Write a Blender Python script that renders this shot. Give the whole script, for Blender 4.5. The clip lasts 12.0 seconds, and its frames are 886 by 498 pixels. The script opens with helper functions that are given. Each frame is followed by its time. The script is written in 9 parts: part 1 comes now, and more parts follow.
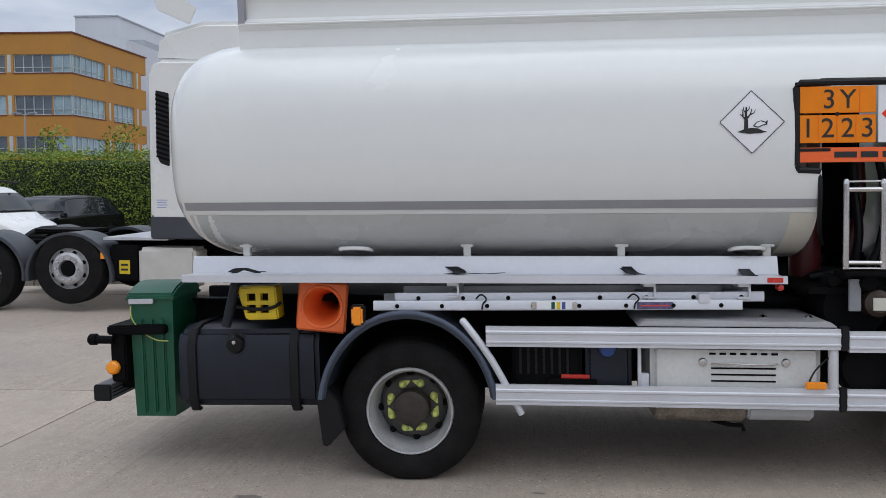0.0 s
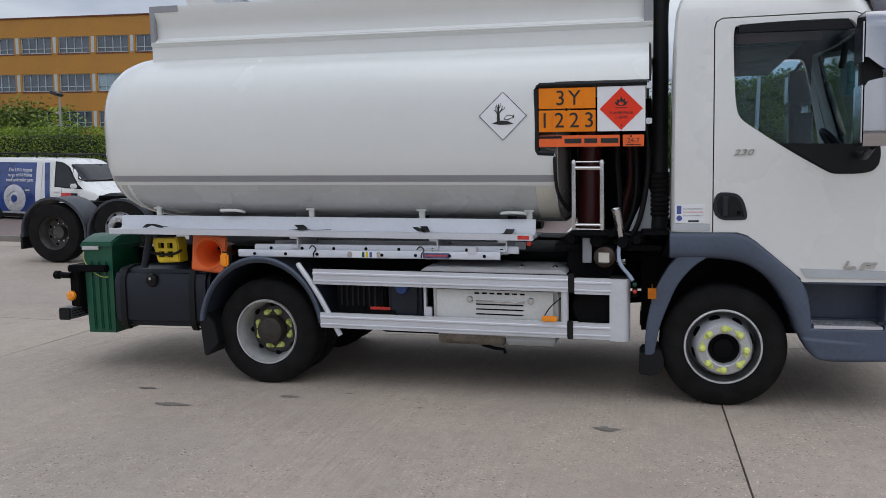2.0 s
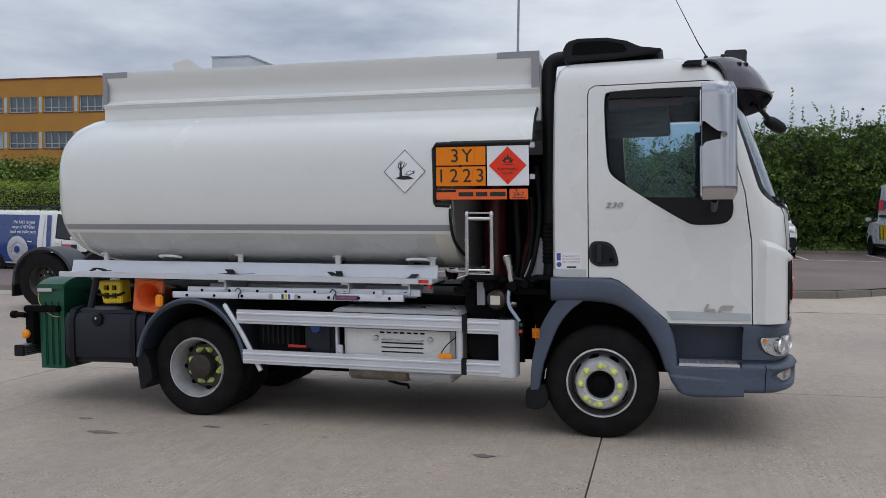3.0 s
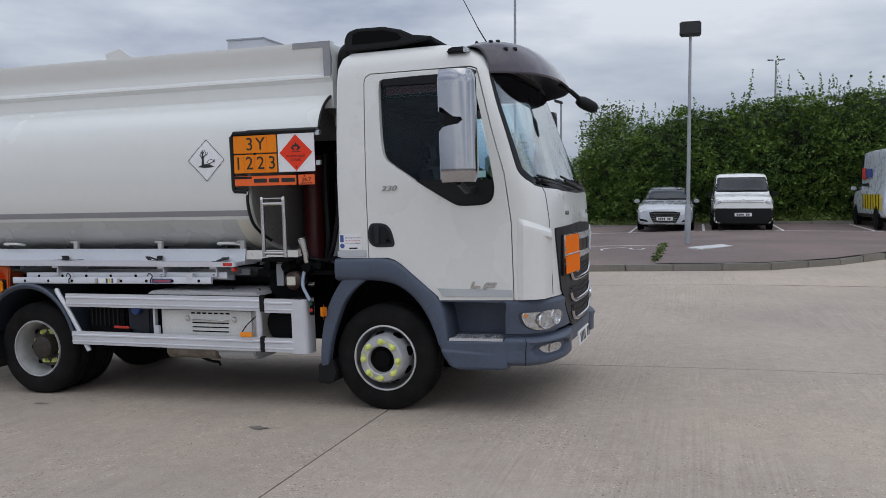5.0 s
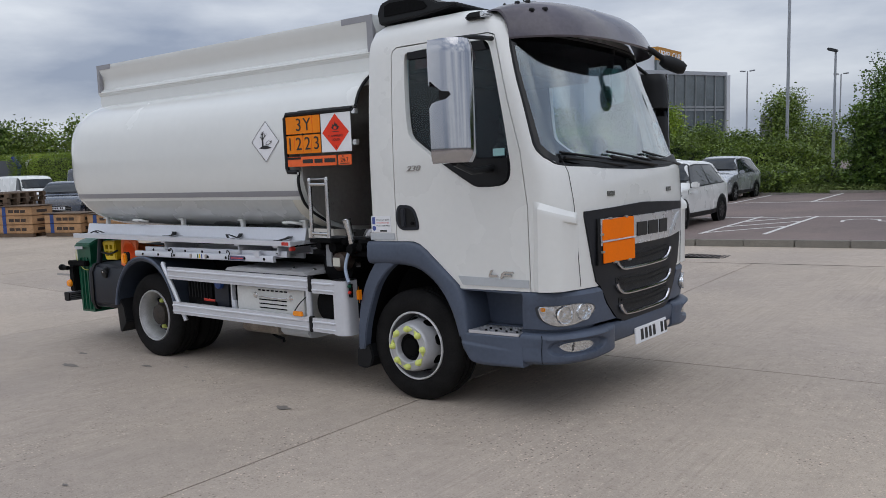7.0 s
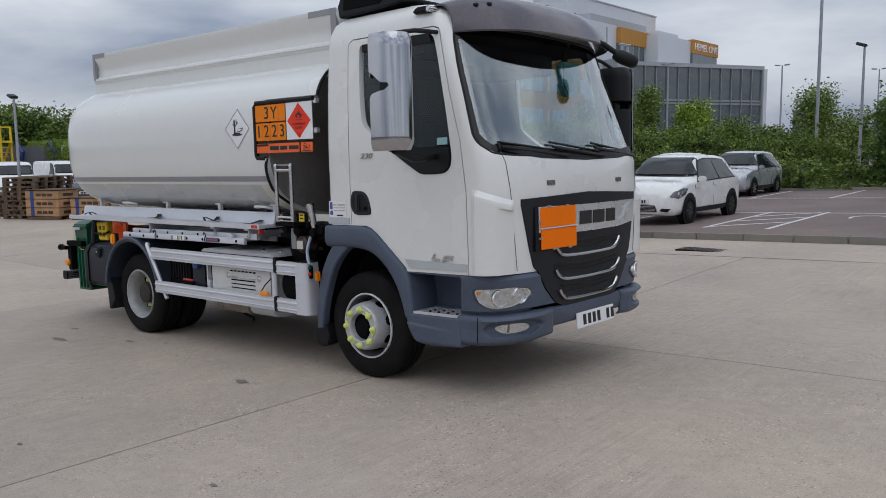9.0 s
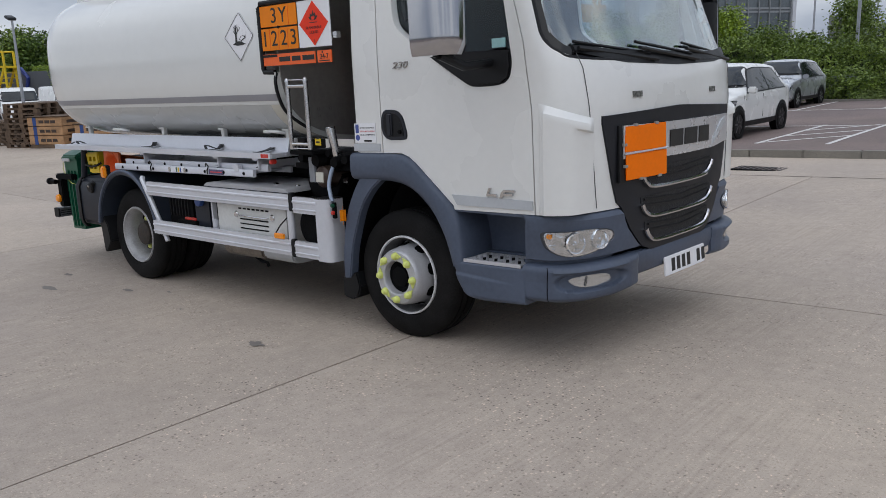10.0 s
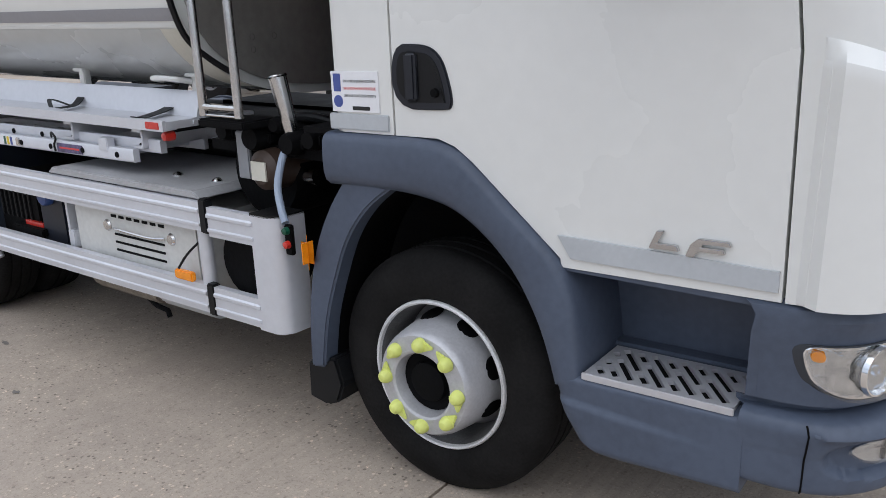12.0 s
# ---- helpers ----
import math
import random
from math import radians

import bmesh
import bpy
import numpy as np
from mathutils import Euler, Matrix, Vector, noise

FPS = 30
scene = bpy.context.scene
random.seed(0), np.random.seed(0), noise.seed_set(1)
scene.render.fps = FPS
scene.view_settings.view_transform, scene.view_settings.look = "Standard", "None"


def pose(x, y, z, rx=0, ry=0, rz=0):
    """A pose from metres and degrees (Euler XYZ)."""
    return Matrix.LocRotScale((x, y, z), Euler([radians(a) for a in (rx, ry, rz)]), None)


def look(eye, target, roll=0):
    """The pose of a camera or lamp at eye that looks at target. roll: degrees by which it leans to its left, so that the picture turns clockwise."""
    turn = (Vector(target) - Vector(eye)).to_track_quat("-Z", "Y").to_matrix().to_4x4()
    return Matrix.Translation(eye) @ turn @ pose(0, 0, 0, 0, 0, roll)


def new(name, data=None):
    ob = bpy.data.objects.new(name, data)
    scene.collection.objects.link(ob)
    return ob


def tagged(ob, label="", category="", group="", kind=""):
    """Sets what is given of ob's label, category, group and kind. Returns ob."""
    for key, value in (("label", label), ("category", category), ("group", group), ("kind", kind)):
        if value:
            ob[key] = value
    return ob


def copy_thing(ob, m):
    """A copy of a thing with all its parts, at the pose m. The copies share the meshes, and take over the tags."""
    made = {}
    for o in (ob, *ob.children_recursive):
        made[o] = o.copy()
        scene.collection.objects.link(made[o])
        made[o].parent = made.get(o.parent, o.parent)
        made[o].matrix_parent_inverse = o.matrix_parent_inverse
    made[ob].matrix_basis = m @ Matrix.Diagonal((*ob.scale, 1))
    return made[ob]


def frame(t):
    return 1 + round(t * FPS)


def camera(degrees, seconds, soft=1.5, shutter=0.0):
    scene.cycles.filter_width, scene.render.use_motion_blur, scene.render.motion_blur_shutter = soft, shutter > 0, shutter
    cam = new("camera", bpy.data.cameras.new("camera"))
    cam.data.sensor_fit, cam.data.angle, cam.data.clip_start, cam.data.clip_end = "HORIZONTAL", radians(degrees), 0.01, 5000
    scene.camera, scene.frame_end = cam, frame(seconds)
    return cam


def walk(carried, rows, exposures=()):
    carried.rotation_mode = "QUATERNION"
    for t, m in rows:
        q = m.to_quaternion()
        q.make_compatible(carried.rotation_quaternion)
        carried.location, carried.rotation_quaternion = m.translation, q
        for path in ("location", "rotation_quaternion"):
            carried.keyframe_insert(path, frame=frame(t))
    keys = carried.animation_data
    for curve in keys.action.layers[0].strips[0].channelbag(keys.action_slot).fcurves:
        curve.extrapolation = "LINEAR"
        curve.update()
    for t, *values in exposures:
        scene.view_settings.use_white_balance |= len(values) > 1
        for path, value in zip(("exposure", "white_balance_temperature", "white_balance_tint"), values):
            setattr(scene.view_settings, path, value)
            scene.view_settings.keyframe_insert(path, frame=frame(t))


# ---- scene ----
from mathutils.bvhtree import BVHTree
cam = camera(56.9, 12.0, soft=0.5)
PATH = [
    (0, (-0.103, 0.046, 1.661), (-0.299, 2.033, 1.542), -1.40),
    (0.5, (0.487, -0.268, 1.625), (0.261, 1.714, 1.490), -1.50),
    (1, (1.079, -0.598, 1.641), (0.802, 1.370, 1.415), -0.66),
    (1.5, (1.584, -0.922, 1.657), (1.190, 1.028, 1.452), -1.06),
    (2, (2.115, -1.136, 1.647), (1.642, 0.799, 1.463), -1.17),
    (2.5, (2.592, -1.372, 1.595), (2.086, 0.558, 1.455), -1.01),
    (3, (3.098, -1.495, 1.576), (2.584, 0.438, 1.531), -0.78),
    (3.2, (3.341, -1.493, 1.567), (2.810, 0.435, 1.529), -0.46),
    (4.8, (4.864, -1.412, 1.575), (4.270, 0.497, 1.519), -1.88),
    (5, (5.035, -1.251, 1.581), (4.440, 0.655, 1.481), -2.01),
    (5.5, (5.446, -0.931, 1.593), (4.845, 0.972, 1.457), -2.64),
    (6, (5.897, -0.560, 1.605), (5.166, 1.295, 1.441), -2.72),
    (6.5, (6.225, -0.119, 1.596), (5.195, 1.586, 1.415), -3.31),
    (6.7, (6.348, 0.002, 1.614), (5.199, 1.630, 1.434), -3.47),
    (8.3, (7.329, -0.005, 1.648), (6.060, 1.535, 1.522), -1.32),
    (8.5, (7.383, 0.027, 1.641), (6.113, 1.568, 1.510), -1.44),
    (9, (7.209, 0.186, 1.587), (5.938, 1.720, 1.406), -1.70),
    (9.5, (6.740, 0.506, 1.581), (5.473, 2.007, 1.205), -2.23),
    (10, (6.267, 0.955, 1.564), (4.977, 2.437, 1.191), -2.90),
    (10.5, (5.715, 1.376, 1.545), (4.442, 2.868, 1.151), -2.49),
    (11, (5.214, 1.831, 1.530), (3.955, 3.336, 1.142), -2.79),
    (11.5, (4.669, 2.259, 1.542), (3.442, 3.775, 1.099), -2.35),
    (12, (4.156, 2.745, 1.566), (3.016, 4.291, 1.010), -2.25),
]
LEVEL = pose(0, 0, 0.05, -0.65, -1.85, 0)
walk(cam, [(t, LEVEL @ look(eye, target, roll)) for t, eye, target, roll in PATH],
     exposures=[(0.0, 0.06), (1.0, 0.10), (1.7, -0.04), (2.5, -0.14), (4.0, -0.2), (5.0, -0.16), (5.6, -0.09), (6.5, -0.10), (8.5, -0.25), (9.5, -0.15), (10.5, -0.01), (11.2, 0.14), (12.0, 0.3)])

# ---- world, sun and exposure ----
world = bpy.data.worlds.new("overcast_sky")
scene.world = world
world.use_nodes = True
WN = world.node_tree.nodes
WL = world.node_tree.links
WN.clear()
w_out = WN.new("ShaderNodeOutputWorld")
w_bg = WN.new("ShaderNodeBackground")
w_sky = WN.new("ShaderNodeTexSky")
w_sky.sky_type = "NISHITA"
w_sky.sun_disc = False
w_sky.sun_elevation = radians(52)
w_sky.sun_rotation = radians(151)
w_co = WN.new("ShaderNodeTexCoord")
w_map = WN.new("ShaderNodeMapping")
w_map.inputs["Scale"].default_value = (1.0, 1.0, 3.4)
w_n1 = WN.new("ShaderNodeTexNoise")
w_n1.inputs["Scale"].default_value = 2.3
w_n1.inputs["Detail"].default_value = 7
w_n1.inputs["Roughness"].default_value = 0.52
w_ramp = WN.new("ShaderNodeValToRGB")
w_ramp.color_ramp.elements[0].position = 0.37
w_ramp.color_ramp.elements[0].color = (3.8, 4.45, 5.85, 1)
w_ramp.color_ramp.elements[1].position = 0.61
w_ramp.color_ramp.elements[1].color = (8.65, 9.2, 10.1, 1)
w_mix = WN.new("ShaderNodeMixRGB")
w_mix.inputs[0].default_value = 0.93
WL.new(w_co.outputs["Generated"], w_map.inputs["Vector"])
WL.new(w_map.outputs[0], w_n1.inputs["Vector"])
WL.new(w_n1.outputs[0], w_ramp.inputs[0])
WL.new(w_sky.outputs[0], w_mix.inputs[1])
WL.new(w_ramp.outputs[0], w_mix.inputs[2])
w_sep = WN.new("ShaderNodeSeparateXYZ")
WL.new(w_co.outputs["Generated"], w_sep.inputs[0])
w_el = WN.new("ShaderNodeMapRange")
w_el.inputs[1].default_value, w_el.inputs[2].default_value = 0.0, 1.0
w_el.inputs[3].default_value, w_el.inputs[4].default_value = 0.84, 1.62
WL.new(w_sep.outputs[2], w_el.inputs[0])
w_cie = WN.new("ShaderNodeMixRGB")
w_cie.blend_type = "MULTIPLY"
w_cie.inputs[0].default_value = 1.0
WL.new(w_mix.outputs[0], w_cie.inputs[1])
WL.new(w_el.outputs[0], w_cie.inputs[2])
WL.new(w_cie.outputs[0], w_bg.inputs[0])
w_bg.inputs[1].default_value = 0.095
WL.new(w_bg.outputs[0], w_out.inputs[0])

sun = new("sun", bpy.data.lights.new("sun", "SUN"))
sun.data.energy = 0.6
sun.data.angle = radians(70)
sun.data.color = (1.0, 0.96, 0.9)
sun.matrix_world = look((0, 0, 40), (-12, 14, 0))

# ---- materials ----


def mat(name, col, rough=0.5, metal=0.0, var=0.06, scale=5.0, bump=0.0, bscale=80.0, coat=0.0, rvar=0.08, col2=None, spec=0.5, alpha=1.0, trans=0.0):
    """A surface with broad and fine variation of colour and gloss, and a fine relief."""
    m = bpy.data.materials.new(name)
    m.use_nodes = True
    n, ln = m.node_tree.nodes, m.node_tree.links
    b = n["Principled BSDF"]
    co = n.new("ShaderNodeTexCoord")
    n1 = n.new("ShaderNodeTexNoise")
    n1.inputs["Scale"].default_value, n1.inputs["Detail"].default_value = scale, 6
    n2 = n.new("ShaderNodeTexNoise")
    n2.inputs["Scale"].default_value, n2.inputs["Detail"].default_value = scale * 13, 3
    ln.new(co.outputs["Object"], n1.inputs["Vector"])
    ln.new(co.outputs["Object"], n2.inputs["Vector"])
    add = n.new("ShaderNodeMath")
    add.operation = "MULTIPLY_ADD"
    add.inputs[1].default_value = 0.35
    ln.new(n2.outputs[0], add.inputs[0])
    sc = n.new("ShaderNodeMath")
    sc.operation = "MULTIPLY"
    sc.inputs[1].default_value = 0.65
    ln.new(n1.outputs[0], sc.inputs[0])
    ln.new(sc.outputs[0], add.inputs[2])
    r = n.new("ShaderNodeValToRGB")
    c2 = col2 or [min(1, c * (1 + var)) for c in col]
    c1 = [c * (1 - var) for c in col] if not col2 else col
    r.color_ramp.elements[0].position, r.color_ramp.elements[1].position = 0.36, 0.64
    r.color_ramp.elements[0].color, r.color_ramp.elements[1].color = (*c1, 1), (*c2, 1)
    ln.new(add.outputs[0], r.inputs[0])
    ln.new(r.outputs[0], b.inputs["Base Color"])
    rr = n.new("ShaderNodeMapRange")
    rr.inputs[1].default_value, rr.inputs[2].default_value = 0.3, 0.7
    rr.inputs[3].default_value, rr.inputs[4].default_value = max(0.02, rough - rvar), min(1, rough + rvar)
    ln.new(n1.outputs[0], rr.inputs[0])
    ln.new(rr.outputs[0], b.inputs["Roughness"])
    b.inputs["Metallic"].default_value = metal
    b.inputs["Coat Weight"].default_value = coat
    b.inputs["Coat Roughness"].default_value = 0.08
    b.inputs["Specular IOR Level"].default_value = spec
    b.inputs["Transmission Weight"].default_value = trans
    b.inputs["Alpha"].default_value = alpha
    if bump:
        n3 = n.new("ShaderNodeTexNoise")
        n3.inputs["Scale"].default_value, n3.inputs["Detail"].default_value = bscale, 4
        ln.new(co.outputs["Object"], n3.inputs["Vector"])
        bu = n.new("ShaderNodeBump")
        bu.inputs["Strength"].default_value, bu.inputs["Distance"].default_value = bump, 0.01
        ln.new(n3.outputs[0], bu.inputs["Height"])
        ln.new(bu.outputs[0], b.inputs["Normal"])
    return m


def glass_mat(name, tint, rough=0.02, base=0.06):
    """A thin tinted pane: clear seen straight on, with a mirror gloss."""
    m = bpy.data.materials.new(name)
    m.use_nodes = True
    n, ln = m.node_tree.nodes, m.node_tree.links
    n.clear()
    out, mix = n.new("ShaderNodeOutputMaterial"), n.new("ShaderNodeMixShader")
    tr, gl, fr = n.new("ShaderNodeBsdfTransparent"), n.new("ShaderNodeBsdfGlossy"), n.new("ShaderNodeLayerWeight")
    tr.inputs[0].default_value = (*tint, 1)
    gl.inputs["Roughness"].default_value = rough
    fr.inputs["Blend"].default_value = 0.5
    pw, ad = n.new("ShaderNodeMath"), n.new("ShaderNodeMath")
    pw.operation, ad.operation = "POWER", "MULTIPLY_ADD"
    pw.inputs[1].default_value = 3.0
    ad.inputs[1].default_value, ad.inputs[2].default_value = 0.8, base
    ln.new(fr.outputs["Facing"], pw.inputs[0])
    ln.new(pw.outputs[0], ad.inputs[0])
    ln.new(ad.outputs[0], mix.inputs[0])
    ln.new(tr.outputs[0], mix.inputs[1])
    ln.new(gl.outputs[0], mix.inputs[2])
    ln.new(mix.outputs[0], out.inputs[0])
    return m


WHITE = mat("white_truck_paint", (0.745, 0.745, 0.722), 0.3, var=0.025, scale=1.6, coat=0.6)
TANKW = mat("white_tank_paint", (0.735, 0.745, 0.725), 0.22, var=0.02, scale=0.8, coat=0.6, bump=0.006, bscale=1.2)
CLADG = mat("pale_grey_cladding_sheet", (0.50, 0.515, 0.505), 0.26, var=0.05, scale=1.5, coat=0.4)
BLUEGREY = mat("blue_grey_plastic", (0.070, 0.087, 0.125), 0.46, var=0.15, scale=3, bump=0.05, bscale=300, spec=0.4)
GREYTAPE = mat("grey_tape", (0.29, 0.29, 0.31), 0.45, var=0.05)
LIGHTGREY = mat("light_grey_trim", (0.47, 0.49, 0.51), 0.4, var=0.06)
BLACK = mat("black_plastic", (0.005, 0.0054, 0.0065), 0.5, var=0.25, bump=0.05, bscale=200, spec=0.3)
NAVY = mat("dark_navy_tank_plastic", (0.011, 0.014, 0.023), 0.45, var=0.3, scale=3, spec=0.35)
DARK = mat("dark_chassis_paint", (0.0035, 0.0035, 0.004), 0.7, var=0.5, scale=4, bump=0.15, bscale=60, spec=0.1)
RUBBER = mat("tyre_rubber", (0.0105, 0.010, 0.010), 0.8, var=0.5, scale=7, bump=0.15, bscale=120, spec=0.15)
ALU = mat("brushed_aluminium", (0.60, 0.60, 0.63), 0.38, metal=0.55, var=0.06, scale=3, rvar=0.1)
ALUW = mat("anodised_aluminium", (0.64, 0.65, 0.69), 0.4, metal=0.3, var=0.05, scale=2.5, rvar=0.1)
STEEL = mat("stainless_steel", (0.62, 0.62, 0.62), 0.2, metal=1.0, var=0.1, scale=4, rvar=0.1)
DSTEEL = mat("dull_stainless_sheet", (0.33, 0.315, 0.295), 0.4, metal=0.3, var=0.15, scale=2, rvar=0.12)
CHROME = mat("chrome", (0.58, 0.58, 0.60), 0.14, metal=1.0, var=0.03, rvar=0.05)
RIM = mat("painted_silver_rim", (0.43, 0.43, 0.44), 0.4, metal=0.35, var=0.25, scale=8, rvar=0.1)
# silver steel darkened: the shade in deep wheel dishes is put into the colour
DISC = mat("shade_toned_wheel_steel", (0.075, 0.07, 0.066), 0.55, metal=0.3, var=0.4, scale=9)
HEADL = mat("headlamp_interior", (0.20, 0.21, 0.23), 0.14, metal=0.9, var=0.35, scale=9, rvar=0.1)
YELLOWG = mat("fluorescent_yellow_plastic", (0.68, 0.73, 0.20), 0.4, var=0.08)
YELLOW = mat("yellow_plastic", (0.70, 0.50, 0.015), 0.45, var=0.12, scale=9)
ORANGEC = mat("orange_cone_plastic", (0.85, 0.16, 0.035), 0.5, var=0.1, scale=7)
GREEN = mat("dark_green_plastic", (0.004, 0.080, 0.042), 0.4, var=0.15, scale=4, bump=0.04, bscale=150)
AMBER = mat("amber_lens", (0.95, 0.30, 0.01), 0.2, var=0.1, scale=20, coat=0.5)
REDLENS = mat("red_lens", (0.55, 0.03, 0.02), 0.25, var=0.1, coat=0.4)
CLEAR = mat("clear_lens", (0.56, 0.57, 0.59), 0.1, metal=0.75, var=0.25, scale=22, rvar=0.05)
ORANGE = mat("orange_reflective_sheet", (0.93, 0.185, 0.003), 0.6, var=0.05, scale=4, spec=0.12)
ORANGE2 = mat("hazard_panel_orange", (0.85, 0.235, 0.010), 0.55, var=0.06, scale=3, spec=0.2)
REDORANGE = mat("red_diamond_sheet", (0.80, 0.050, 0.020), 0.5, var=0.06, spec=0.2)
REDTEL = mat("telephone_strip_orange", (0.84, 0.13, 0.02), 0.42, var=0.05)
DRED = mat("dark_red_paint", (0.085, 0.008, 0.009), 0.35, var=0.2)
SIGNW = mat("white_vinyl", (0.80, 0.80, 0.82), 0.4, var=0.03)
INK = mat("black_ink", (0.012, 0.012, 0.012), 0.5, var=0.1)
BLUE_INK = mat("blue_ink", (0.06, 0.09, 0.30), 0.5)
RED_INK = mat("red_ink", (0.65, 0.06, 0.06), 0.5)
SMOKE = mat("smoked_visor_plastic", (0.105, 0.094, 0.112), 0.16, var=0.15, scale=3, spec=0.4)
SEAT = mat("dark_seat_cloth", (0.03, 0.032, 0.037), 0.85, var=0.2, scale=20)
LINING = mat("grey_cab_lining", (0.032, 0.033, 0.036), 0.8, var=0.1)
DASH = mat("grey_dashboard_plastic", (0.055, 0.058, 0.065), 0.6, var=0.1)
CREAM = mat("cream_plastic", (0.62, 0.60, 0.52), 0.5, var=0.06)
BLUECAP = mat("blue_cap_plastic", (0.02, 0.06, 0.22), 0.35)
HOSEB = mat("pale_blue_hose", (0.30, 0.36, 0.46), 0.35, var=0.06)
BROWN = mat("brown_motor_paint", (0.045, 0.028, 0.02), 0.5, var=0.3)
GLASS = glass_mat("clear_cab_glass", (0.84, 0.93, 0.94), base=0.2)
SGLASS = glass_mat("tinted_side_glass", (0.80, 0.89, 0.93), base=0.02)
BRIGHT = mat("bright_lamp_chrome", (0.86, 0.87, 0.88), 0.1, metal=1.0, var=0.05, rvar=0.05)
LENSG = glass_mat("clear_lamp_lens", (0.93, 0.94, 0.95), base=0.06)
DGLASS = glass_mat("tinted_car_glass", (0.16, 0.18, 0.19))


def sky_concrete(name, base, lo, streak=True):
    """Brushed concrete: cloudy tone, pale and dark grit, fine brush ridges, dull stains."""
    m = bpy.data.materials.new(name)
    m.use_nodes = True
    n, ln = m.node_tree.nodes, m.node_tree.links
    b = n["Principled BSDF"]
    geo = n.new("ShaderNodeNewGeometry")

    def noise_at(scale, detail, vec=None, rough=0.55):
        t = n.new("ShaderNodeTexNoise")
        t.inputs["Scale"].default_value, t.inputs["Detail"].default_value, t.inputs["Roughness"].default_value = scale, detail, rough
        ln.new(vec or geo.outputs["Position"], t.inputs["Vector"])
        return t.outputs[0]

    def ramp(src, p0, c0, p1, c1):
        r = n.new("ShaderNodeValToRGB")
        r.color_ramp.elements[0].position, r.color_ramp.elements[1].position = p0, p1
        r.color_ramp.elements[0].color, r.color_ramp.elements[1].color = (*c0, 1), (*c1, 1)
        ln.new(src, r.inputs[0])
        return r.outputs[0]

    def mult(a, c, f=1.0):
        x = n.new("ShaderNodeMixRGB")
        x.blend_type = "MULTIPLY"
        x.inputs[0].default_value = f
        ln.new(a, x.inputs[1])
        ln.new(c, x.inputs[2])
        return x.outputs[0]

    cloud = ramp(noise_at(0.55, 8), 0.34, lo, 0.66, base)
    patch = ramp(noise_at(0.17, 4), 0.36, (0.91, 0.91, 0.925), 0.6, (1.05, 1.04, 1.0))
    grit = ramp(noise_at(85, 3, rough=0.85), 0.30, (0.70, 0.69, 0.675), 0.48, (1.03, 1.03, 1.03))
    pale = ramp(noise_at(130, 1), 0.66, (1, 1, 1), 0.80, (1.6, 1.55, 1.46))
    spots = ramp(noise_at(2.6, 5, rough=0.7), 0.22, (0.76, 0.75, 0.74), 0.33, (1, 1, 1))
    mid = ramp(noise_at(9, 6, rough=0.7), 0.34, (0.92, 0.915, 0.91), 0.64, (1.05, 1.05, 1.045))
    vo = n.new("ShaderNodeTexVoronoi")
    vo.inputs["Scale"].default_value = 62
    vo.inputs["Randomness"].default_value = 1.0
    ln.new(geo.outputs["Position"], vo.inputs["Vector"])
    sep = n.new("ShaderNodeSeparateColor")
    ln.new(vo.outputs["Color"], sep.inputs[0])
    st = n.new("ShaderNodeValToRGB")
    st.color_ramp.interpolation = "CONSTANT"
    st.color_ramp.elements[0].color = (0.40, 0.385, 0.375, 1)
    st.color_ramp.elements[1].position, st.color_ramp.elements[1].color = 0.10, (1, 1, 1, 1)
    for p, c in ((0.74, (1.16, 1.14, 1.10, 1)), (0.90, (1.62, 1.58, 1.50, 1))):
        el = st.color_ramp.elements.new(p)
        el.color = c
    ln.new(sep.outputs[0], st.inputs[0])
    near = mult(ramp(vo.outputs["Distance"], 0.32, (1, 1, 1), 0.48, (0, 0, 0)), ramp(noise_at(1.3, 7, rough=0.72), 0.41, (0.09, 0.09, 0.09), 0.62, (1, 1, 1)))
    stone_mix = n.new("ShaderNodeMixRGB")
    ln.new(near, stone_mix.inputs[0])
    stone_mix.inputs[1].default_value = (1, 1, 1, 1)
    ln.new(st.outputs[0], stone_mix.inputs[2])
    col = mult(mult(mult(mult(mult(mult(cloud, patch), grit), pale), spots), mid), stone_mix.outputs[0])
    if streak:
        lines = n.new("ShaderNodeMapping")
        lines.inputs["Scale"].default_value = (42, 0.9, 1)
        ln.new(geo.outputs["Position"], lines.inputs["Vector"])
        brushed = ramp(noise_at(1.0, 4, lines.outputs[0], 0.6), 0.36, (0.86, 0.85, 0.845), 0.58, (1.03, 1.03, 1.03))
        where = n.new("ShaderNodeMixRGB")
        ln.new(ramp(noise_at(0.45, 5, rough=0.6), 0.42, (0.12, 0.12, 0.12), 0.62, (0.85, 0.85, 0.85)), where.inputs[0])
        where.inputs[1].default_value = (1, 1, 1, 1)
        ln.new(brushed, where.inputs[2])
        col = mult(col, where.outputs[0])
    obinfo = n.new("ShaderNodeObjectInfo")
    tone = n.new("ShaderNodeMapRange")
    tone.inputs[3].default_value, tone.inputs[4].default_value = 0.93, 1.05
    ln.new(obinfo.outputs["Random"], tone.inputs[0])
    x = n.new("ShaderNodeMixRGB")
    x.blend_type = "MULTIPLY"
    x.inputs[0].default_value = 1
    ln.new(col, x.inputs[1])
    ln.new(tone.outputs[0], x.inputs[2])
    ln.new(x.outputs[0], b.inputs["Base Color"])
    b.inputs["Roughness"].default_value = 0.82
    b.inputs["Specular IOR Level"].default_value = 0.35
    bu = n.new("ShaderNodeBump")
    bu.inputs["Strength"].default_value, bu.inputs["Distance"].default_value = 0.28, 0.004
    ln.new(noise_at(120, 3, rough=0.75), bu.inputs["Height"])
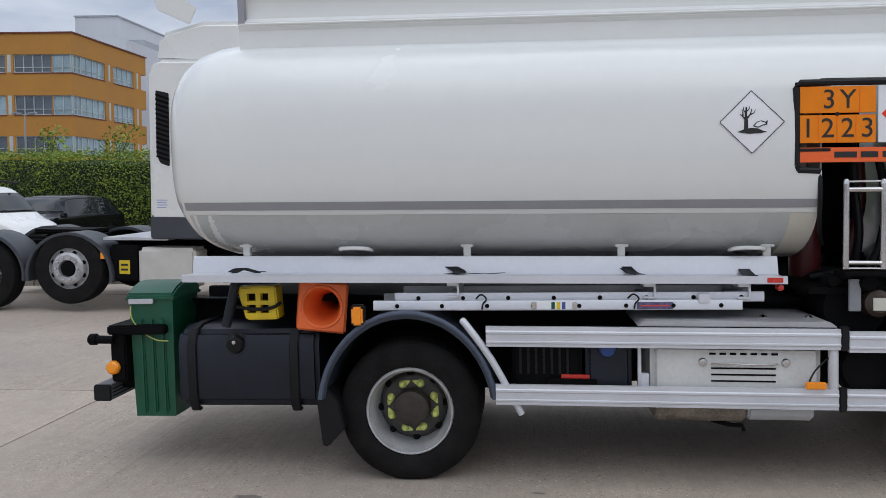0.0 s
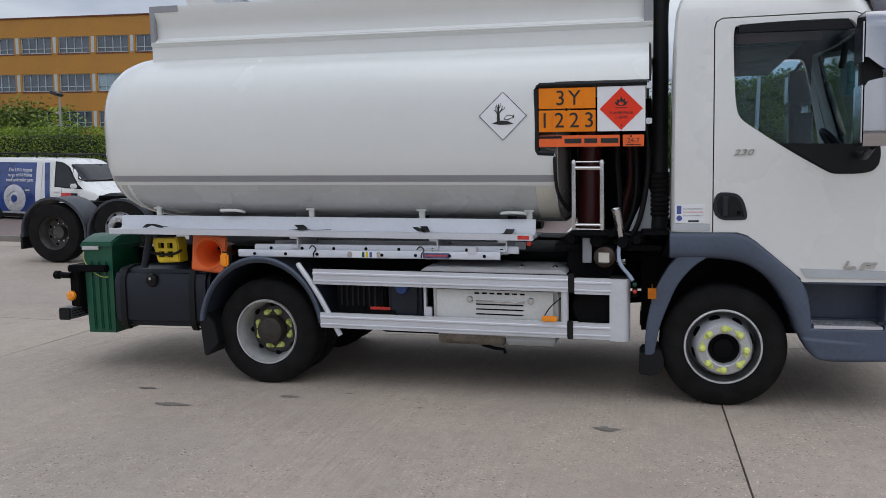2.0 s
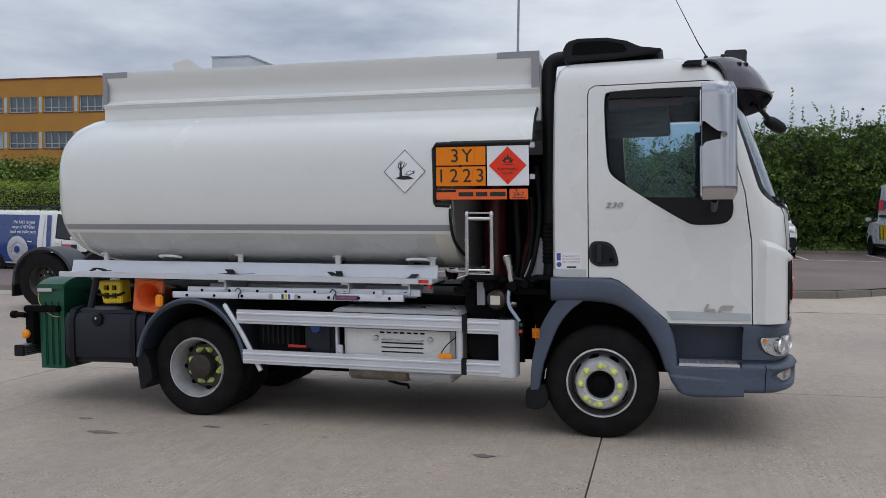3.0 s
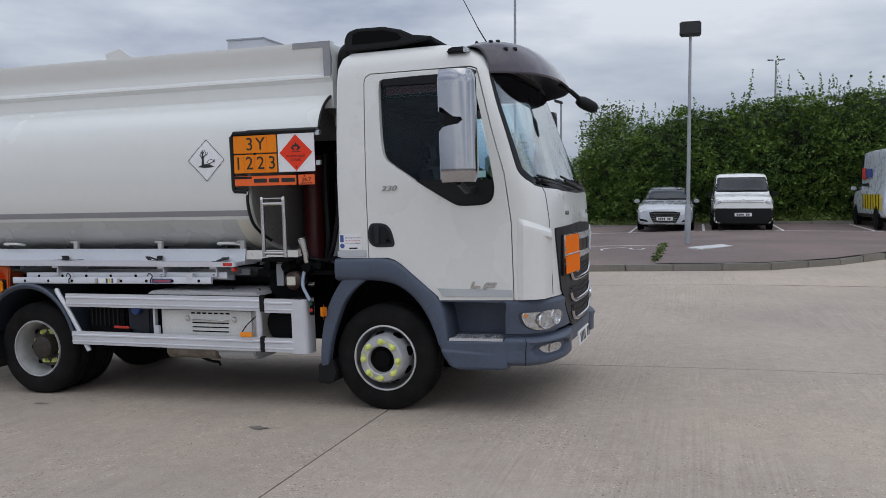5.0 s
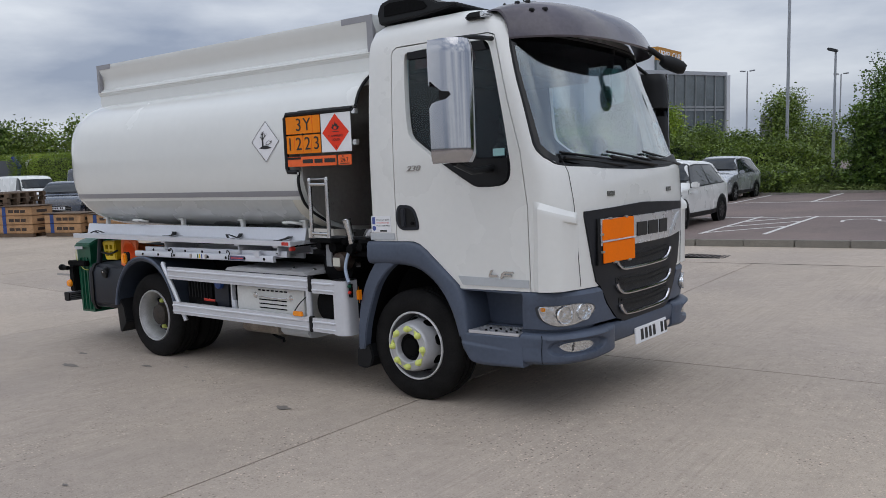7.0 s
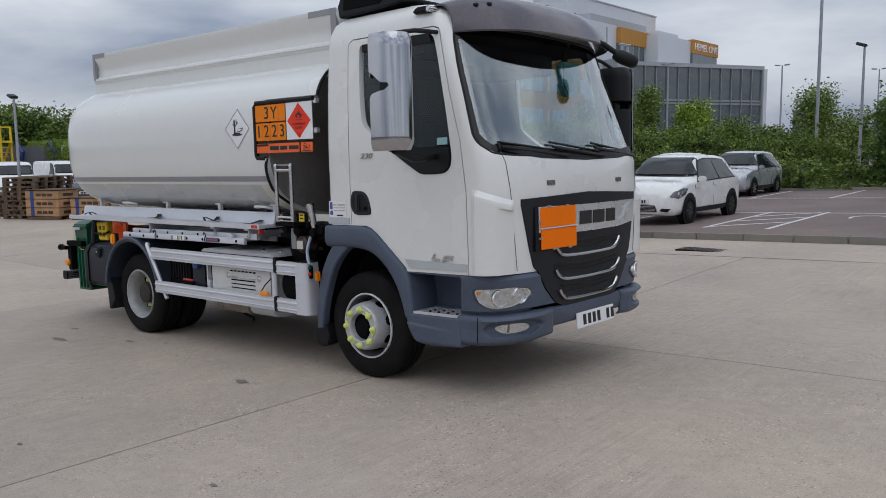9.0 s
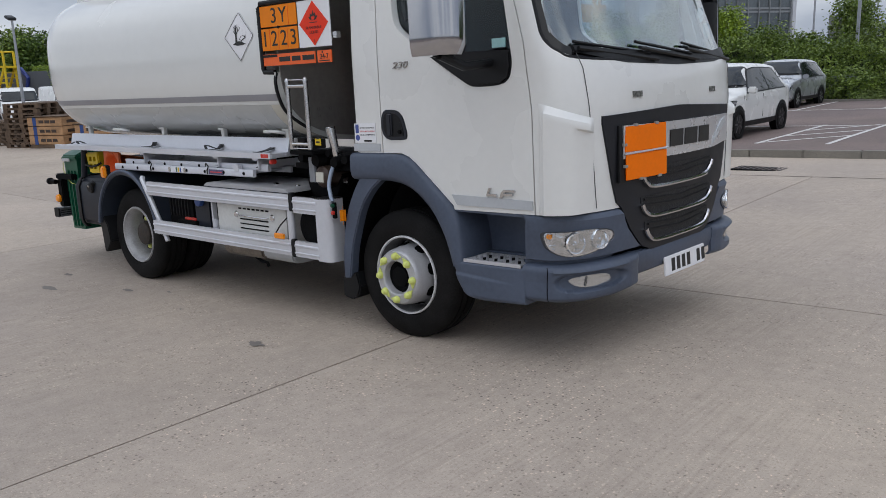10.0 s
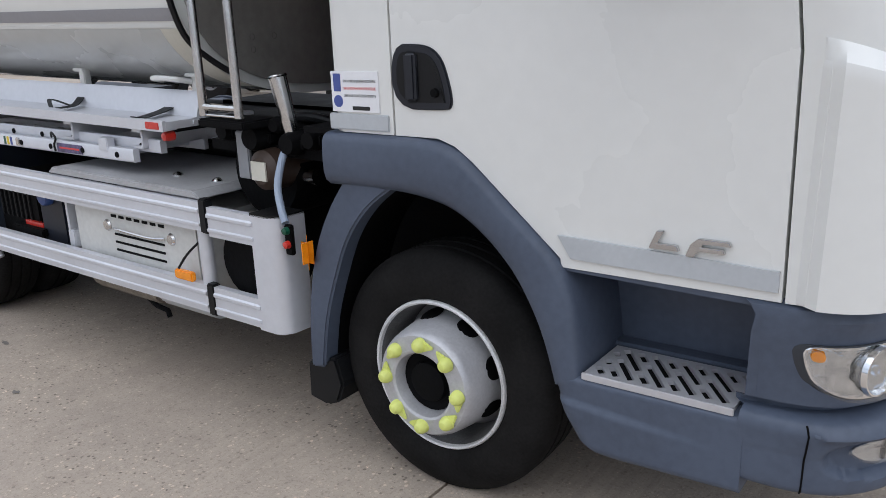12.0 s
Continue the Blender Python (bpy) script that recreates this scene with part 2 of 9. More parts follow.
    last = bu
    if streak:
        mp = n.new("ShaderNodeMapping")
        mp.inputs["Scale"].default_value = (60, 1.6, 1)
        ln.new(geo.outputs["Position"], mp.inputs["Vector"])
        b2 = n.new("ShaderNodeBump")
        b2.inputs["Strength"].default_value, b2.inputs["Distance"].default_value = 0.6, 0.004
        ln.new(noise_at(1, 3, mp.outputs[0]), b2.inputs["Height"])
        ln.new(bu.outputs[0], b2.inputs["Normal"])
        last = b2
    ln.new(last.outputs[0], b.inputs["Normal"])
    return m


CONCRETE = sky_concrete("brushed_concrete", (0.468, 0.398, 0.338), (0.402, 0.342, 0.292))
ASPHALT = sky_concrete("worn_red_grey_asphalt", (0.215, 0.165, 0.155), (0.165, 0.13, 0.122), streak=False)
KERB = sky_concrete("kerb_concrete", (0.27, 0.25, 0.22), (0.19, 0.18, 0.16), streak=False)
LINEW = mat("worn_white_line_paint", (0.62, 0.60, 0.58), 0.7, var=0.2, scale=12, col2=(0.72, 0.70, 0.68))

# ---- mesh helpers ----


def from_bm(name, bm, smooth=32):
    me = bpy.data.meshes.new(name)
    bmesh.ops.recalc_face_normals(bm, faces=bm.faces)
    bm.to_mesh(me)
    bm.free()
    if smooth:
        me.shade_smooth()
        me.set_sharp_from_angle(angle=radians(smooth))
    return me


def part(name, bm, material, parent, label="", smooth=32):
    """One mesh object under a thing or a part; a bmesh in the thing's own frame."""
    me = bm if isinstance(bm, bpy.types.Mesh) else from_bm(name, bm, smooth)
    if not me.materials:
        me.materials.append(material)
    ob = new(name, me)
    ob.parent = parent
    if label:
        ob["label"] = label
    return ob


def thing(name, m, label, category, group="", kind=""):
    ob = new(name)
    ob.empty_display_size = 0.2
    ob.matrix_world = m
    return tagged(ob, label, category, group, kind)


def solid(name, bm, material, m, label, category, group="", kind="", smooth=32):
    """A thing that is one mesh."""
    ob = new(name, from_bm(name, bm, smooth))
    ob.data.materials.append(material)
    ob.matrix_world = m
    return tagged(ob, label, category, group, kind)


def join(*bms):
    out = bms[0]
    for b in bms[1:]:
        me = bpy.data.meshes.new("tmp")
        b.to_mesh(me)
        b.free()
        out.from_mesh(me)
        bpy.data.meshes.remove(me)
    return out


def bevel(bm, r, seg=2, angle=30):
    if r:
        es = [e for e in bm.edges if len(e.link_faces) == 2 and e.calc_face_angle(0) > radians(angle)]
        bmesh.ops.bevel(bm, geom=es, offset=r, segments=seg, affect="EDGES", clamp_overlap=True)
    return bm


def box(x0, x1, y0, y1, z0, z1, r=0.0, seg=2):
    bm = bmesh.new()
    m = Matrix.LocRotScale(((x0 + x1) / 2, (y0 + y1) / 2, (z0 + z1) / 2), None, (abs(x1 - x0), abs(y1 - y0), abs(z1 - z0)))
    bmesh.ops.create_cube(bm, size=1, matrix=m)
    return bevel(bm, r, seg)


def prism(pts, axis, a, b, r=0.0, seg=2):
    """A polygon, drawn in the two axes other than axis, drawn out from a to b."""
    bm = bmesh.new()
    put = {"y": lambda p, h: (p[0], h, p[1]), "x": lambda p, h: (h, p[0], p[1]), "z": lambda p, h: (p[0], p[1], h)}[axis]
    lo, hi = [bm.verts.new(put(p, a)) for p in pts], [bm.verts.new(put(p, b)) for p in pts]
    n = len(pts)
    bm.faces.new(lo)
    bm.faces.new(hi)
    for i in range(n):
        bm.faces.new((lo[i], lo[(i + 1) % n], hi[(i + 1) % n], hi[i]))
    bmesh.ops.recalc_face_normals(bm, faces=bm.faces)
    return bevel(bm, r, seg)


def lathe(profile, centre, axis="y", n=32, cap=False):
    """Turns (radius, height) pairs round an axis through centre."""
    bm = bmesh.new()
    rings = []
    for rad, h in profile:
        ring = []
        for i in range(n):
            a = 2 * math.pi * i / n
            c, s = rad * math.cos(a), rad * math.sin(a)
            p = {"y": (c, h, s), "x": (h, c, s), "z": (c, s, h)}[axis]
            ring.append(bm.verts.new(Vector(centre) + Vector(p)))
        rings.append(ring)
    for r0, r1 in zip(rings, rings[1:]):
        for i in range(n):
            bm.faces.new((r0[i], r0[(i + 1) % n], r1[(i + 1) % n], r1[i]))
    if cap:
        bm.faces.new(rings[0])
        bm.faces.new(rings[-1])
    return bm


def tube(pts, r, n=10, cap=True):
    """A round bar along points; r may be one radius or one a point."""
    bm = bmesh.new()
    pts = [Vector(p) for p in pts]
    rs = r if isinstance(r, (list, tuple)) else [r] * len(pts)
    rings = []
    up = Vector((0.12, 0.2, 0.97))
    for i, p in enumerate(pts):
        d = (pts[min(i + 1, len(pts) - 1)] - pts[max(i - 1, 0)]).normalized()
        if abs(d.dot(up)) > 0.98:
            up = Vector((1, 0.1, 0))
        s = d.cross(up).normalized()
        u = s.cross(d).normalized()
        rings.append([bm.verts.new(p + rs[i] * (math.cos(2 * math.pi * k / n) * s + math.sin(2 * math.pi * k / n) * u)) for k in range(n)])
    for r0, r1 in zip(rings, rings[1:]):
        for k in range(n):
            bm.faces.new((r0[k], r0[(k + 1) % n], r1[(k + 1) % n], r1[k]))
    if cap:
        bm.faces.new(rings[0])
        bm.faces.new(rings[-1])
    return bm


def loft(rings, cap=True, closed=True, strip=False):
    """Joins rings; strip: the ends are closed between each ring's two halves, there and back."""
    bm = bmesh.new()
    vs = [[bm.verts.new(p) for p in ring] for ring in rings]
    for a, b in zip(vs, vs[1:]):
        k = len(a)
        for i in range(k if closed else k - 1):
            bm.faces.new((a[i], a[(i + 1) % k], b[(i + 1) % k], b[i]))
    if strip:
        for e in (vs[0], vs[-1]):
            k = len(e)
            for i in range(k // 2 - 1):
                bm.faces.new((e[i], e[i + 1], e[k - 2 - i], e[k - 1 - i]))
    elif cap and closed:
        bm.faces.new(vs[0])
        bm.faces.new(vs[-1])
    return bm


def sheet(fn, us, vs, thick=None):
    """A surface fn(u, v) over two lists; with thick, the same again moved by that vector, and closed at the rim."""
    rows = [[Vector(fn(u, v)) for v in vs] for u in us]
    if thick is None:
        return loft(rows, closed=False)
    t = Vector(thick)
    return loft([r + [p + t for p in reversed(r)] for r in rows], strip=True)


def arc(pts, steps=6):
    """A smooth line through points."""
    pts = [Vector(p) for p in pts]
    out = []
    for i in range(len(pts) - 1):
        p0, p1, p2, p3 = pts[max(i - 1, 0)], pts[i], pts[i + 1], pts[min(i + 2, len(pts) - 1)]
        for k in range(steps):
            t = k / steps
            out.append(0.5 * ((2 * p1) + (p2 - p0) * t + (2 * p0 - 5 * p1 + 4 * p2 - p3) * t * t + (3 * p1 - p0 - 3 * p2 + p3) * t ** 3))
    return out + [pts[-1]]


def carve(bm, cutter, op="DIFFERENCE", hollow=False):
    """bm cut by (or kept inside) another closed bmesh; hollow: bm has a void of its own."""
    obs = []
    for b in (bm, cutter):
        if not (hollow and b is bm):
            bmesh.ops.recalc_face_normals(b, faces=b.faces)
        me = bpy.data.meshes.new("tmp")
        b.to_mesh(me)
        b.free()
        obs.append(new("tmp", me))
    mod = obs[0].modifiers.new("cut", "BOOLEAN")
    mod.object, mod.operation, mod.solver = obs[1], op, "EXACT"
    me = bpy.data.meshes.new_from_object(obs[0].evaluated_get(bpy.context.evaluated_depsgraph_get()))
    out = bmesh.new()
    out.from_mesh(me)
    for o in obs:
        d = o.data
        bpy.data.objects.remove(o)
        bpy.data.meshes.remove(d)
    bpy.data.meshes.remove(me)
    return out


def moved(bm, m):
    bmesh.ops.transform(bm, matrix=m, verts=bm.verts)
    return bm


def lettering(body, size, m, material, parent, name="lettering", depth=0.0006, label="", width=None):
    """Words in the built-in font, lying in the plane of m, centred on it; width: squeezed to that width."""
    cu = bpy.data.curves.new(name, "FONT")
    cu.body, cu.size, cu.extrude, cu.align_x, cu.align_y = body, size, depth, "CENTER", "CENTER"
    tmp = new("tmp", cu)
    me = bpy.data.meshes.new_from_object(tmp.evaluated_get(bpy.context.evaluated_depsgraph_get()))
    bpy.data.objects.remove(tmp)
    if width:
        xs = [v.co.x for v in me.vertices]
        k = width / max(1e-6, max(xs) - min(xs))
        me.transform(Matrix.Diagonal((k, 1, 1, 1)))
    me.transform(m)
    me.materials.clear()
    me.materials.append(material)
    ob = new(name, me)
    ob.parent = parent
    if label:
        ob["label"] = label
    return ob


def side_plane(x, y, z, tilt=0):
    """A plane for writing on the flank that faces the yard (towards -y)."""
    return pose(x, y, z, 90, 0, 0) @ pose(0, 0, 0, 0, 0, tilt)


def soft_clip(d, a, b):
    return d if abs(d) < a else math.copysign(a + b * math.tanh((abs(d) - a) / b), d)


def ground_z(x, y):
    """The yard: it climbs gently along the truck, and towards the kerb."""
    return 0.05 + 0.0323 * (0.7 + soft_clip(x - 0.7, 3.5, 2)) - 0.0113 * soft_clip(y, 6, 1) + 0.010 * min(max(y - 6.5, 0), 11)


def lot_z(x, y):
    """The car park behind the kerb."""
    return ground_z(x, y) + 0.12 + 0.008 * min(max(y - 17, 0), 22)


def on_ground(x, y, turn=0.0, lot=False):
    return pose(x, y, lot_z(x, y) if lot else ground_z(x, y), 0, 0, turn)

# ---- the ground, the yard, the kerb and the car park ----


def span(lo, hi, fine_lo, fine_hi, fine, coarse):
    out, v = [], lo
    while v < hi:
        out.append(v)
        v += fine if fine_lo - 1e-6 <= v < fine_hi else coarse
    return out + [hi]


def kerb_y(x):
    """The line of the kerb's face."""
    pts = [(-60, 13.9), (-9.5, 13.9), (-5, 15.3), (-2, 15.6), (5.6, 15.4), (6.4, 15.6), (7.6, 16.55), (9.2, 18.7), (11, 20.6), (14, 22.2), (20, 23.4), (60, 24)]
    for (a, p), (b, q) in zip(pts, pts[1:]):
        if x <= b:
            return p + (q - p) * (x - a) / (b - a)
    return pts[-1][1]


GXS = [-420, -300, -200, -140, -100] + span(-70, 70, -12, 12, 1.5, 6)[0:] + [100, 140, 200, 300, 420]
GYS = [-300, -200, -120, -70] + span(-40, 70, -8, 20, 1.5, 6)[0:] + [110, 160, 240, 340, 460]
ground = new("ground", from_bm("ground", sheet(lambda x, y: (x, y, ground_z(x, y) - 0.035), GXS, GYS), 0))
ground.data.materials.append(ASPHALT)
tagged(ground, "dark worn ground sheet under the yard and beyond", "ground", kind="structure")

XJ = [-36.1, -29.64, -23.18, -16.72, -10.26, -3.80, 2.66, 9.12, 15.58, 22.04, 28.5]
YJ = [-23.5, -16.0, -8.6, -1.8, 6.72, 13.2]


def slab(x0, x1, y0, y1):
    """A concrete bay with a softened rim."""
    xs = [x0] + [x0 + (x1 - x0) * k / 6 for k in range(7)][1:-1] + [x1]
    ys = [y0] + [y0 + (y1 - y0) * k / 6 for k in range(7)][1:-1] + [y1]
    rows = [[Vector((x, y, ground_z(x, y))) for y in ys] for x in xs]
    bm = bmesh.new()
    vs = [[bm.verts.new(p) for p in r] for r in rows]
    for i in range(len(xs) - 1):
        for j in range(len(ys) - 1):
            bm.faces.new((vs[i][j], vs[i + 1][j], vs[i + 1][j + 1], vs[i][j + 1]))
    rim = [vs[i][0] for i in range(len(xs))] + [vs[-1][j] for j in range(1, len(ys))] + [vs[i][-1] for i in range(len(xs) - 2, -1, -1)] + [vs[0][j] for j in range(len(ys) - 2, 0, -1)]
    low = [bm.verts.new(v.co + Vector((0, 0, -0.05))) for v in rim]
    for v in rim:
        v.co.z -= 0.004
    for i in range(len(rim)):
        bm.faces.new((rim[i], rim[(i + 1) % len(rim)], low[(i + 1) % len(rim)], low[i]))
    return bm


yard = thing("yard", pose(0, 0, 0), "pale brushed concrete yard laid in large bays", "pavement", kind="structure")
for ci, (xa, xb) in enumerate(zip(XJ, XJ[1:])):
    ys = [v + (0.33 if xb < -3 else 0.12 if xb < 3 else 0.0) * (v == 6.72) for v in YJ]
    for ya, yb in zip(ys, ys[1:]):
        if xa > 10 and ya < -9:
            continue
        part("concrete_slab", slab(xa + 0.006, xb - 0.006, ya + 0.006, yb - 0.006), CONCRETE, yard, smooth=0)
part("concrete_apron", sheet(lambda x, v: (x, 13.212 + v * (kerb_y(x) + 0.06 - 13.212), ground_z(x, 13.212 + v * (kerb_y(x) - 13.2)) - 0.001), span(-36.1, 28.5, -36.1, 28.5, 1.6, 1.6), [0, 0.5, 1]), CONCRETE, yard, smooth=0)

lot = new("car_park_surface", from_bm("car_park_surface", sheet(lambda x, v: (x, kerb_y(x) + 0.13 + v * v * (75 - kerb_y(x)), lot_z(x, kerb_y(x) + 0.13 + v * v * (75 - kerb_y(x)))), span(-60, 60, -12, 14, 0.8, 4), [k / 24 for k in range(25)]), 0))
lot.data.materials.append(ASPHALT)
tagged(lot, "worn reddish grey asphalt car park surface", "car park", kind="structure")

kerb = thing("kerb", pose(0, 0, 0), "weathered grey concrete kerb stones along the yard", "kerb", kind="structure")
stone = None
kx = -30.0
while kx < 26:
    dx = 0.915
    for _ in range(3):
        dx = 0.915 / math.hypot(1, (kerb_y(kx + dx) - kerb_y(kx)) / dx)
    ya, yb = kerb_y(kx), kerb_y(kx + dx)
    if stone is None:
        bm = box(0.004, 0.909, 0, 0.14, -0.12, 0.125, 0.014, 2)
        stone = from_bm("kerb_stone", bm)
        stone.materials.append(KERB)
    ob = part("kerb_stone", stone, KERB, kerb)
    ob.matrix_basis = pose(kx, ya, ground_z(kx, ya) + 0.012 * math.sin(kx * 7), 0, -math.degrees(math.atan2(ground_z(kx + dx, yb) - ground_z(kx, ya), 0.915)), math.degrees(math.atan2(yb - ya, dx)))
    kx += dx


def painted_line(x0, y0, x1, y1, w=0.09):
    d = Vector((x1 - x0, y1 - y0, 0))
    s = Vector((-d.y, d.x, 0)).normalized() * w / 2
    n = max(2, int(d.length / 1.0))
    rows = []
    for k in range(n + 1):
        p = Vector((x0, y0, 0)) + d * k / n
        rows.append([Vector((q.x, q.y, lot_z(q.x, q.y) + 0.004 + h)) for q, h in ((p - s, 0), (p + s, 0), (p + s, 0.002), (p - s, 0.002))])
    return loft(rows)


markings = thing("bay_markings", pose(0, 0, 0), "worn white painted parking bay lines on the asphalt", "road marking", kind="structure")
for seg in [(0.58, 16.7, 0.6, 21.0), (1.88, 16.6, 1.9, 21.0), (-30, 21.05, 4.0, 20.75), (-30, 27.2, 13, 26.6), (-1.85, 16.7, -1.85, 21), (0.6, 16.9, 1.9, 18.3), (0.6, 18.2, 1.9, 19.6), (0.6, 19.5, 1.75, 20.9)]:
    part("painted_line", painted_line(*seg), LINEW, markings)
for bx in (-9.3, -6.85, -4.4, -1.95, 0.45, 2.85, 5.22, 7.63, 10.25, 12.7):
    part("painted_line", painted_line(bx, 26.7, bx, 31.3), LINEW, markings)
for bx in (-4.3, -6.75, -9.2):
    part("painted_line", painted_line(bx, 16.7, bx, 21.0), LINEW, markings)
sym = [(2.75, 19.3), (2.7, 19.7), (2.85, 20.0), (3.15, 20.05), (3.4, 19.85), (3.45, 19.5), (3.7, 19.4), (3.75, 19.7)]
for (a, b), (c, d) in zip(sym, sym[1:]):
    part("painted_line", painted_line(a, b, c, d, 0.07), LINEW, markings)

island = new("raised_island", from_bm("raised_island", sheet(lambda x, v: (x, kerb_y(x) + 0.15 + v * (21.6 - kerb_y(x)), lot_z(x, kerb_y(x) + 0.14 + v * (21.6 - kerb_y(x))) + 0.02 + 0.03 * min(1, v * 6)), [4.2 + 0.5 * k for k in range(9)] + [9.4, 11, 14, 20, 30], [k / 8 for k in range(9)]), 0))
island.data.materials.append(ASPHALT)
tagged(island, "raised tarmac island behind the kerb", "pavement", kind="structure")


def ground_patch(x, y, rx, ry, material, name, label, category, lot=False, seed=0, lift=0.004):
    """A flat patch with an uneven rim."""
    rnd = random.Random(seed)
    pts = []
    for k in range(18):
        a = 2 * math.pi * k / 18
        f = 1 + rnd.uniform(-0.35, 0.25) + (0.45 if k in (0, 8) else 0)
        pts.append((rx * f * math.cos(a), ry * f * math.sin(a)))
    zf = lot_z if lot else ground_z
    bm = bmesh.new()
    bm.faces.new([bm.verts.new((px, py, zf(x + px, y + py) - zf(x, y) + lift)) for px, py in pts])
    return solid(name, bm, material, pose(x, y, zf(x, y)), label, category, kind="structure", smooth=0)


STAIN = mat("oil_stain", (0.15, 0.135, 0.12), 0.7, var=0.3, scale=30, col2=(0.21, 0.185, 0.165))
for k, (sx, sy, ra, rb) in enumerate([(-1.245, 4.09, 0.11, 0.045), (-0.46, 4.43, 0.07, 0.03), (1.89, 4.05, 0.062, 0.042), (-1.69, 4.48, 0.07, 0.03), (-0.04, 4.58, 0.035, 0.015), (0.6, 4.3, 0.02, 0.015), (3.6, 2.6, 0.022, 0.015), (-9.0, 8.2, 0.3, 0.1), (2.0, 2.3, 0.025, 0.015)]):
    ground_patch(sx, sy, ra, rb, STAIN, "oil_stain", "small dark oil stain on the pale concrete", "stain", seed=k)

gully = thing("gully_grate", on_ground(1.68, 13.95), "rusty dark iron drain grate set in the concrete", "drain")
part("grate_frame", box(-0.42, 0.42, -0.24, 0.24, -0.02, 0.006, 0.004), DARK, gully)
for k in range(9):
    part("grate_bar", box(-0.36 + k * 0.082, -0.31 + k * 0.082, -0.2, 0.2, 0.005, 0.014, 0.003), BROWN, gully)
COVER = [(4.78, 18.85), (5.09, 18.35), (5.94, 19.65), (5.58, 20.15)]
cover_z = lot_z(5.35, 19.25) + 0.05
solid("inspection_cover", prism([(a - 5.35, b - 19.25) for a, b in COVER], "z", -0.02, 0.012, 0.004), mat("pale_galvanised_cover", (0.62, 0.62, 0.62), 0.5, var=0.12, scale=3), pose(5.35, 19.25, cover_z), "pale flat cover plate set in the tarmac island", "cover")

# ---- the fuel tanker: its own frame, x forward, the yard flank at -y ----
TRUCK = LEVEL @ pose(0, 5.73, 0)
truck = thing("tanker_truck", TRUCK, "white rigid fuel tanker lorry with blue-grey bumper and arches", "truck")
RAKE = Matrix(((1, 0, 0, 0), (0, 1, 0, 0), (-0.0175, 0, 1, 0.0175 * 1.5), (0, 0, 0, 1)))


def raked(bm):
    return moved(bm, RAKE)


# -- cab --
CAB = [(0.88, 4.03, 1.066, 2.31), (1.45, 4.045, 1.07, 2.31), (1.66, 4.035, 1.07, 2.31), (1.74, 4.005, 1.07, 2.31), (1.82, 3.965, 1.07, 2.31), (2.2, 3.83, 1.058, 2.315), (2.6, 3.69, 1.035, 2.325), (2.70, 3.64, 1.02, 2.335), (2.78, 3.54, 0.985, 2.36), (2.825, 3.40, 0.93, 2.40), (2.85, 3.2, 0.82, 2.46)]
FD, FN = 0.29, 3.0


def cab_at(z):
    if z <= CAB[0][0]:
        return CAB[0][1:]
    for a, b in zip(CAB, CAB[1:]):
        if z <= b[0]:
            f = (z - a[0]) / (b[0] - a[0])
            return tuple(p + (q - p) * f for p, q in zip(a[1:], b[1:]))
    return CAB[-1][1:]


def front_x(y, z):
    xf, w, _ = cab_at(z)
    k = min(1, abs(y) / w)
    return xf - FD + FD * max(0, 1 - k ** FN) ** (1 / FN)


def plan_ring(z, xf, w, xr, d=FD, n=FN, inset=0.0, steps=22, c=0.06):
    xf, w, xr = xf - inset, w - inset, xr + inset
    half = []
    for k in range(steps + 1):
        a = math.pi / 2 * (1 - k / steps)
        half.append((xf - d + d * max(0, math.cos(a)) ** (2 / n), -w * math.sin(a) ** (2 / n)))
    right = [(xr, -w + c), (xr + c / 3, -w + c / 3), (xr + c, -w), (xr + c + 0.6 * (xf - d - xr - c), -w)] + half
    left = [(x, -y) for x, y in reversed(right[:-1])]
    return [(x, y, z) for x, y in right + left]


outer = loft([plan_ring(z, xf, w, xr) for z, xf, w, xr in CAB])
inner = loft([plan_ring(z, xf, w, xr, inset=0.05) for z, xf, w, xr in [(1.02,) + cab_at(1.02), *CAB[1:-2]]])
shell = carve(outer, inner)
ARCHCUT = [(2.1, 0.7), (2.1, 1.215), (2.74, 1.212), (2.80, 1.192), (2.86, 1.15), (3.14, 0.905), (3.17, 0.7)]
for s in (-1, 1):
    shell = carve(shell, prism(ARCHCUT, "y", s * 0.6, s * 1.4), hollow=True)
WIN_CORNERS = [(2.70, 2.56), (2.705, 2.30), (2.719, 2.053), (2.74, 1.98), (2.79, 1.934), (3.03, 1.766), (3.29, 1.604), (3.34, 1.59), (3.53, 1.592), (3.59, 1.63), (3.605, 1.70), (3.602, 1.76), (3.545, 2.12), (3.46, 2.52), (3.43, 2.575), (3.38, 2.592), (2.73, 2.592)]


def smoothed(poly, times=2, keep=0.25):
    """The polygon with its corners cut round."""
    for _ in range(times):
        out = []
        for a, b in zip(poly, poly[1:] + poly[:1]):
            out += [(a[0] + (b[0] - a[0]) * keep, a[1] + (b[1] - a[1]) * keep), (b[0] - (b[0] - a[0]) * keep, b[1] - (b[1] - a[1]) * keep)]
        poly = out
    return poly


def inward(poly, d):
    """The polygon shrunk by d."""
    n = len(poly)
    area = sum(poly[i][0] * poly[(i + 1) % n][1] - poly[(i + 1) % n][0] * poly[i][1] for i in range(n))
    s = 1 if area > 0 else -1
    out = []
    for i in range(n):
        a, b, c = Vector(poly[i - 1]), Vector(poly[i]), Vector(poly[(i + 1) % n])
        n1, n2 = Vector((-(b - a).y, (b - a).x)).normalized(), Vector((-(c - b).y, (c - b).x)).normalized()
        m = (n1 + n2).normalized()
        out.append(tuple(b + m * s * d / max(0.5, m.dot(n1))))
    return out


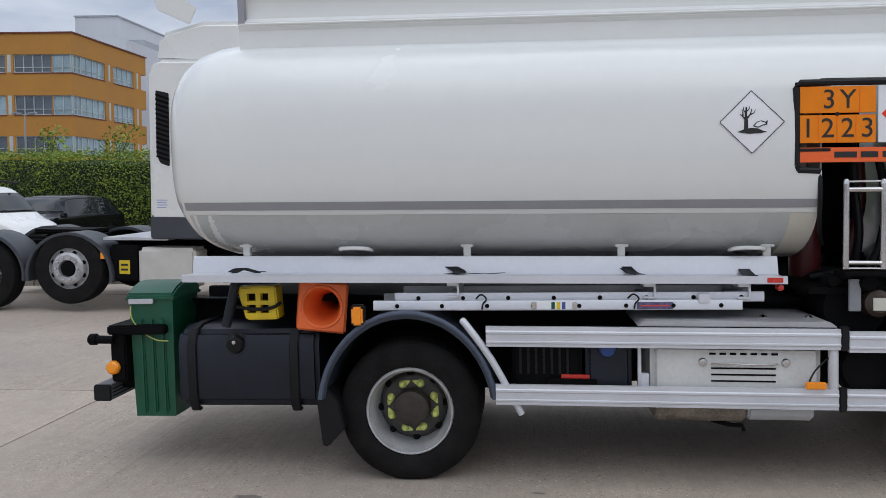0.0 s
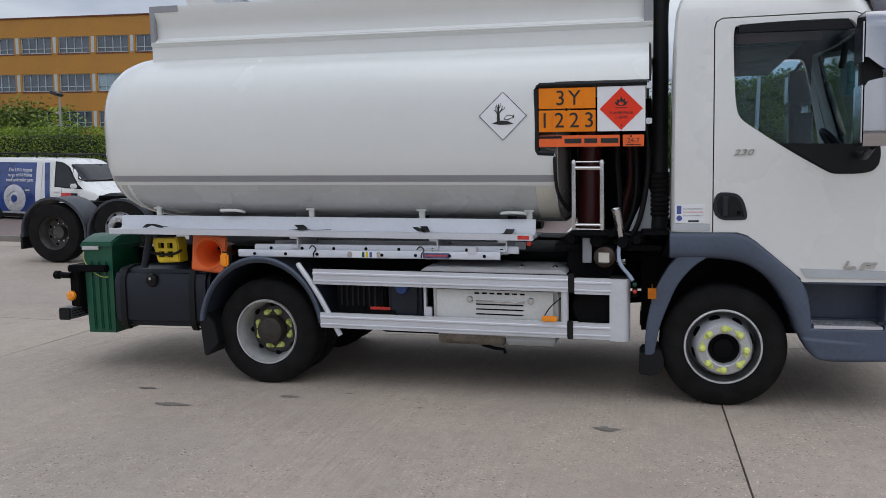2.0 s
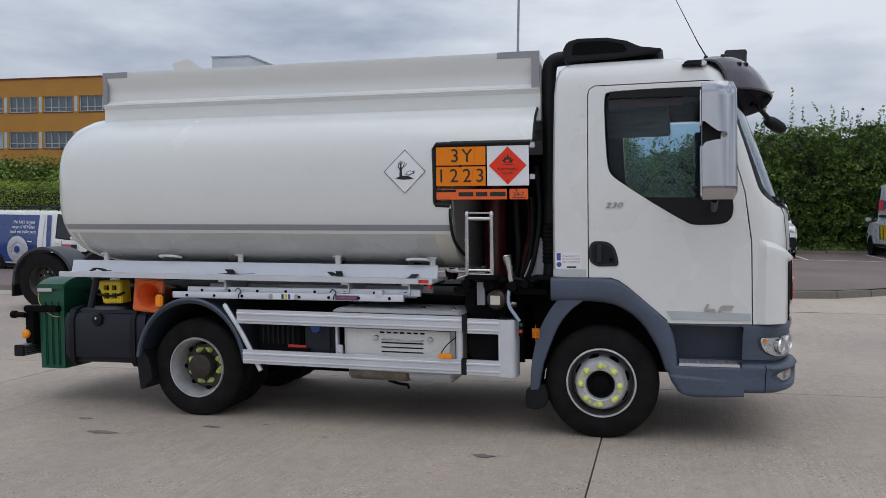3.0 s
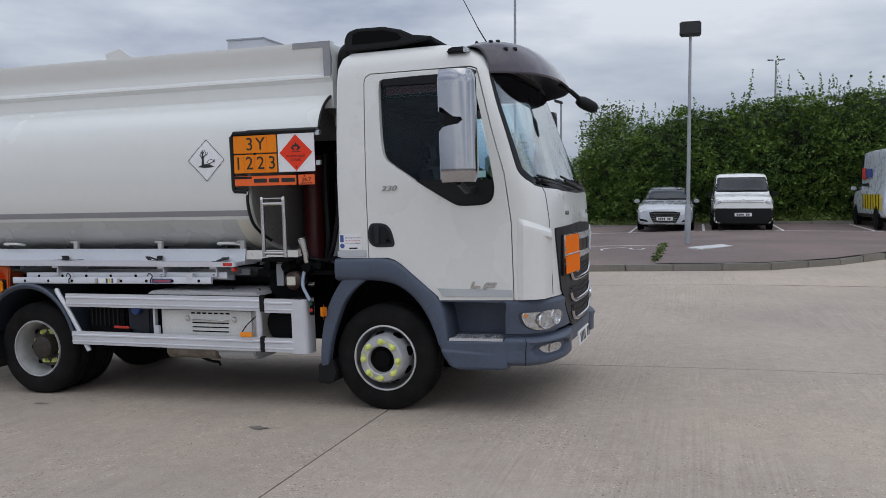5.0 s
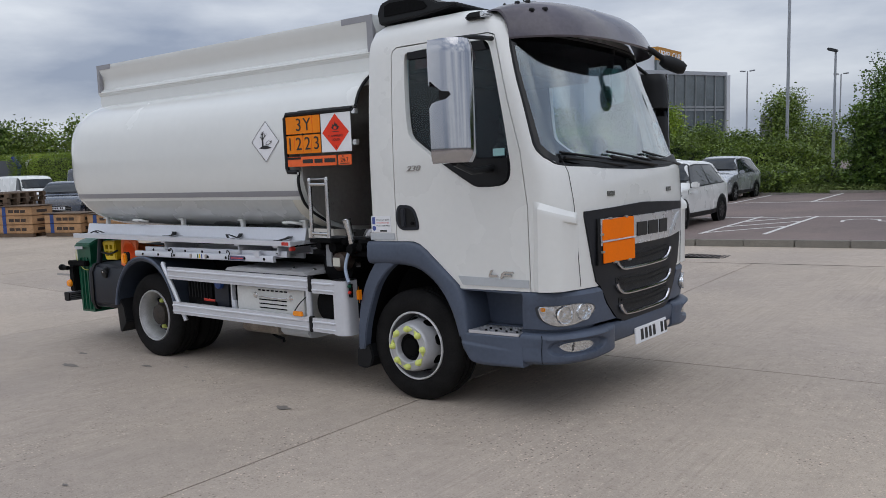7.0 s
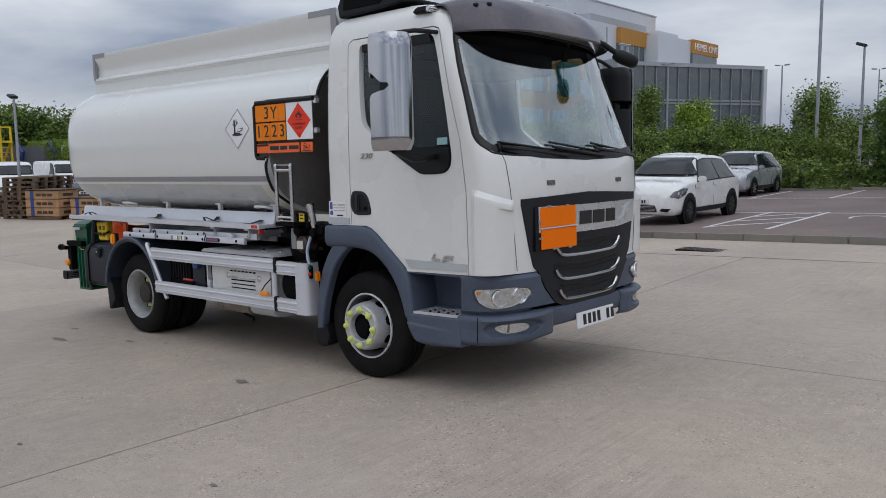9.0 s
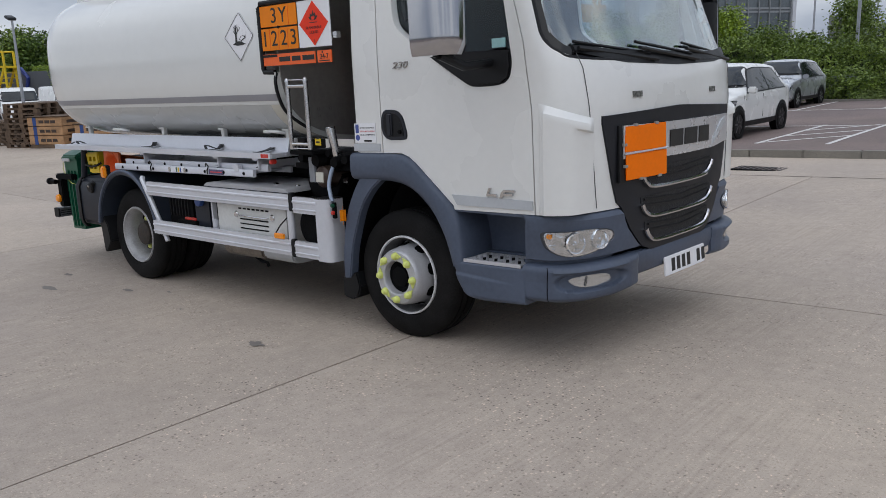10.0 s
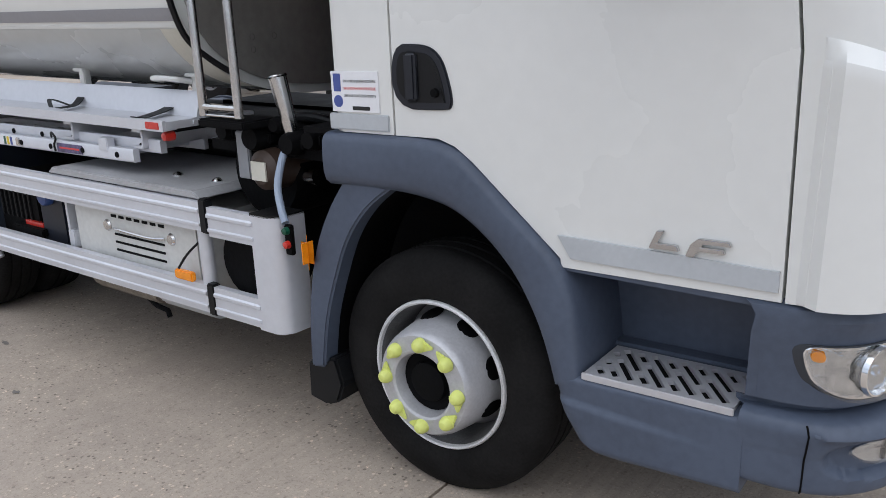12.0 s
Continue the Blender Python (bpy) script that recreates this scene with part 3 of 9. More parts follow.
WIN = smoothed(WIN_CORNERS, 2)
for s in (-1, 1):
    shell = carve(shell, prism(WIN, "y", s * 0.8, s * 1.4), hollow=True)
SCREEN = [(-1.046, 1.86), (-1.04, 1.80), (-1.015, 1.755), (-0.94, 1.715), (-0.6, 1.70), (0, 1.696), (0.6, 1.70), (0.94, 1.715), (1.015, 1.755), (1.04, 1.80), (1.046, 1.86), (1.03, 2.08), (1.008, 2.34), (0.975, 2.56), (0.95, 2.60), (0.87, 2.62), (0, 2.64), (-0.87, 2.62), (-0.95, 2.60), (-0.975, 2.56), (-1.008, 2.34), (-1.03, 2.08)]
shell = carve(shell, prism(SCREEN, "x", 3.5, 4.4), hollow=True)
DOOR = [(2.575, 0.80), (2.578, 2.57), (2.59, 2.615), (2.63, 2.64), (3.44, 2.634), (3.485, 2.615), (3.50, 2.57), (3.60, 2.14), (3.685, 1.82), (3.728, 1.458), (3.73, 0.936), (3.73, 0.80)]
doors = []
for s in (-1, 1):
    me = bpy.data.meshes.new("tmp")
    shell.to_mesh(me)
    keep = bmesh.new()
    keep.from_mesh(me)
    bpy.data.meshes.remove(me)
    doors.append(carve(keep, prism(inward(DOOR, 0.008), "y", s * 0.94, s * 1.4), "INTERSECT", hollow=True))
    shell = carve(shell, prism(DOOR, "y", s * 0.94, s * 1.4), hollow=True)
cab = part("cab_body", shell, WHITE, truck, "white painted steel cab", smooth=28)
for s, dbm in zip((-1, 1), doors):
    door = part("door", dbm, WHITE, cab, "closed white cab door", smooth=28)

    def flank(pts, y0, y1):
        return prism(pts, "y", s * y0, s * y1)

    frame_bm = carve(flank(inward(WIN, 0.003), 0.992, 1.062), flank(inward(WIN, 0.026), 0.9, 1.3))
    part("window_frame", frame_bm, BLACK, cab, "black rubber window surround")
    UP = [(2.70, 2.56), (2.705, 2.30), (2.719, 2.053), (2.74, 1.98), (2.79, 1.934), (3.02, 1.772), (3.60, 1.772), (3.545, 2.12), (3.46, 2.52), (3.43, 2.575), (3.38, 2.592), (2.73, 2.592)]
    pane = part("window_pane", flank(inward(UP, 0.02), 1.02, 1.026), SGLASS, cab, "clear side window glass")
    pane.visible_shadow = False
    part("mirror_base_panel", prism([(2.98, 1.80), (3.29, 1.606), (3.34, 1.592), (3.53, 1.594), (3.588, 1.63), (3.602, 1.70), (3.598, 1.78)], "y", s * 1.02, s * 1.082, 0.012), BLACK, cab, "black plastic panel under the side window")
part("header_band", prism([(2.74, 2.585), (3.40, 2.585), (3.43, 2.52), (2.74, 2.535)], "y", -1.045, -1.0), BLACK, cab)


def front_strip(ys, zb, zt, off=0.006, thick=0.02, rows=4):
    return sheet(lambda y, v: (front_x(y, zb(y) + v * (zt(y) - zb(y))) + off, y, zb(y) + v * (zt(y) - zb(y))), ys, [k / rows for k in range(rows + 1)], (-thick, 0, 0))


def span_n(a, b, n):
    return [a + (b - a) * k / n for k in range(n + 1)]


def between_rows(rows, n=8):
    """The rows with n steps between each two."""
    return [tuple(p + (q - p) * k / n for p, q in zip(a, b)) for a, b in zip(rows, rows[1:]) for k in range(n)] + [rows[-1]]


def between(pts):
    def f(v):
        for (a, p), (b, q) in zip(pts, pts[1:]):
            if v <= b:
                return p + (q - p) * (v - a) / (b - a)
        return pts[-1][1]
    return f


def mirror_pts(pts):
    return [(-a, b) for a, b in reversed(pts) if a > 1e-6] + pts


ws = part("windscreen", front_strip(span_n(-1.035, 1.035, 36), between(mirror_pts([(0, 1.70), (0.6, 1.704), (0.93, 1.72), (1.005, 1.752), (1.035, 1.81)])), between(mirror_pts([(0, 2.635), (0.85, 2.618), (0.94, 2.60), (0.97, 2.55), (1.005, 2.32), (1.035, 1.97)])), -0.014, 0.006, 8), GLASS, cab, "clear laminated windscreen")
ws.visible_shadow = False
rim = [(p.x, p.y) for p in arc([(a, b, 0) for a, b in SCREEN + SCREEN[:1]], 5)]
part("windscreen_seal", tube([(front_x(y, z) - 0.006, y * 0.994, z) for y, z in rim], 0.011, 8, False), BLACK, cab, "black rubber windscreen seal")
FRIT = mat("black_screen_border", (0.006, 0.006, 0.007), 0.12, var=0.1, spec=0.4)
frit_in = [(y * (1 - 0.034), z + (0.055 if z < 1.8 else -0.05 if z > 2.56 else 0.0)) for y, z in rim]
frit_bm = bmesh.new()
frit_rows = [[frit_bm.verts.new((front_x(y, z) - 0.0115, y, z)) for y, z in ring] for ring in (rim[:-1], [(a[0] + (b[0] - a[0]) * 0.5, a[1] + (b[1] - a[1]) * 0.5) for a, b in zip(rim[:-1], frit_in)], frit_in[:-1])]
for ra, rb in zip(frit_rows, frit_rows[1:]):
    for i in range(len(ra)):
        frit_bm.faces.new((ra[i], ra[(i + 1) % len(ra)], rb[(i + 1) % len(ra)], rb[i]))
part("screen_border", frit_bm, FRIT, cab, "black printed border of the windscreen")

skin = carve(loft([plan_ring(z, xf, w, xr, inset=0.052, steps=14) for z, xf, w, xr in [(1.04,) + cab_at(1.04), *CAB[1:-2]]]), loft([plan_ring(z, xf, w, xr, inset=0.066, steps=14) for z, xf, w, xr in [(1.06,) + cab_at(1.06), *CAB[1:-3], (2.765,) + cab_at(2.765)]]))
for s in (-1, 1):
    skin = carve(skin, prism(WIN, "y", s * 0.8, s * 1.4), hollow=True)
    skin = carve(skin, prism(ARCHCUT, "y", s * 0.6, s * 1.4), hollow=True)
skin = carve(skin, prism(SCREEN, "x", 3.5, 4.4), hollow=True)
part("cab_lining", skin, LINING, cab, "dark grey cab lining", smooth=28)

# grille, badge bar and lamps on the nose
gz_low = between(mirror_pts([(0, 0.575), (0.33, 0.585), (0.45, 0.63), (0.56, 0.74), (0.66, 0.90), (0.70, 0.92), (0.81, 1.36)]))
part("grille_panel", front_strip(span_n(-0.81, 0.81, 40), gz_low, between(mirror_pts([(0, 1.428), (0.81, 1.40)])), 0.012, 0.05, 8), mat("dark_grille_plastic", (0.012, 0.013, 0.017), 0.45, var=0.2, spec=0.3), cab, "dark grey plastic grille panel")
part("badge_bar", front_strip(span_n(-0.66, 0.74, 22), between(mirror_pts([(0, 1.13), (0.45, 1.135), (0.70, 1.16)])), between(mirror_pts([(0, 1.335), (0.70, 1.34)])), 0.028, 0.02, 4), mat("satin_silver_bar", (0.66, 0.67, 0.69), 0.28, metal=0.6), cab, "satin silver badge bar")
part("badge_bar_fold", front_strip(span_n(0.46, 0.66, 6), between([(0.46, 1.16), (0.58, 1.25), (0.66, 1.28)]), between([(0.46, 1.19), (0.58, 1.30), (0.66, 1.32)]), 0.036, 0.012, 2), LIGHTGREY, cab)
for k, (ya, yb) in enumerate(((-0.16, 0.005), (0.03, 0.20), (0.23, 0.375))):
    part("badge_shape", front_strip(span_n(ya, yb, 3), lambda y: 1.185, lambda y: 1.285, 0.034, 0.012, 2), INK, cab, "dark plain badge block")
MESH = mat("black_grille_mesh", (0.006, 0.006, 0.007), 0.6, var=0.3, scale=40, bump=0.6, bscale=90)
for z0, z1, yw, ye in ((0.975, 1.085, 0.33, 0.46), (0.80, 0.915, 0.32, 0.46), (0.65, 0.765, 0.30, 0.42)):
    part("grille_opening", front_strip(span_n(-ye, ye, 20), between(mirror_pts([(0, z0), (yw, z0 + 0.005), (ye, z0 + 0.07)])), lambda y: z1, 0.016, 0.02, 3), MESH, cab, "black mesh grille opening")
    for zs in (0.35, 0.65):
        part("grille_slat", front_strip(span_n(-ye + 0.03, ye - 0.03, 16), between(mirror_pts([(0, z0 + zs * (z1 - z0) - 0.006), (ye, z0 + zs * (z1 - z0) + 0.02)])), between(mirror_pts([(0, z0 + zs * (z1 - z0) + 0.006), (ye, z0 + zs * (z1 - z0) + 0.032)])), 0.024, 0.012, 1), BLACK, cab)
    trim = arc([(-ye, z0 + 0.075, 0), (-ye + 0.04, z0 + 0.025, 0), (-yw, z0 - 0.005, 0), (0, z0 - 0.012, 0), (yw, z0 - 0.005, 0), (ye - 0.04, z0 + 0.025, 0), (ye, z0 + 0.075, 0)], 6)
    part("chrome_trim", moved(tube([(front_x(p.x, p.y) + 0.022, p.x, p.y) for p in trim], 0.015, 8), Matrix.Identity(4)), CHROME, cab, "bright chrome grille strip")
for s in (-1, 1):
    part("nose_marker", front_strip(span_n(s * 0.49 - 0.045, s * 0.49 + 0.045, 3), lambda y: 1.492, lambda y: 1.525, 0.008, 0.015, 1), mat("smoky_marker_lens", (0.12, 0.12, 0.11), 0.25, var=0.4, scale=60), cab, "small smoky marker lamp")
    # swept air deflector on the corner
    def corner(u, v, s=s):
        a = math.radians(89 - 42 * u)
        z = 0.885 + v * (0.60 - 0.07 * u)
        xf, w, _ = cab_at(z)
        bulge = 0.004 + 0.052 * min(1, u * 11) * min(1, 0.12 + (1 - u) * (2.2 if v < 0.86 else 9)) * min(1, (1 - v) * 13)
        return (xf - FD + (FD + bulge) * math.cos(a) ** (2 / FN), s * (w + bulge * 0.7) * math.sin(a) ** (2 / FN), z - 0.02 * u * v)
    part("corner_deflector", sheet(corner, [0, 0.045, 0.09] + span_n(0.14, 1, 20), span_n(0, 0.84, 14) + [0.86, 0.875, 0.9, 0.93, 0.97, 1], (-0.03, -s * 0.02, 0)), WHITE, cab, "white moulded corner air deflector", smooth=24)
    part("panel_seam", tube([(front_x(s * y, z) + 0.002, s * y, z) for y, z in between_rows(((0.93, 1.74), (0.915, 1.62), (0.90, 1.5), (0.885, 1.35), (0.87, 1.2), (0.855, 1.05), (0.84, 0.9)))], 0.0024, 6), mat("grey_panel_gap", (0.10, 0.10, 0.10), 0.8), cab)

# roof visor, roof scoop, lamps and aerial
VIS = arc([(3.46, 0, 2.862), (3.60, 0, 2.885), (3.76, 0, 2.848), (3.88, 0, 2.735), (3.955, 0, 2.60)], 4)


def visor(u, v):
    p = VIS[min(len(VIS) - 1, int(round(v * (len(VIS) - 1))))]
    k = abs(u) ** 2.6
    return (p.x - 0.15 * k - 0.07 * v * k - 0.16 * v * abs(u) ** 7, u * (0.945 + 0.03 * v), p.z - (0.06 * k + 0.06 * abs(u) ** 9) * (1 - v) - 0.012 * k * v)


part("sun_visor", sheet(visor, span_n(-1, 1, 30), span_n(0, 1, 16), (-0.012, 0, -0.012)), SMOKE, cab, "smoked grey plastic sun visor")
for yy, zz in ((-0.86, 0.35), (-0.78, 0.35), (-0.86, 0.62), (-0.77, 0.62), (0.5, 0.35), (0.56, 0.35), (0.1, 0.3)):
    c = Vector(visor(yy, zz))
    part("visor_screw", lathe([(0.0, 0.02), (0.012, 0.018), (0.016, 0.008), (0.016, -0.01)], c, "x", 12), BLACK, cab)
scoop = prism([(2.40, 2.84), (2.385, 2.93), (2.42, 2.995), (2.50, 3.015), (2.72, 3.008), (2.86, 2.975), (2.96, 2.925), (3.12, 2.90), (3.125, 2.88), (2.95, 2.862), (2.8, 2.85)], "y", -0.95, 0.2, 0.02, 3)
part("roof_air_scoop", scoop, BLACK, cab, "black plastic roof air intake scoop")
part("scoop_mouth", prism([(2.45, 2.885), (2.46, 2.975), (2.52, 2.995), (2.72, 2.988), (2.84, 2.955), (2.88, 2.905), (2.84, 2.885)], "y", -0.957, -0.93, 0.008), DARK, cab)
part("aerial", tube([(3.47, -0.55, 2.84), (3.38, -0.56, 3.0), (3.18, -0.58, 3.42)], [0.006, 0.004, 0.002], 6), BLACK, cab, "thin whip aerial")
part("aerial_foot", lathe([(0.0, 0.06), (0.012, 0.05), (0.03, 0.0), (0.03, -0.02)], (3.43, -0.80, 2.80), "z", 12), BLACK, cab)
lamp = part("roof_marker", prism([(3.255, 2.738), (3.26, 2.765), (3.30, 2.782), (3.41, 2.780), (3.43, 2.758), (3.41, 2.733)], "y", -1.045, -0.93, 0.012), BLACK, cab, "black roof side marker")
part("marker_lens", prism([(3.385, 2.737), (3.385, 2.776), (3.42, 2.774), (3.434, 2.756), (3.415, 2.737)], "y", -1.05, -0.94, 0.008), CLEAR, lamp)


def wing_mirror(s, body, tag):
    """A tall two-part mirror on the door; its back is rounded to the front."""
    def shell_at(z0, z1, lip):
        rings = []
        for k in range(17):
            f = k / 16
            z = z0 + (z1 - z0) * f
            e = math.sin(math.pi / 2 * min(1, min(f, 1 - f) * 20 + 0.72))
            ring = []
            for a in range(17):
                t = math.pi * (a / 16 - 0.5)
                ring.append((3.38 + 0.225 * e * math.cos(t) ** 0.55 if abs(math.cos(t)) > 1e-6 else 3.38, s * (1.495 + 0.125 * e * math.copysign(abs(math.sin(t)) ** 0.8, math.sin(t))), z))
            ring = [(x + lip * (0.5 - f), y, zz) for x, y, zz in ring]
            rings.append(ring)
        return loft(rings)
    arm = part("mirror_arm", join(tube([(3.47, s * 1.03, 2.585), (3.46, s * 1.25, 2.575), (3.44, s * 1.49, 2.53)], 0.016), tube([(3.46, s * 1.05, 1.72), (3.46, s * 1.3, 1.70), (3.46, s * 1.49, 1.76)], 0.025), tube([(3.44, s * 1.49, 1.75), (3.44, s * 1.49, 2.505)], 0.02)), BLACK, cab, "black mirror arm")
    notch = prism([(3.2, 2.30), (3.40, 2.265), (3.44, 2.23), (3.48, 2.20), (3.53, 2.195), (3.54, 2.175), (3.51, 2.15), (3.45, 2.142), (3.40, 2.13), (3.38, 2.10), (3.2, 2.08)] if s < 0 else [(3.2, 2.22), (3.8, 2.22), (3.8, 2.14), (3.2, 2.14)], "y", s * (1.45 if s < 0 else 1.3), s * 1.8)
    up = part("mirror_housing", carve(shell_at(1.755, 2.525, 0.0), notch), body, cab, tag, smooth=60)
    if s > 0:
        part("mirror_cover", box(3.39, 3.58, 1.618, 1.634, 1.74, 2.54, 0.006), CHROME, up, "bright outer mirror cover")
    part("mirror_waist", prism([(3.385, 2.10), (3.385, 2.27), (3.44, 2.24), (3.50, 2.20), (3.50, 2.15), (3.44, 2.125)], "y", s * 1.42, s * 1.53, 0.008), BLACK, up)
    for z0, z1 in ((2.24, 2.475), (1.775, 2.11)):
        part("mirror_glass", box(3.369, 3.376, s * 1.385, s * 1.605, z0, z1, 0.002), CHROME, up, "silvered mirror glass")


wing_mirror(-1, mat("satin_chrome_shell", (0.46, 0.46, 0.48), 0.10, metal=1.0, var=0.03, scale=1, rvar=0.03), "chrome mirror housing")
wing_mirror(1, BLACK, "black mirror housing")
part("kerb_mirror", join(tube([(3.84, 0.40, 2.645), (3.93, 0.48, 2.59), (4.0, 0.55, 2.52)], 0.022), moved(lathe([(0.0, -0.11), (0.05, -0.105), (0.075, -0.06), (0.078, 0.0), (0.072, 0.06), (0.05, 0.095), (0.0, 0.10)], (0, 0, 0), "x", 20), pose(4.055, 0.60, 2.475, 0, 26, 30) @ Matrix.Diagonal((1, 0.75, 0.72, 1)))), BLACK, cab, "black front kerb mirror on an arm", smooth=60)

# cab fittings on the door
hand = [(2.583, 1.482), (2.70, 1.482), (2.745, 1.465), (2.775, 1.43), (2.80, 1.34), (2.798, 1.305), (2.78, 1.294), (2.583, 1.294)]
HANDLE = mat("dark_grey_handle_plastic", (0.017, 0.019, 0.026), 0.42, var=0.1, spec=0.35)
handle = part("door_handle", prism(smoothed(hand, 2), "y", -1.04, -1.077, 0.004), HANDLE, cab, "dark grey recessed door handle")
part("handle_dish", prism(inward(smoothed(hand, 2), 0.022), "y", -1.072, -1.0785), BLACK, handle)
part("handle_grip", box(2.635, 2.685, -1.092, -1.07, 1.315, 1.462, 0.012, 3), HANDLE, handle)
part("handle_lock", lathe([(0.0, -0.012), (0.012, -0.012), (0.014, 0)], (2.745, -1.076, 1.345), "y", 12), DARK, handle)
part("lower_trim_strip", box(2.318, 2.562, -1.0745, -1.06, 1.222, 1.272, 0.003), LIGHTGREY, cab, "light grey reflective strip")
part("door_trim_strip", prism([(3.135, 0.972), (3.715, 0.957), (3.715, 0.905), (3.175, 0.91)], "y", -1.0745, -1.06), LIGHTGREY, cab, "light grey reflective strip")
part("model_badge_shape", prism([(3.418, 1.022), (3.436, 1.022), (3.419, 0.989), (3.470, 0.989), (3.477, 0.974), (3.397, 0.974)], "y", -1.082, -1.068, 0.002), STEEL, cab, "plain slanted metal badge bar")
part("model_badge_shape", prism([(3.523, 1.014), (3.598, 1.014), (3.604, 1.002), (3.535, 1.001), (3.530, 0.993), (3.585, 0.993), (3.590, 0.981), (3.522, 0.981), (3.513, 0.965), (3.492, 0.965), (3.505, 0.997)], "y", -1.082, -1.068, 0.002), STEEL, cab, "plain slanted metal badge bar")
lettering("230", 0.056, side_plane(2.775, -1.0745, 1.745) @ Matrix(((1.5, 0.45, 0, 0), (0, 1, 0, 0), (0, 0, 1, 0), (0, 0, 0, 1))), DSTEEL, cab, "power_badge", 0.004, "dull metal number badge")
label = part("safety_sticker", box(2.335, 2.528, -1.0735, -1.06, 1.278, 1.402), SIGNW, cab, "white safety sticker with small print")
for k, words in enumerate(("DO NOT JUMP DOWN", "STEP DOWN IN REVERSE", "USE ALL 3 ACCESS POINTS")):
    lettering(words, 0.012, side_plane(2.452, -1.0742, 1.372 - k * 0.022), INK if k != 1 else RED_INK, label, "sticker_text", 0.0003, "", 0.13)
part("sticker_bar", box(2.42, 2.49, -1.0742, -1.07, 1.284, 1.296), INK, label)
part("sticker_drawing", box(2.345, 2.375, -1.0742, -1.07, 1.34, 1.395), BLUE_INK, label)
part("sticker_drawing", lathe([(0, 0), (0.019, 0), (0.019, 0.004)], (2.362, -1.0744, 1.31), "y", 16), BLUE_INK, label)
part("tax_label", box(3.44, 3.53, -1.0285, -1.02, 1.80, 1.85), mat("pale_green_label", (0.35, 0.6, 0.6), 0.5), cab, "pale green label inside the window")

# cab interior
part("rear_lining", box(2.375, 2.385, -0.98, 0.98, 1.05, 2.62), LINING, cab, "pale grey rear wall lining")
part("overhead_shelf", box(2.42, 3.15, -0.93, 0.93, 2.45, 2.62, 0.01), BLACK, cab, "black overhead locker")
part("locker_label", box(2.72, 3.26, -0.938, -0.931, 2.475, 2.543, 0.003), DRED, cab, "dark red strip on the overhead locker")
part("floor_mat", box(2.4, 3.9, -0.95, 0.95, 1.03, 1.06), SEAT, cab)
part("dashboard", prism([(3.86, 1.60), (3.86, 1.67), (3.76, 1.69), (3.62, 1.64), (3.52, 1.50), (3.52, 1.2), (3.84, 1.2)], "y", -0.94, 0.94, 0.03), DASH, cab, "grey plastic dashboard")
for yy in (-0.62, 0.55):
    st = part("cab_seat", join(box(2.62, 3.1, yy - 0.25, yy + 0.25, 1.25, 1.42, 0.05, 3), moved(box(-0.07, 0.07, -0.25, 0.25, 0, 0.62, 0.05, 3), pose(2.68, yy, 1.38, 0, -12, 0)), moved(box(-0.05, 0.05, -0.14, 0.14, 0.64, 0.84, 0.04, 3), pose(2.66, yy, 1.38, 0, -10, 0))), SEAT, cab, "dark cloth cab seat")
whl = [(0.21 * math.cos(2 * math.pi * k / 28), 0.21 * math.sin(2 * math.pi * k / 28), 0) for k in range(29)]
part("steering_wheel", moved(join(tube(whl, 0.016, 8, False), box(-0.2, 0.2, -0.02, 0.02, -0.012, 0.012, 0.008), lathe([(0, 0.03), (0.06, 0.02), (0.07, -0.02)], (0, 0, 0), "z", 16), tube([(0, 0, -0.02), (0, 0, -0.3)], 0.03)), pose(3.46, -0.60, 1.73, 0, 52, 0)), BLACK, cab, "black steering wheel")
part("screen_stalk", tube([(3.66, 0.35, 2.62), (3.64, 0.35, 2.50), (3.63, 0.35, 2.42)], 0.026), BLACK, cab, "black stalk behind the windscreen")
TEAL = mat("teal_mesh_bag", (0.22, 0.50, 0.47), 0.5, var=0.35, scale=30)
bag = part("hanging_bag", prism([(-0.11, 0.12), (0.11, 0.12), (0.10, 0.0), (0.06, -0.09), (-0.05, -0.10), (-0.11, -0.02)], "x", -0.03, 0.03, 0.012), TEAL, cab, "teal mesh bag hanging behind the screen")
bag.data.transform(pose(3.68, 0.34, 2.31) @ Matrix.Scale(1.25, 4))
for yy in (0.27, 0.33, 0.39):
    part("bag_seam", tube([(3.679, yy, 2.43), (3.679, yy + 0.01, 2.22)], 0.004, 5), DARK, bag)
for yy, zz in ((0.76, 2.00), (0.79, 1.895)):
    part("screen_disc", lathe([(0, 0.004), (0.042, 0.004), (0.046, 0.0), (0.05, 0.004), (0.05, -0.004)], (front_x(yy, zz) - 0.035, yy, zz), "x", 24), mat("pale_blue_disc", (0.45, 0.62, 0.70), 0.4, var=0.1), cab, "small round pale blue disc on the screen")
part("disc_bracket", tube([(front_x(0.66, 1.84) - 0.03, 0.655, 1.84), (front_x(0.66, 2.0) - 0.03, 0.655, 2.0), (front_x(0.7, 2.05) - 0.03, 0.69, 2.05)], 0.009, 6), DARK, cab)
for ya, yb in ((-0.25, -0.93), (0.28, -0.42), (0.9, 0.15)):
    part("wiper", join(tube([(front_x(ya, 1.70) + 0.02, ya, 1.70), (front_x(yb, 1.76) + 0.025, yb, 1.765)], 0.012, 6), tube([(front_x(ya, 1.74) + 0.01, ya - 0.05, 1.735), (front_x(yb, 1.8) + 0.012, yb, 1.80)], 0.009, 6)), BLACK, cab, "black windscreen wiper")
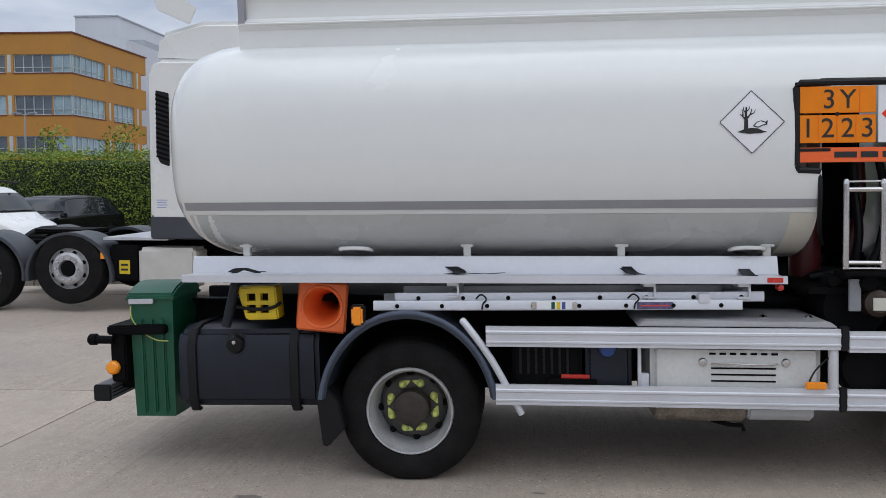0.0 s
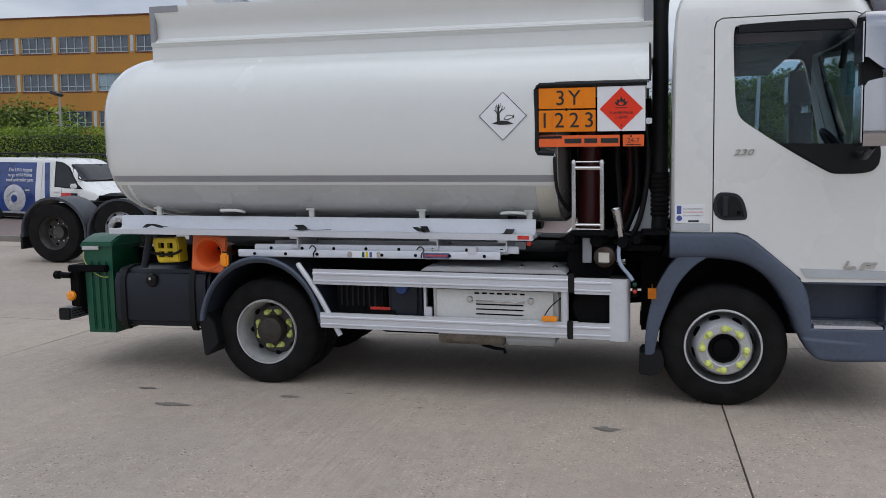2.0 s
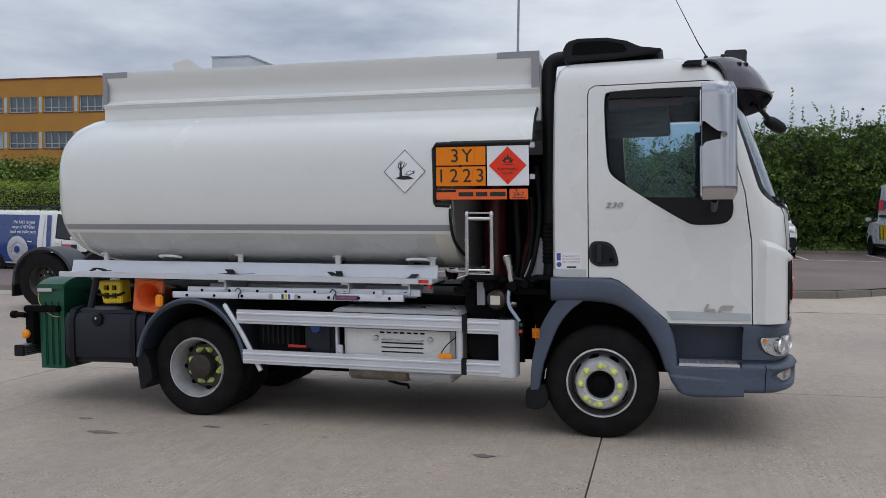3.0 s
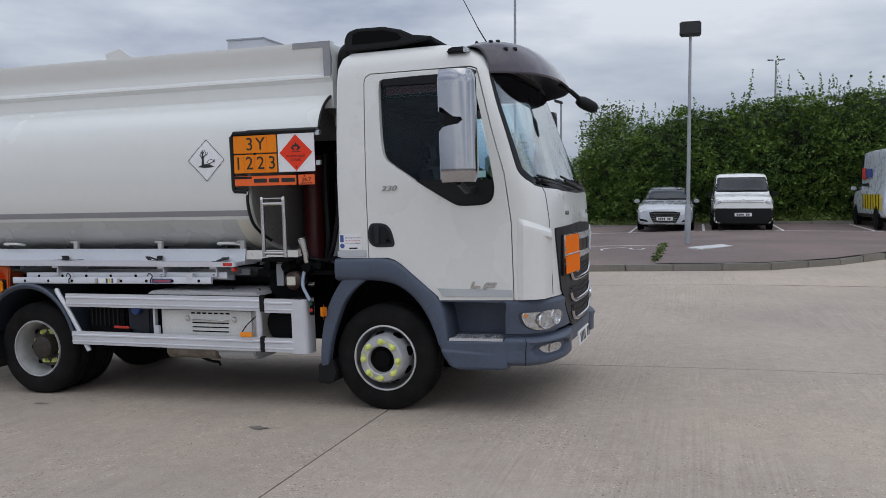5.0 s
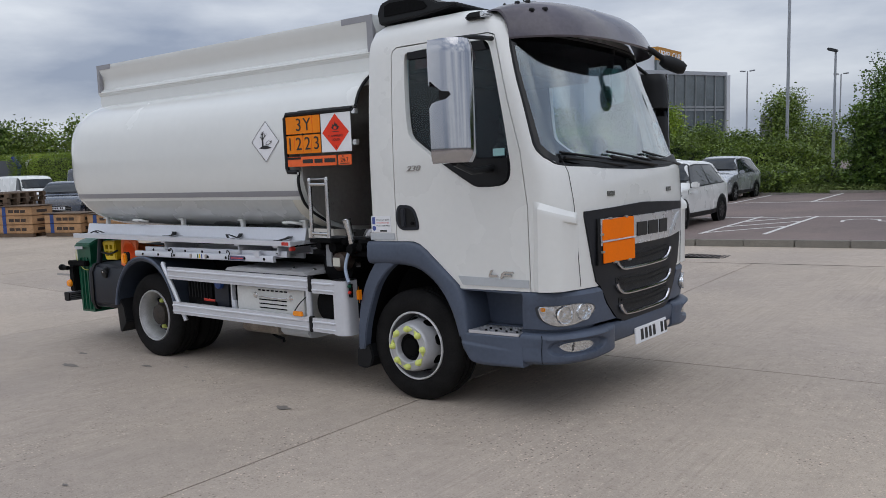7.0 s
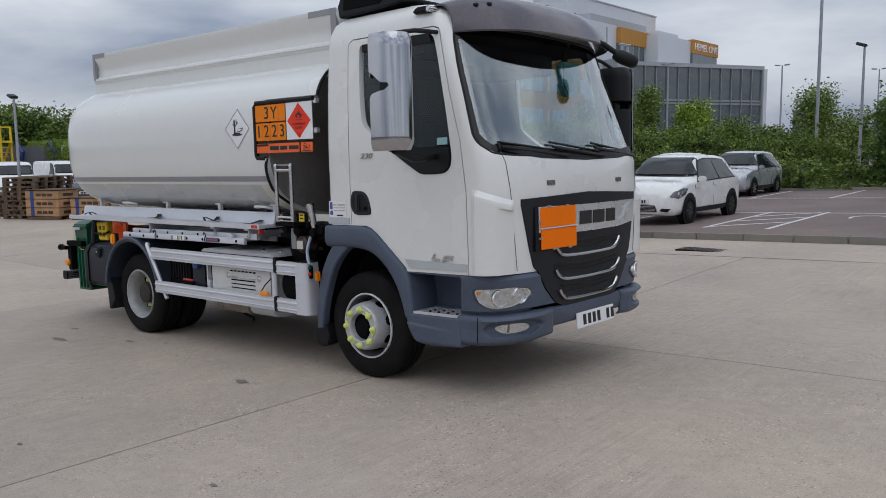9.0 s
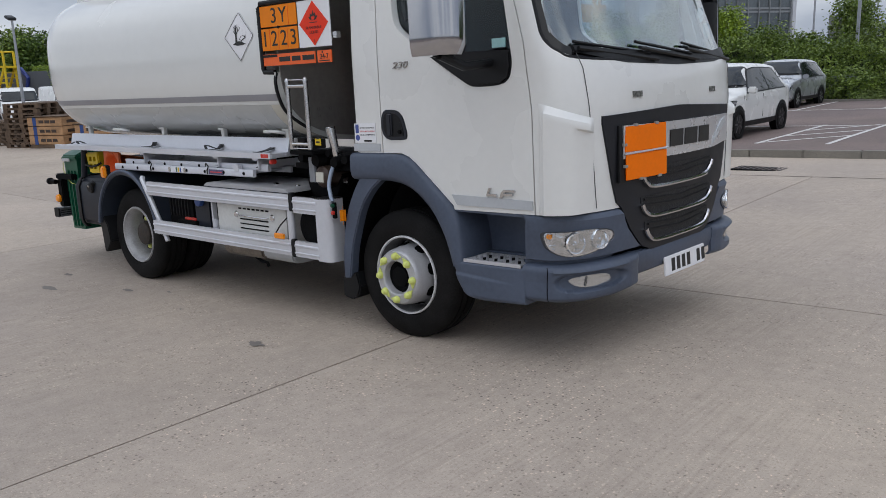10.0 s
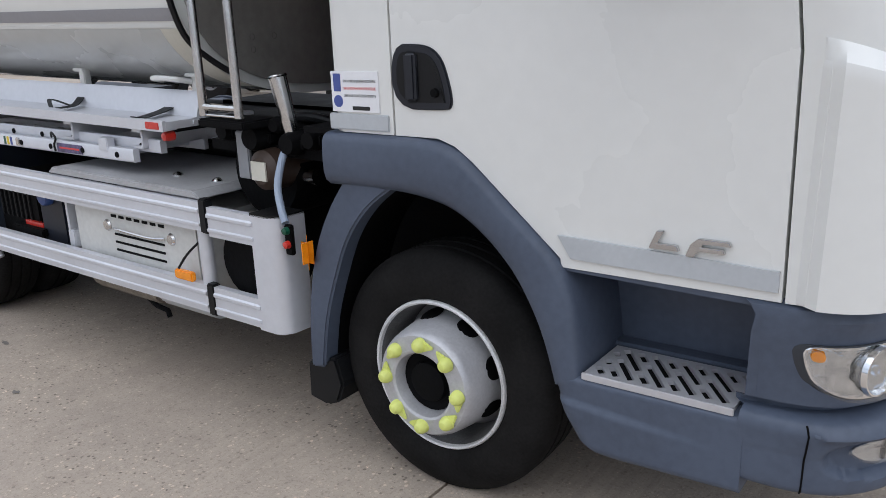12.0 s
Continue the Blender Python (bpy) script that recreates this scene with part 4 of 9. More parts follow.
part("scuttle", front_strip(span_n(-0.93, 0.93, 20), between(mirror_pts([(0, 1.668), (0.6, 1.685), (0.93, 1.745)])), between(mirror_pts([(0, 1.745), (0.6, 1.752), (0.93, 1.785)])), 0.003, 0.03, 2), BLACK, cab, "black scuttle panel")

# bumper
BUMP = [(0.445, 3.99, 1.03), (0.47, 4.03, 1.055), (0.515, 4.045, 1.066), (0.570, 4.05, 1.07), (0.594, 4.042, 1.066), (0.602, 4.005, 1.04), (0.618, 4.005, 1.042), (0.628, 4.035, 1.07), (0.80, 4.04, 1.074), (0.845, 4.05, 1.08), (0.87, 4.035, 1.075), (0.885, 4.0, 1.05)]
BD, BN = 0.38, 3.3


def bump_at(z):
    for a, b in zip(BUMP, BUMP[1:]):
        if z <= b[0]:
            f = max(0, (z - a[0]) / (b[0] - a[0]))
            return tuple(p + (q - p) * f for p, q in zip(a[1:], b[1:]))
    return BUMP[-1][1:]


def bump_pt(deg, z, off=0.0):
    """A point of the bumper's skin: 0 degrees at the middle of the nose, 90 on the flank at -y."""
    xf, w = bump_at(z)
    a = radians(abs(deg))
    return (xf - BD + (BD + off) * max(0, math.cos(a)) ** (2 / BN), -math.copysign(1, deg) * (w + off) * math.sin(a) ** (2 / BN), z)


bumper_bm = loft([plan_ring(z, xf, w, 3.668, BD, BN, steps=16, c=0.014) for z, xf, w in BUMP])
bumper_bm = carve(bumper_bm, prism([(-0.68, 0.92), (-0.58, 0.75), (-0.47, 0.64), (-0.34, 0.59), (0.34, 0.59), (0.47, 0.64), (0.58, 0.75), (0.68, 0.92)], "x", 3.8, 4.4))
bumper_bm = carve(bumper_bm, loft([plan_ring(z, xf - 0.06, w - 0.06, 3.70, BD, BN, steps=16) for z, xf, w in [(0.35, 4.07, 1.06), (0.82, 4.07, 1.06)]]))
bumper = part("bumper", bumper_bm, BLUEGREY, truck, "blue-grey plastic front bumper", smooth=30)
REFL = mat("mottled_lamp_chrome", (0.84, 0.85, 0.86), 0.07, metal=1.0, var=0.25, scale=28, bump=1.0, bscale=17, rvar=0.04)
LAMPDARK = mat("dark_lamp_surround", (0.03, 0.034, 0.042), 0.4)
HL_OUT = [(81.5, 0.788), (80.5, 0.735), (77, 0.685), (68, 0.652), (57, 0.646), (46, 0.656), (37, 0.684), (30.5, 0.73), (33, 0.775), (46, 0.792), (59, 0.787), (71, 0.786)]
FOG_OUT = [(69, 0.527), (59, 0.470), (45, 0.464), (33, 0.483), (34.5, 0.528), (47, 0.541)]


def on_bumper(outline, s, off, thick, shrink=1.0, rings=4, at=None):
    """A plate bounded by an outline of (degrees, height) that lies on the bumper's skin."""
    at = at or bump_pt
    pts = smoothed(outline, 2)
    cd, cz = sum(p[0] for p in pts) / len(pts), sum(p[1] for p in pts) / len(pts)
    bm = bmesh.new()
    levels = []
    for h in (0, -thick):
        rows = [[bm.verts.new(Vector(at(-s * (cd + (d - cd) * k), cz + (z - cz) * k, off)) + Vector((h, 0, 0))) for d, z in pts] for k in [shrink * (j + 1) / rings for j in range(rings)]]
        mid = bm.verts.new(Vector(at(-s * cd, cz, off)) + Vector((h, 0, 0)))
        n = len(pts)
        for i in range(n):
            bm.faces.new((mid, rows[0][i], rows[0][(i + 1) % n]))
            for r0, r1 in zip(rows, rows[1:]):
                bm.faces.new((r0[i], r1[i], r1[(i + 1) % n], r0[(i + 1) % n]))
        levels.append(rows[-1])
    for i in range(len(pts)):
        bm.faces.new((levels[0][i], levels[0][(i + 1) % len(pts)], levels[1][(i + 1) % len(pts)], levels[1][i]))
    return bm


def lamp_bowl(c, turn, rr, deep):
    """A round reflector bowl with its bulb shield, open towards the front."""
    prof = [(rr * 1.10, -0.004), (rr * 1.04, 0.008), (rr * 0.97, 0.008), (rr * 0.86, -deep * 0.35), (rr * 0.6, -deep * 0.75), (rr * 0.3, -deep), (rr * 0.24, -deep * 0.3), (rr * 0.2, -deep * 0.1), (0.0, -deep * 0.05)]
    return moved(lathe(prof, (0, 0, 0), "x", 24), Matrix.Translation(c) @ pose(0, 0, 0, 0, 0, turn))


for s in (-1, 1):
    part("headlight_surround", on_bumper(HL_OUT, s, 0.004, 0.02, 1.035), LAMPDARK, bumper, "dark headlight surround")
    lens = part("headlight", on_bumper(HL_OUT, s, 0.024, 0.004), LENSG, bumper, "clear headlight with chrome reflector bowls", smooth=60)
    lens.visible_shadow = False
    part("reflector", on_bumper(HL_OUT, s, 0.007, 0.006, 0.985, 9), REFL, lens, "faceted chrome headlight reflector", smooth=0)
    for dd, zz, rr, deep in ((40.5, 0.727, 0.052, 0.09), (57.5, 0.720, 0.058, 0.09)):
        part("reflector_bowl", lamp_bowl(Vector(bump_pt(-s * dd, zz, 0.014)), s * 22, rr, deep * 0.4), BRIGHT, lens, "round chrome reflector bowl")
    part("indicator_bulb", on_bumper([(79, 0.752), (75.5, 0.750), (75.5, 0.776), (79, 0.778)], s, 0.014, 0.004), AMBER, lens, "amber indicator bulb")
    # bulging corner moulding with the fog lamp in its recess
    def lower_at(deg, z, off=0.0, s=s):
        u, v = (89.5 - abs(deg)) / 73, (z - 0.385) / 0.217
        edge = min(1, max(0, 1 - u) * 12) ** 0.5
        swell = 0.030 * edge * (max(0, 1 - abs(2 * v - 1.04) ** 7)) ** 0.6
        ang, hgt = (abs(deg) - 50) / 23.5, (z - 0.503) / 0.052
        dip = 0.032 * max(0, min(1, (1.2 - (abs(ang) ** 2.6 + abs(hgt) ** 2.6)) * 3))
        brow = 0.010 * max(0, 1 - abs(hgt - 1.25) * 3) * (abs(ang) < 1.1)
        tuck = 0.022 * max(0, 0.12 - v) / 0.12
        px, py, _ = bump_pt(deg, max(0.51, z), 0.004 + swell - dip - tuck + brow + off)
        if u < 0.05:
            px = 3.672 + (px - 3.672) * u / 0.05
        return (px, py, z)
    def lower(u, v, s=s):
        x, y, z = lower_at(-s * (89.5 - 73 * u), 0.385 + 0.217 * v)
        return (x, y, z + 0.10 * max(0, u - 0.80) * (1 - v))
    part("bumper_corner", sheet(lower, span_n(0, 1, 80), span_n(0, 1, 30), (-0.02, 0, 0)), BLUEGREY, bumper, "bulging lower bumper corner", smooth=50)
    part("bumper_seam", tube([Vector(lower(0.135 - 0.006 * (1 - v), v)) + Vector((0, s * 0.0015, 0)) for v in span_n(0.02, 0.95, 16)], 0.0025, 6), DARK, bumper)
    fog = part("fog_lamp", on_bumper(FOG_OUT, s, 0.012, 0.006, 0.98, 4, lower_at), LENSG, bumper, "clear fog lamp in a recess", smooth=60)
    fog.visible_shadow = False
    part("fog_reflector", on_bumper(FOG_OUT, s, 0.004, 0.004, 0.94, 4, lower_at), BRIGHT, fog, "bright fog lamp reflector", smooth=0)
    part("fog_rib", on_bumper([(53, 0.474), (51.5, 0.474), (50.5, 0.534), (52, 0.534)], s, 0.008, 0.004, 1.0, 2, lower_at), HEADL, fog)
plate = part("number_plate", moved(box(-0.006, 0.006, -0.275, 0.275, -0.06, 0.06, 0.004), pose(4.048, 0.085, 0.450, 0, -4, 0)), SIGNW, bumper, "white number plate with plain dark bars")
for k in range(7):
    if k != 4:
        yb = -0.16 + k * 0.07
        part("plate_bar", moved(box(0.0055, 0.0075, yb - 0.022, yb + 0.022, -0.04, 0.04), pose(4.048, 0.075, 0.450, 0, -4, 0)), INK, plate)

# orange hazard plate on the nose
NOSE_PLATE = pose(4.062, -0.445, 1.183, 0, 0, -5)
oframe = part("hazard_plate_holder", moved(join(box(-0.02, -0.006, -0.255, 0.215, -0.16, 0.16, 0.004), box(-0.05, -0.012, -0.20, 0.18, -0.12, 0.12)), NOSE_PLATE), BLACK, cab, "black plate holder")
part("hazard_plate", moved(box(-0.004, 0.004, -0.205, 0.207, 0.008, 0.154, 0.003), NOSE_PLATE), ORANGE, oframe, "plain orange hazard plate, upper leaf")
part("hazard_plate", moved(box(-0.004, 0.004, -0.198, 0.214, -0.150, -0.004, 0.003), NOSE_PLATE), ORANGE, oframe, "plain orange hazard plate, lower leaf")
part("plate_hinge", moved(tube([(0.005, -0.215, -0.001), (0.005, 0.222, 0.005)], 0.006, 8), NOSE_PLATE), ALU, oframe, "bright metal hinge rod")
for yy, zz in ((-0.10, 0.155), (0.11, 0.155), (-0.05, -0.152), (0.14, -0.152), (-0.208, 0.05), (-0.202, -0.07)):
    part("plate_clip", moved(box(-0.008, 0.008, yy - 0.018, yy + 0.018, zz - 0.008, zz + 0.008, 0.003), NOSE_PLATE), DSTEEL, oframe)

# arch, step and mudguard
ARCH_OUT = arc([(2.30, 1.212, 0), (2.52, 1.212, 0), (2.70, 1.209, 0), (2.80, 1.187, 0), (2.88, 1.13, 0), (2.97, 1.05, 0), (3.06, 0.972, 0), (3.14, 0.895, 0), (3.185, 0.80, 0), (3.205, 0.69, 0), (3.215, 0.572, 0)], 4)
ARCH_IN = arc([(2.30, 1.03, 0), (2.50, 1.032, 0), (2.62, 1.028, 0), (2.73, 1.012, 0), (2.80, 0.99, 0), (2.87, 0.95, 0), (2.93, 0.90, 0), (2.99, 0.83, 0), (3.05, 0.73, 0), (3.09, 0.64, 0), (3.125, 0.53, 0)], 4)
ARCH_SEC = [(0.0, 0.80), (0.0, 1.06), (0.02, 1.078), (0.07, 1.092), (0.16, 1.099), (0.5, 1.103), (0.72, 1.100), (0.85, 1.092), (0.94, 1.072), (0.985, 1.04), (1.0, 1.0), (1.0, 0.80)]
PANEL_LEFT = between([(0.350, 3.33), (0.356, 3.285), (0.366, 3.25), (0.388, 3.215), (0.46, 3.168), (0.577, 3.122)])


def step_skin(u, v, s):
    """The outer skin of the step moulding, with a soft crease that dies out towards the nose."""
    z = 0.577 - v * (0.577 - 0.350 - 0.014 * u * u)
    x0 = PANEL_LEFT(z)
    x = x0 + (3.664 - x0) * u
    crease = 0.505 - 0.075 * (x - 3.16)
    f = max(0, min(1, (crease - z) / 0.016 + 0.5))
    y = 1.101 + 0.013 * (f * f * (3 - 2 * f)) * max(0, 1 - max(0, x - 3.34) / 0.26)
    edge = 0.022 * (1 - min(1, (x - x0) / 0.03)) ** 2 + 0.03 * (1 - min(1, (z - 0.350) / 0.03)) ** 2 + 0.016 * (1 - min(1, (0.577 - z) / 0.014)) ** 2
    return (x, s * (y - edge), z)

for s in (-1, 1):
    part("wheel_arch", loft([[(o.x + (i.x - o.x) * f, s * w, o.y + (i.y - o.y) * f) for f, w in ARCH_SEC] for o, i in zip(ARCH_OUT, ARCH_IN)]), BLUEGREY, truck, "blue-grey plastic wheel arch moulding", smooth=45)
    part("step_panel", sheet(lambda u, v: step_skin(u, v, s), [0, 0.012, 0.03, 0.06] + span_n(0.1, 1, 18), [0, 0.02, 0.04, 0.06] + span_n(0.1, 0.85, 24) + [0.89, 0.92, 0.95, 0.975, 1], (0, -s * 0.2, 0)), BLUEGREY, truck, "blue-grey plastic step moulding", smooth=45)
    part("step_recess", join(box(3.12, 3.78, s * 0.70, s * 0.80, 0.56, 0.895), box(3.12, 3.70, s * 0.78, s * 0.86, 0.565, 0.60, 0.01), prism([(3.13, 0.905), (3.66, 0.895), (3.66, 0.86), (3.15, 0.87)], "y", s * 0.8, s * 1.06)), BLUEGREY, truck, "recessed step well")
    RGO = arc([(2.135, 0.35, 0), (2.14, 0.50, 0), (2.168, 0.68, 0), (2.215, 0.83, 0), (2.285, 0.96, 0), (2.36, 1.06, 0)], 4)
    RGI = arc([(2.56, 1.05, 0), (2.45, 0.97, 0), (2.36, 0.86, 0), (2.295, 0.72, 0), (2.235, 0.55, 0), (2.20, 0.36, 0)], 4)
    RG = [(p.x, p.y) for p in RGO + RGI]
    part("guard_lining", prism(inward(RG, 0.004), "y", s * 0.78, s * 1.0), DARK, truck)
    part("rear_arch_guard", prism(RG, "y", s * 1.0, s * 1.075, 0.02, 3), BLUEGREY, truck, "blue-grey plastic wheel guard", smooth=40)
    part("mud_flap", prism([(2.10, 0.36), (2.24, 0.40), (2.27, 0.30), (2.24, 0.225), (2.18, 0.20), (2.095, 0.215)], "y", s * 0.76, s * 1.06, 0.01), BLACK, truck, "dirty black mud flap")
    # near-black sheets stand in for the shade inside the arch
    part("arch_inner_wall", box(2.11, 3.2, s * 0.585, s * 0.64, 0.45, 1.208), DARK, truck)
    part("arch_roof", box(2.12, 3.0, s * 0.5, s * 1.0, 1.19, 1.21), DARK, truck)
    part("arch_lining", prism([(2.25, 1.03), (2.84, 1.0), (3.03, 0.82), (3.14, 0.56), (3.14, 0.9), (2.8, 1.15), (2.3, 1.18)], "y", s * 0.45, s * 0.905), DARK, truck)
step_bm = box(3.225, 3.635, -1.092, -0.865, 0.580, 0.592)
for k in range(-4, 11):
    for va, vb in ((0.092, 0.208), (0.026, 0.074)) if k % 2 else ((0.156, 0.206), (0.024, 0.138)):
        # each slot runs aslant; the part within the plate is cut out
        xk = 3.228 + k * 0.0425
        va, vb = max(va, 0.2 - (3.622 - xk) / 0.73), min(vb, 0.2 - (3.243 - xk) / 0.73)
        if vb - va > 0.02:
            v, half = (va + vb) / 2, (vb - va) / 2 * 1.238
            step_bm = carve(step_bm, moved(box(-half, half, -0.0098, 0.0098, -0.05, 0.05), pose(xk + (0.2 - v) * 0.73, -1.092 + v, 0.59, 0, 0, 126)))
steps = part("step_plate", step_bm, ALU, truck, "perforated aluminium step plate")
part("step_nosing", box(3.222, 3.638, -1.098, -1.090, 0.574, 0.595, 0.002), ALU, steps)
# dark sheet under the plate stands in for the shade in the slots
part("step_well_floor", box(3.228, 3.632, -1.088, -0.86, 0.57, 0.5775), DARK, truck)
part("side_marker", box(2.155, 2.212, -1.118, -1.065, 0.728, 0.855, 0.027, 4), AMBER, truck, "amber side marker lamp")
rl = part("guide_light", box(2.05, 2.085, -1.07, -1.05, 0.76, 0.87, 0.004), DARK, truck, "small red and green guide lamps")
part("red_lens", lathe([(0, -0.02), (0.012, -0.016), (0.015, 0)], (2.067, -1.07, 0.80), "y", 14), REDLENS, rl)
part("green_lens", lathe([(0, -0.02), (0.012, -0.016), (0.015, 0)], (2.067, -1.07, 0.85), "y", 14), GREEN, rl)

# cab and bumper sheared to fit the camera's view of their far corners
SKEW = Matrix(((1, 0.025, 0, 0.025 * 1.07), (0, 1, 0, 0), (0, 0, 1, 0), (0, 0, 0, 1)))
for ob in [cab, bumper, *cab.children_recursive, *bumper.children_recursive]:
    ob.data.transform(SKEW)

# -- wheels --


def ring_profile(pts, c, n=48):
    return lathe(pts, c, "y", n)


TREAD = [(0.262, -0.125), (0.275, -0.136), (0.31, -0.143), (0.355, -0.140), (0.392, -0.128), (0.412, -0.112), (0.421, -0.098), (0.424, -0.085), (0.424, -0.062), (0.414, -0.060), (0.414, -0.050), (0.425, -0.048), (0.426, -0.008), (0.415, -0.006), (0.415, 0.006), (0.426, 0.008)]
TREAD = TREAD + [(r, -h) for r, h in reversed(TREAD[:-3])]


def tyre(parent, cx, cy, cz):
    bm = ring_profile(TREAD, (cx, cy, cz), 64)
    flat = [v for v in bm.verts if v.co.z < cz - 0.416]
    for v in flat:
        v.co.z = cz - 0.416 - (cz - 0.416 - v.co.z) * 0.15
    return part("tyre", bm, RUBBER, parent, "black worn truck tyre")


def nut_marker(cx, cy, cz, a, d, side):
    """A pear-shaped wheel nut pointer; its tip points along the ring."""
    p = Vector((cx + 0.143 * math.cos(a), cy, cz + 0.143 * math.sin(a)))
    t = Vector((-math.sin(a), 0, math.cos(a))) * d
    ball = lathe([(0.0, -0.034), (0.012, -0.032), (0.020, -0.024), (0.024, -0.010), (0.025, 0.0)], p, "y", 16)
    tip = prism([(0.0, 0.022), (0.014, 0.020), (0.052, 0.003), (0.052, -0.003), (0.014, -0.020), (0.0, -0.022)], "y", -0.010, 0.0, 0.003)
    ang = math.degrees(math.atan2(t.z, t.x))
    return join(ball, moved(tip, Matrix.Translation(p) @ pose(0, 0, 0, 0, -ang, 0)))


RIMW = mat("worn_white_rim_lip", (0.66, 0.66, 0.66), 0.4, metal=0.1, var=0.18, scale=14, rvar=0.1)
RIMP = mat("pale_silver_disc_paint", (0.50, 0.50, 0.52), 0.38, metal=0.3, var=0.12, scale=8, rvar=0.1)
# dark base colour stands in for the shade inside the rim
RIMD = mat("shade_toned_rim_well", (0.13, 0.13, 0.13), 0.6, metal=0.2, var=0.4, scale=9)


def front_wheel(cx, y_out, cz):
    w = part("wheel", ring_profile([(0.262, 0.004), (0.260, -0.010), (0.255, -0.015), (0.249, -0.012), (0.246, 0.0)], (cx, y_out, cz), 64), RIMW, truck, "silver painted steel front wheel")
    part("rim_well", ring_profile([(0.246, 0.0), (0.242, 0.02), (0.232, 0.05), (0.228, 0.10), (0.228, 0.16), (0.24, 0.20)], (cx, y_out, cz), 64), RIMD, w, "rim well with its shade put into the colour")
    tyre(w, cx, y_out + 0.125, cz)
    dish = [(0.228, 0.135), (0.214, 0.118), (0.203, 0.08), (0.196, 0.03), (0.190, -0.02), (0.184, -0.060), (0.177, -0.082), (0.168, -0.092), (0.118, -0.098), (0.110, -0.094), (0.104, -0.075), (0.102, 0.0)]
    dbm = ring_profile(dish, (cx, y_out, cz), 64)
    part("wheel_disc", dbm, RIMP, w, "pale silver wheel disc")
    for k in range(8):
        a = 2 * math.pi * (k + 0.35) / 8
        c = Vector((cx + 0.196 * math.cos(a), y_out + 0.045, cz + 0.196 * math.sin(a)))
        hb = lathe([(0.0, 0.016), (0.034, 0.014), (0.040, 0.0)], (0, 0, 0), "x", 18)
        part("hand_hole", moved(hb, Matrix.Translation(c) @ pose(0, 0, 0, 0, -math.degrees(a), 0) @ pose(0, 0, 0, 0, 0, -12) @ Matrix.Diagonal((0.35, 1.25, 1, 1))), DARK, w)
        part("nut_pointer", nut_marker(cx, y_out - 0.095, cz, 2 * math.pi * (k - 0.03) / 8, 1 if k % 2 else -1, -1), YELLOWG, w, "fluorescent yellow wheel nut pointer")
    part("hub", lathe([(0.103, -0.05), (0.07, -0.045), (0.066, -0.065), (0.05, -0.07), (0.0, -0.07)], (cx, y_out, cz), "y", 24), DARK, w, "dark hub set deep in the wheel's centre")
    return w


def rear_wheel(cx, y_out, cz):
    w = part("wheel", ring_profile([(0.262, 0.0), (0.256, -0.012), (0.246, -0.010), (0.242, 0.01), (0.232, 0.03), (0.222, 0.06), (0.219, 0.14), (0.212, 0.18), (0.206, 0.19)], (cx, y_out, cz)), RIM, truck, "deep dished silver rear wheel")
    tyre(w, cx, y_out + 0.125, cz)
    tyre(w, cx, y_out + 0.425, cz)
    part("wheel_disc", ring_profile([(0.210, 0.185), (0.19, 0.155), (0.175, 0.148), (0.12, 0.146), (0.105, 0.15), (0.1, 0.18)], (cx, y_out, cz)), DISC, w, "silver wheel disc with the dish's shade put into its colour")
    for k in range(8):
        a = 2 * math.pi * (k + 0.1) / 8
        c = Vector((cx + 0.197 * math.cos(a), y_out + 0.158, cz + 0.197 * math.sin(a)))
        part("hand_hole", moved(lathe([(0.0, -0.008), (0.02, -0.006), (0.024, 0.012)], (0, 0, 0), "y", 14), Matrix.Translation(c)), DARK, w)
        part("nut_pointer", nut_marker(cx, y_out + 0.143, cz, 2 * math.pi * (k + 0.55) / 8, 1 if k % 2 else -1, -1), YELLOWG, w, "fluorescent yellow wheel nut pointer")
    part("hub", lathe([(0.108, 0.16), (0.104, 0.05), (0.09, 0.04), (0.03, 0.036), (0.0, 0.036)], (cx, y_out, cz), "y", 24), mat("greasy_brown_hub", (0.035, 0.027, 0.021), 0.7, var=0.5, scale=25, bump=0.3, bscale=60), w, "dark rusty hub")
    return w


front_wheel(2.66, -1.005, 0.415)
rear_wheel(-0.79, -0.955, 0.420)
for cx, off in ((2.66, 0.0), (-0.79, 0.0)):
    w = part("wheel", lathe([(0.262, 0.0), (0.22, -0.06), (0.1, -0.06), (0.0, -0.06)], (cx, 0.945, 0.42), "y", 32), RIM, truck, "silver painted steel wheel")
    tyre(w, cx, 0.82, 0.42)
    if cx < 0:
        tyre(w, cx, 0.52, 0.42)

# -- chassis --
for s in (-1, 1):
    part("chassis_rail", raked(prism([(s * 0.33, 0.74), (s * 0.42, 0.74), (s * 0.42, 0.75), (s * 0.345, 0.75), (s * 0.345, 0.97), (s * 0.42, 0.97), (s * 0.42, 0.98), (s * 0.33, 0.98)], "x", -2.5, 3.5)), DARK, truck, "dark painted chassis rail")
part("rear_axle", join(tube([(-0.79, -0.7, 0.42), (-0.79, 0.7, 0.42)], 0.08, 14), lathe([(0, -0.17), (0.14, -0.14), (0.2, 0), (0.14, 0.14), (0, 0.17)], (-0.79, 0, 0.42), "x", 16)), DARK, truck)
part("front_axle", tube([(2.66, -0.8, 0.42), (2.66, -0.5, 0.36), (2.66, 0.5, 0.36), (2.66, 0.8, 0.42)], 0.06, 10), DARK, truck)
# near-black sheet added behind the rear wheel, in place of the shade there
part("wheel_box", box(-1.4, -0.2, -0.39, -0.35, 0.5, 1.04), DARK, truck)
part("prop_shaft", tube([(-0.7, 0, 0.45), (2.4, 0, 0.62)], 0.05, 10), DARK, truck)
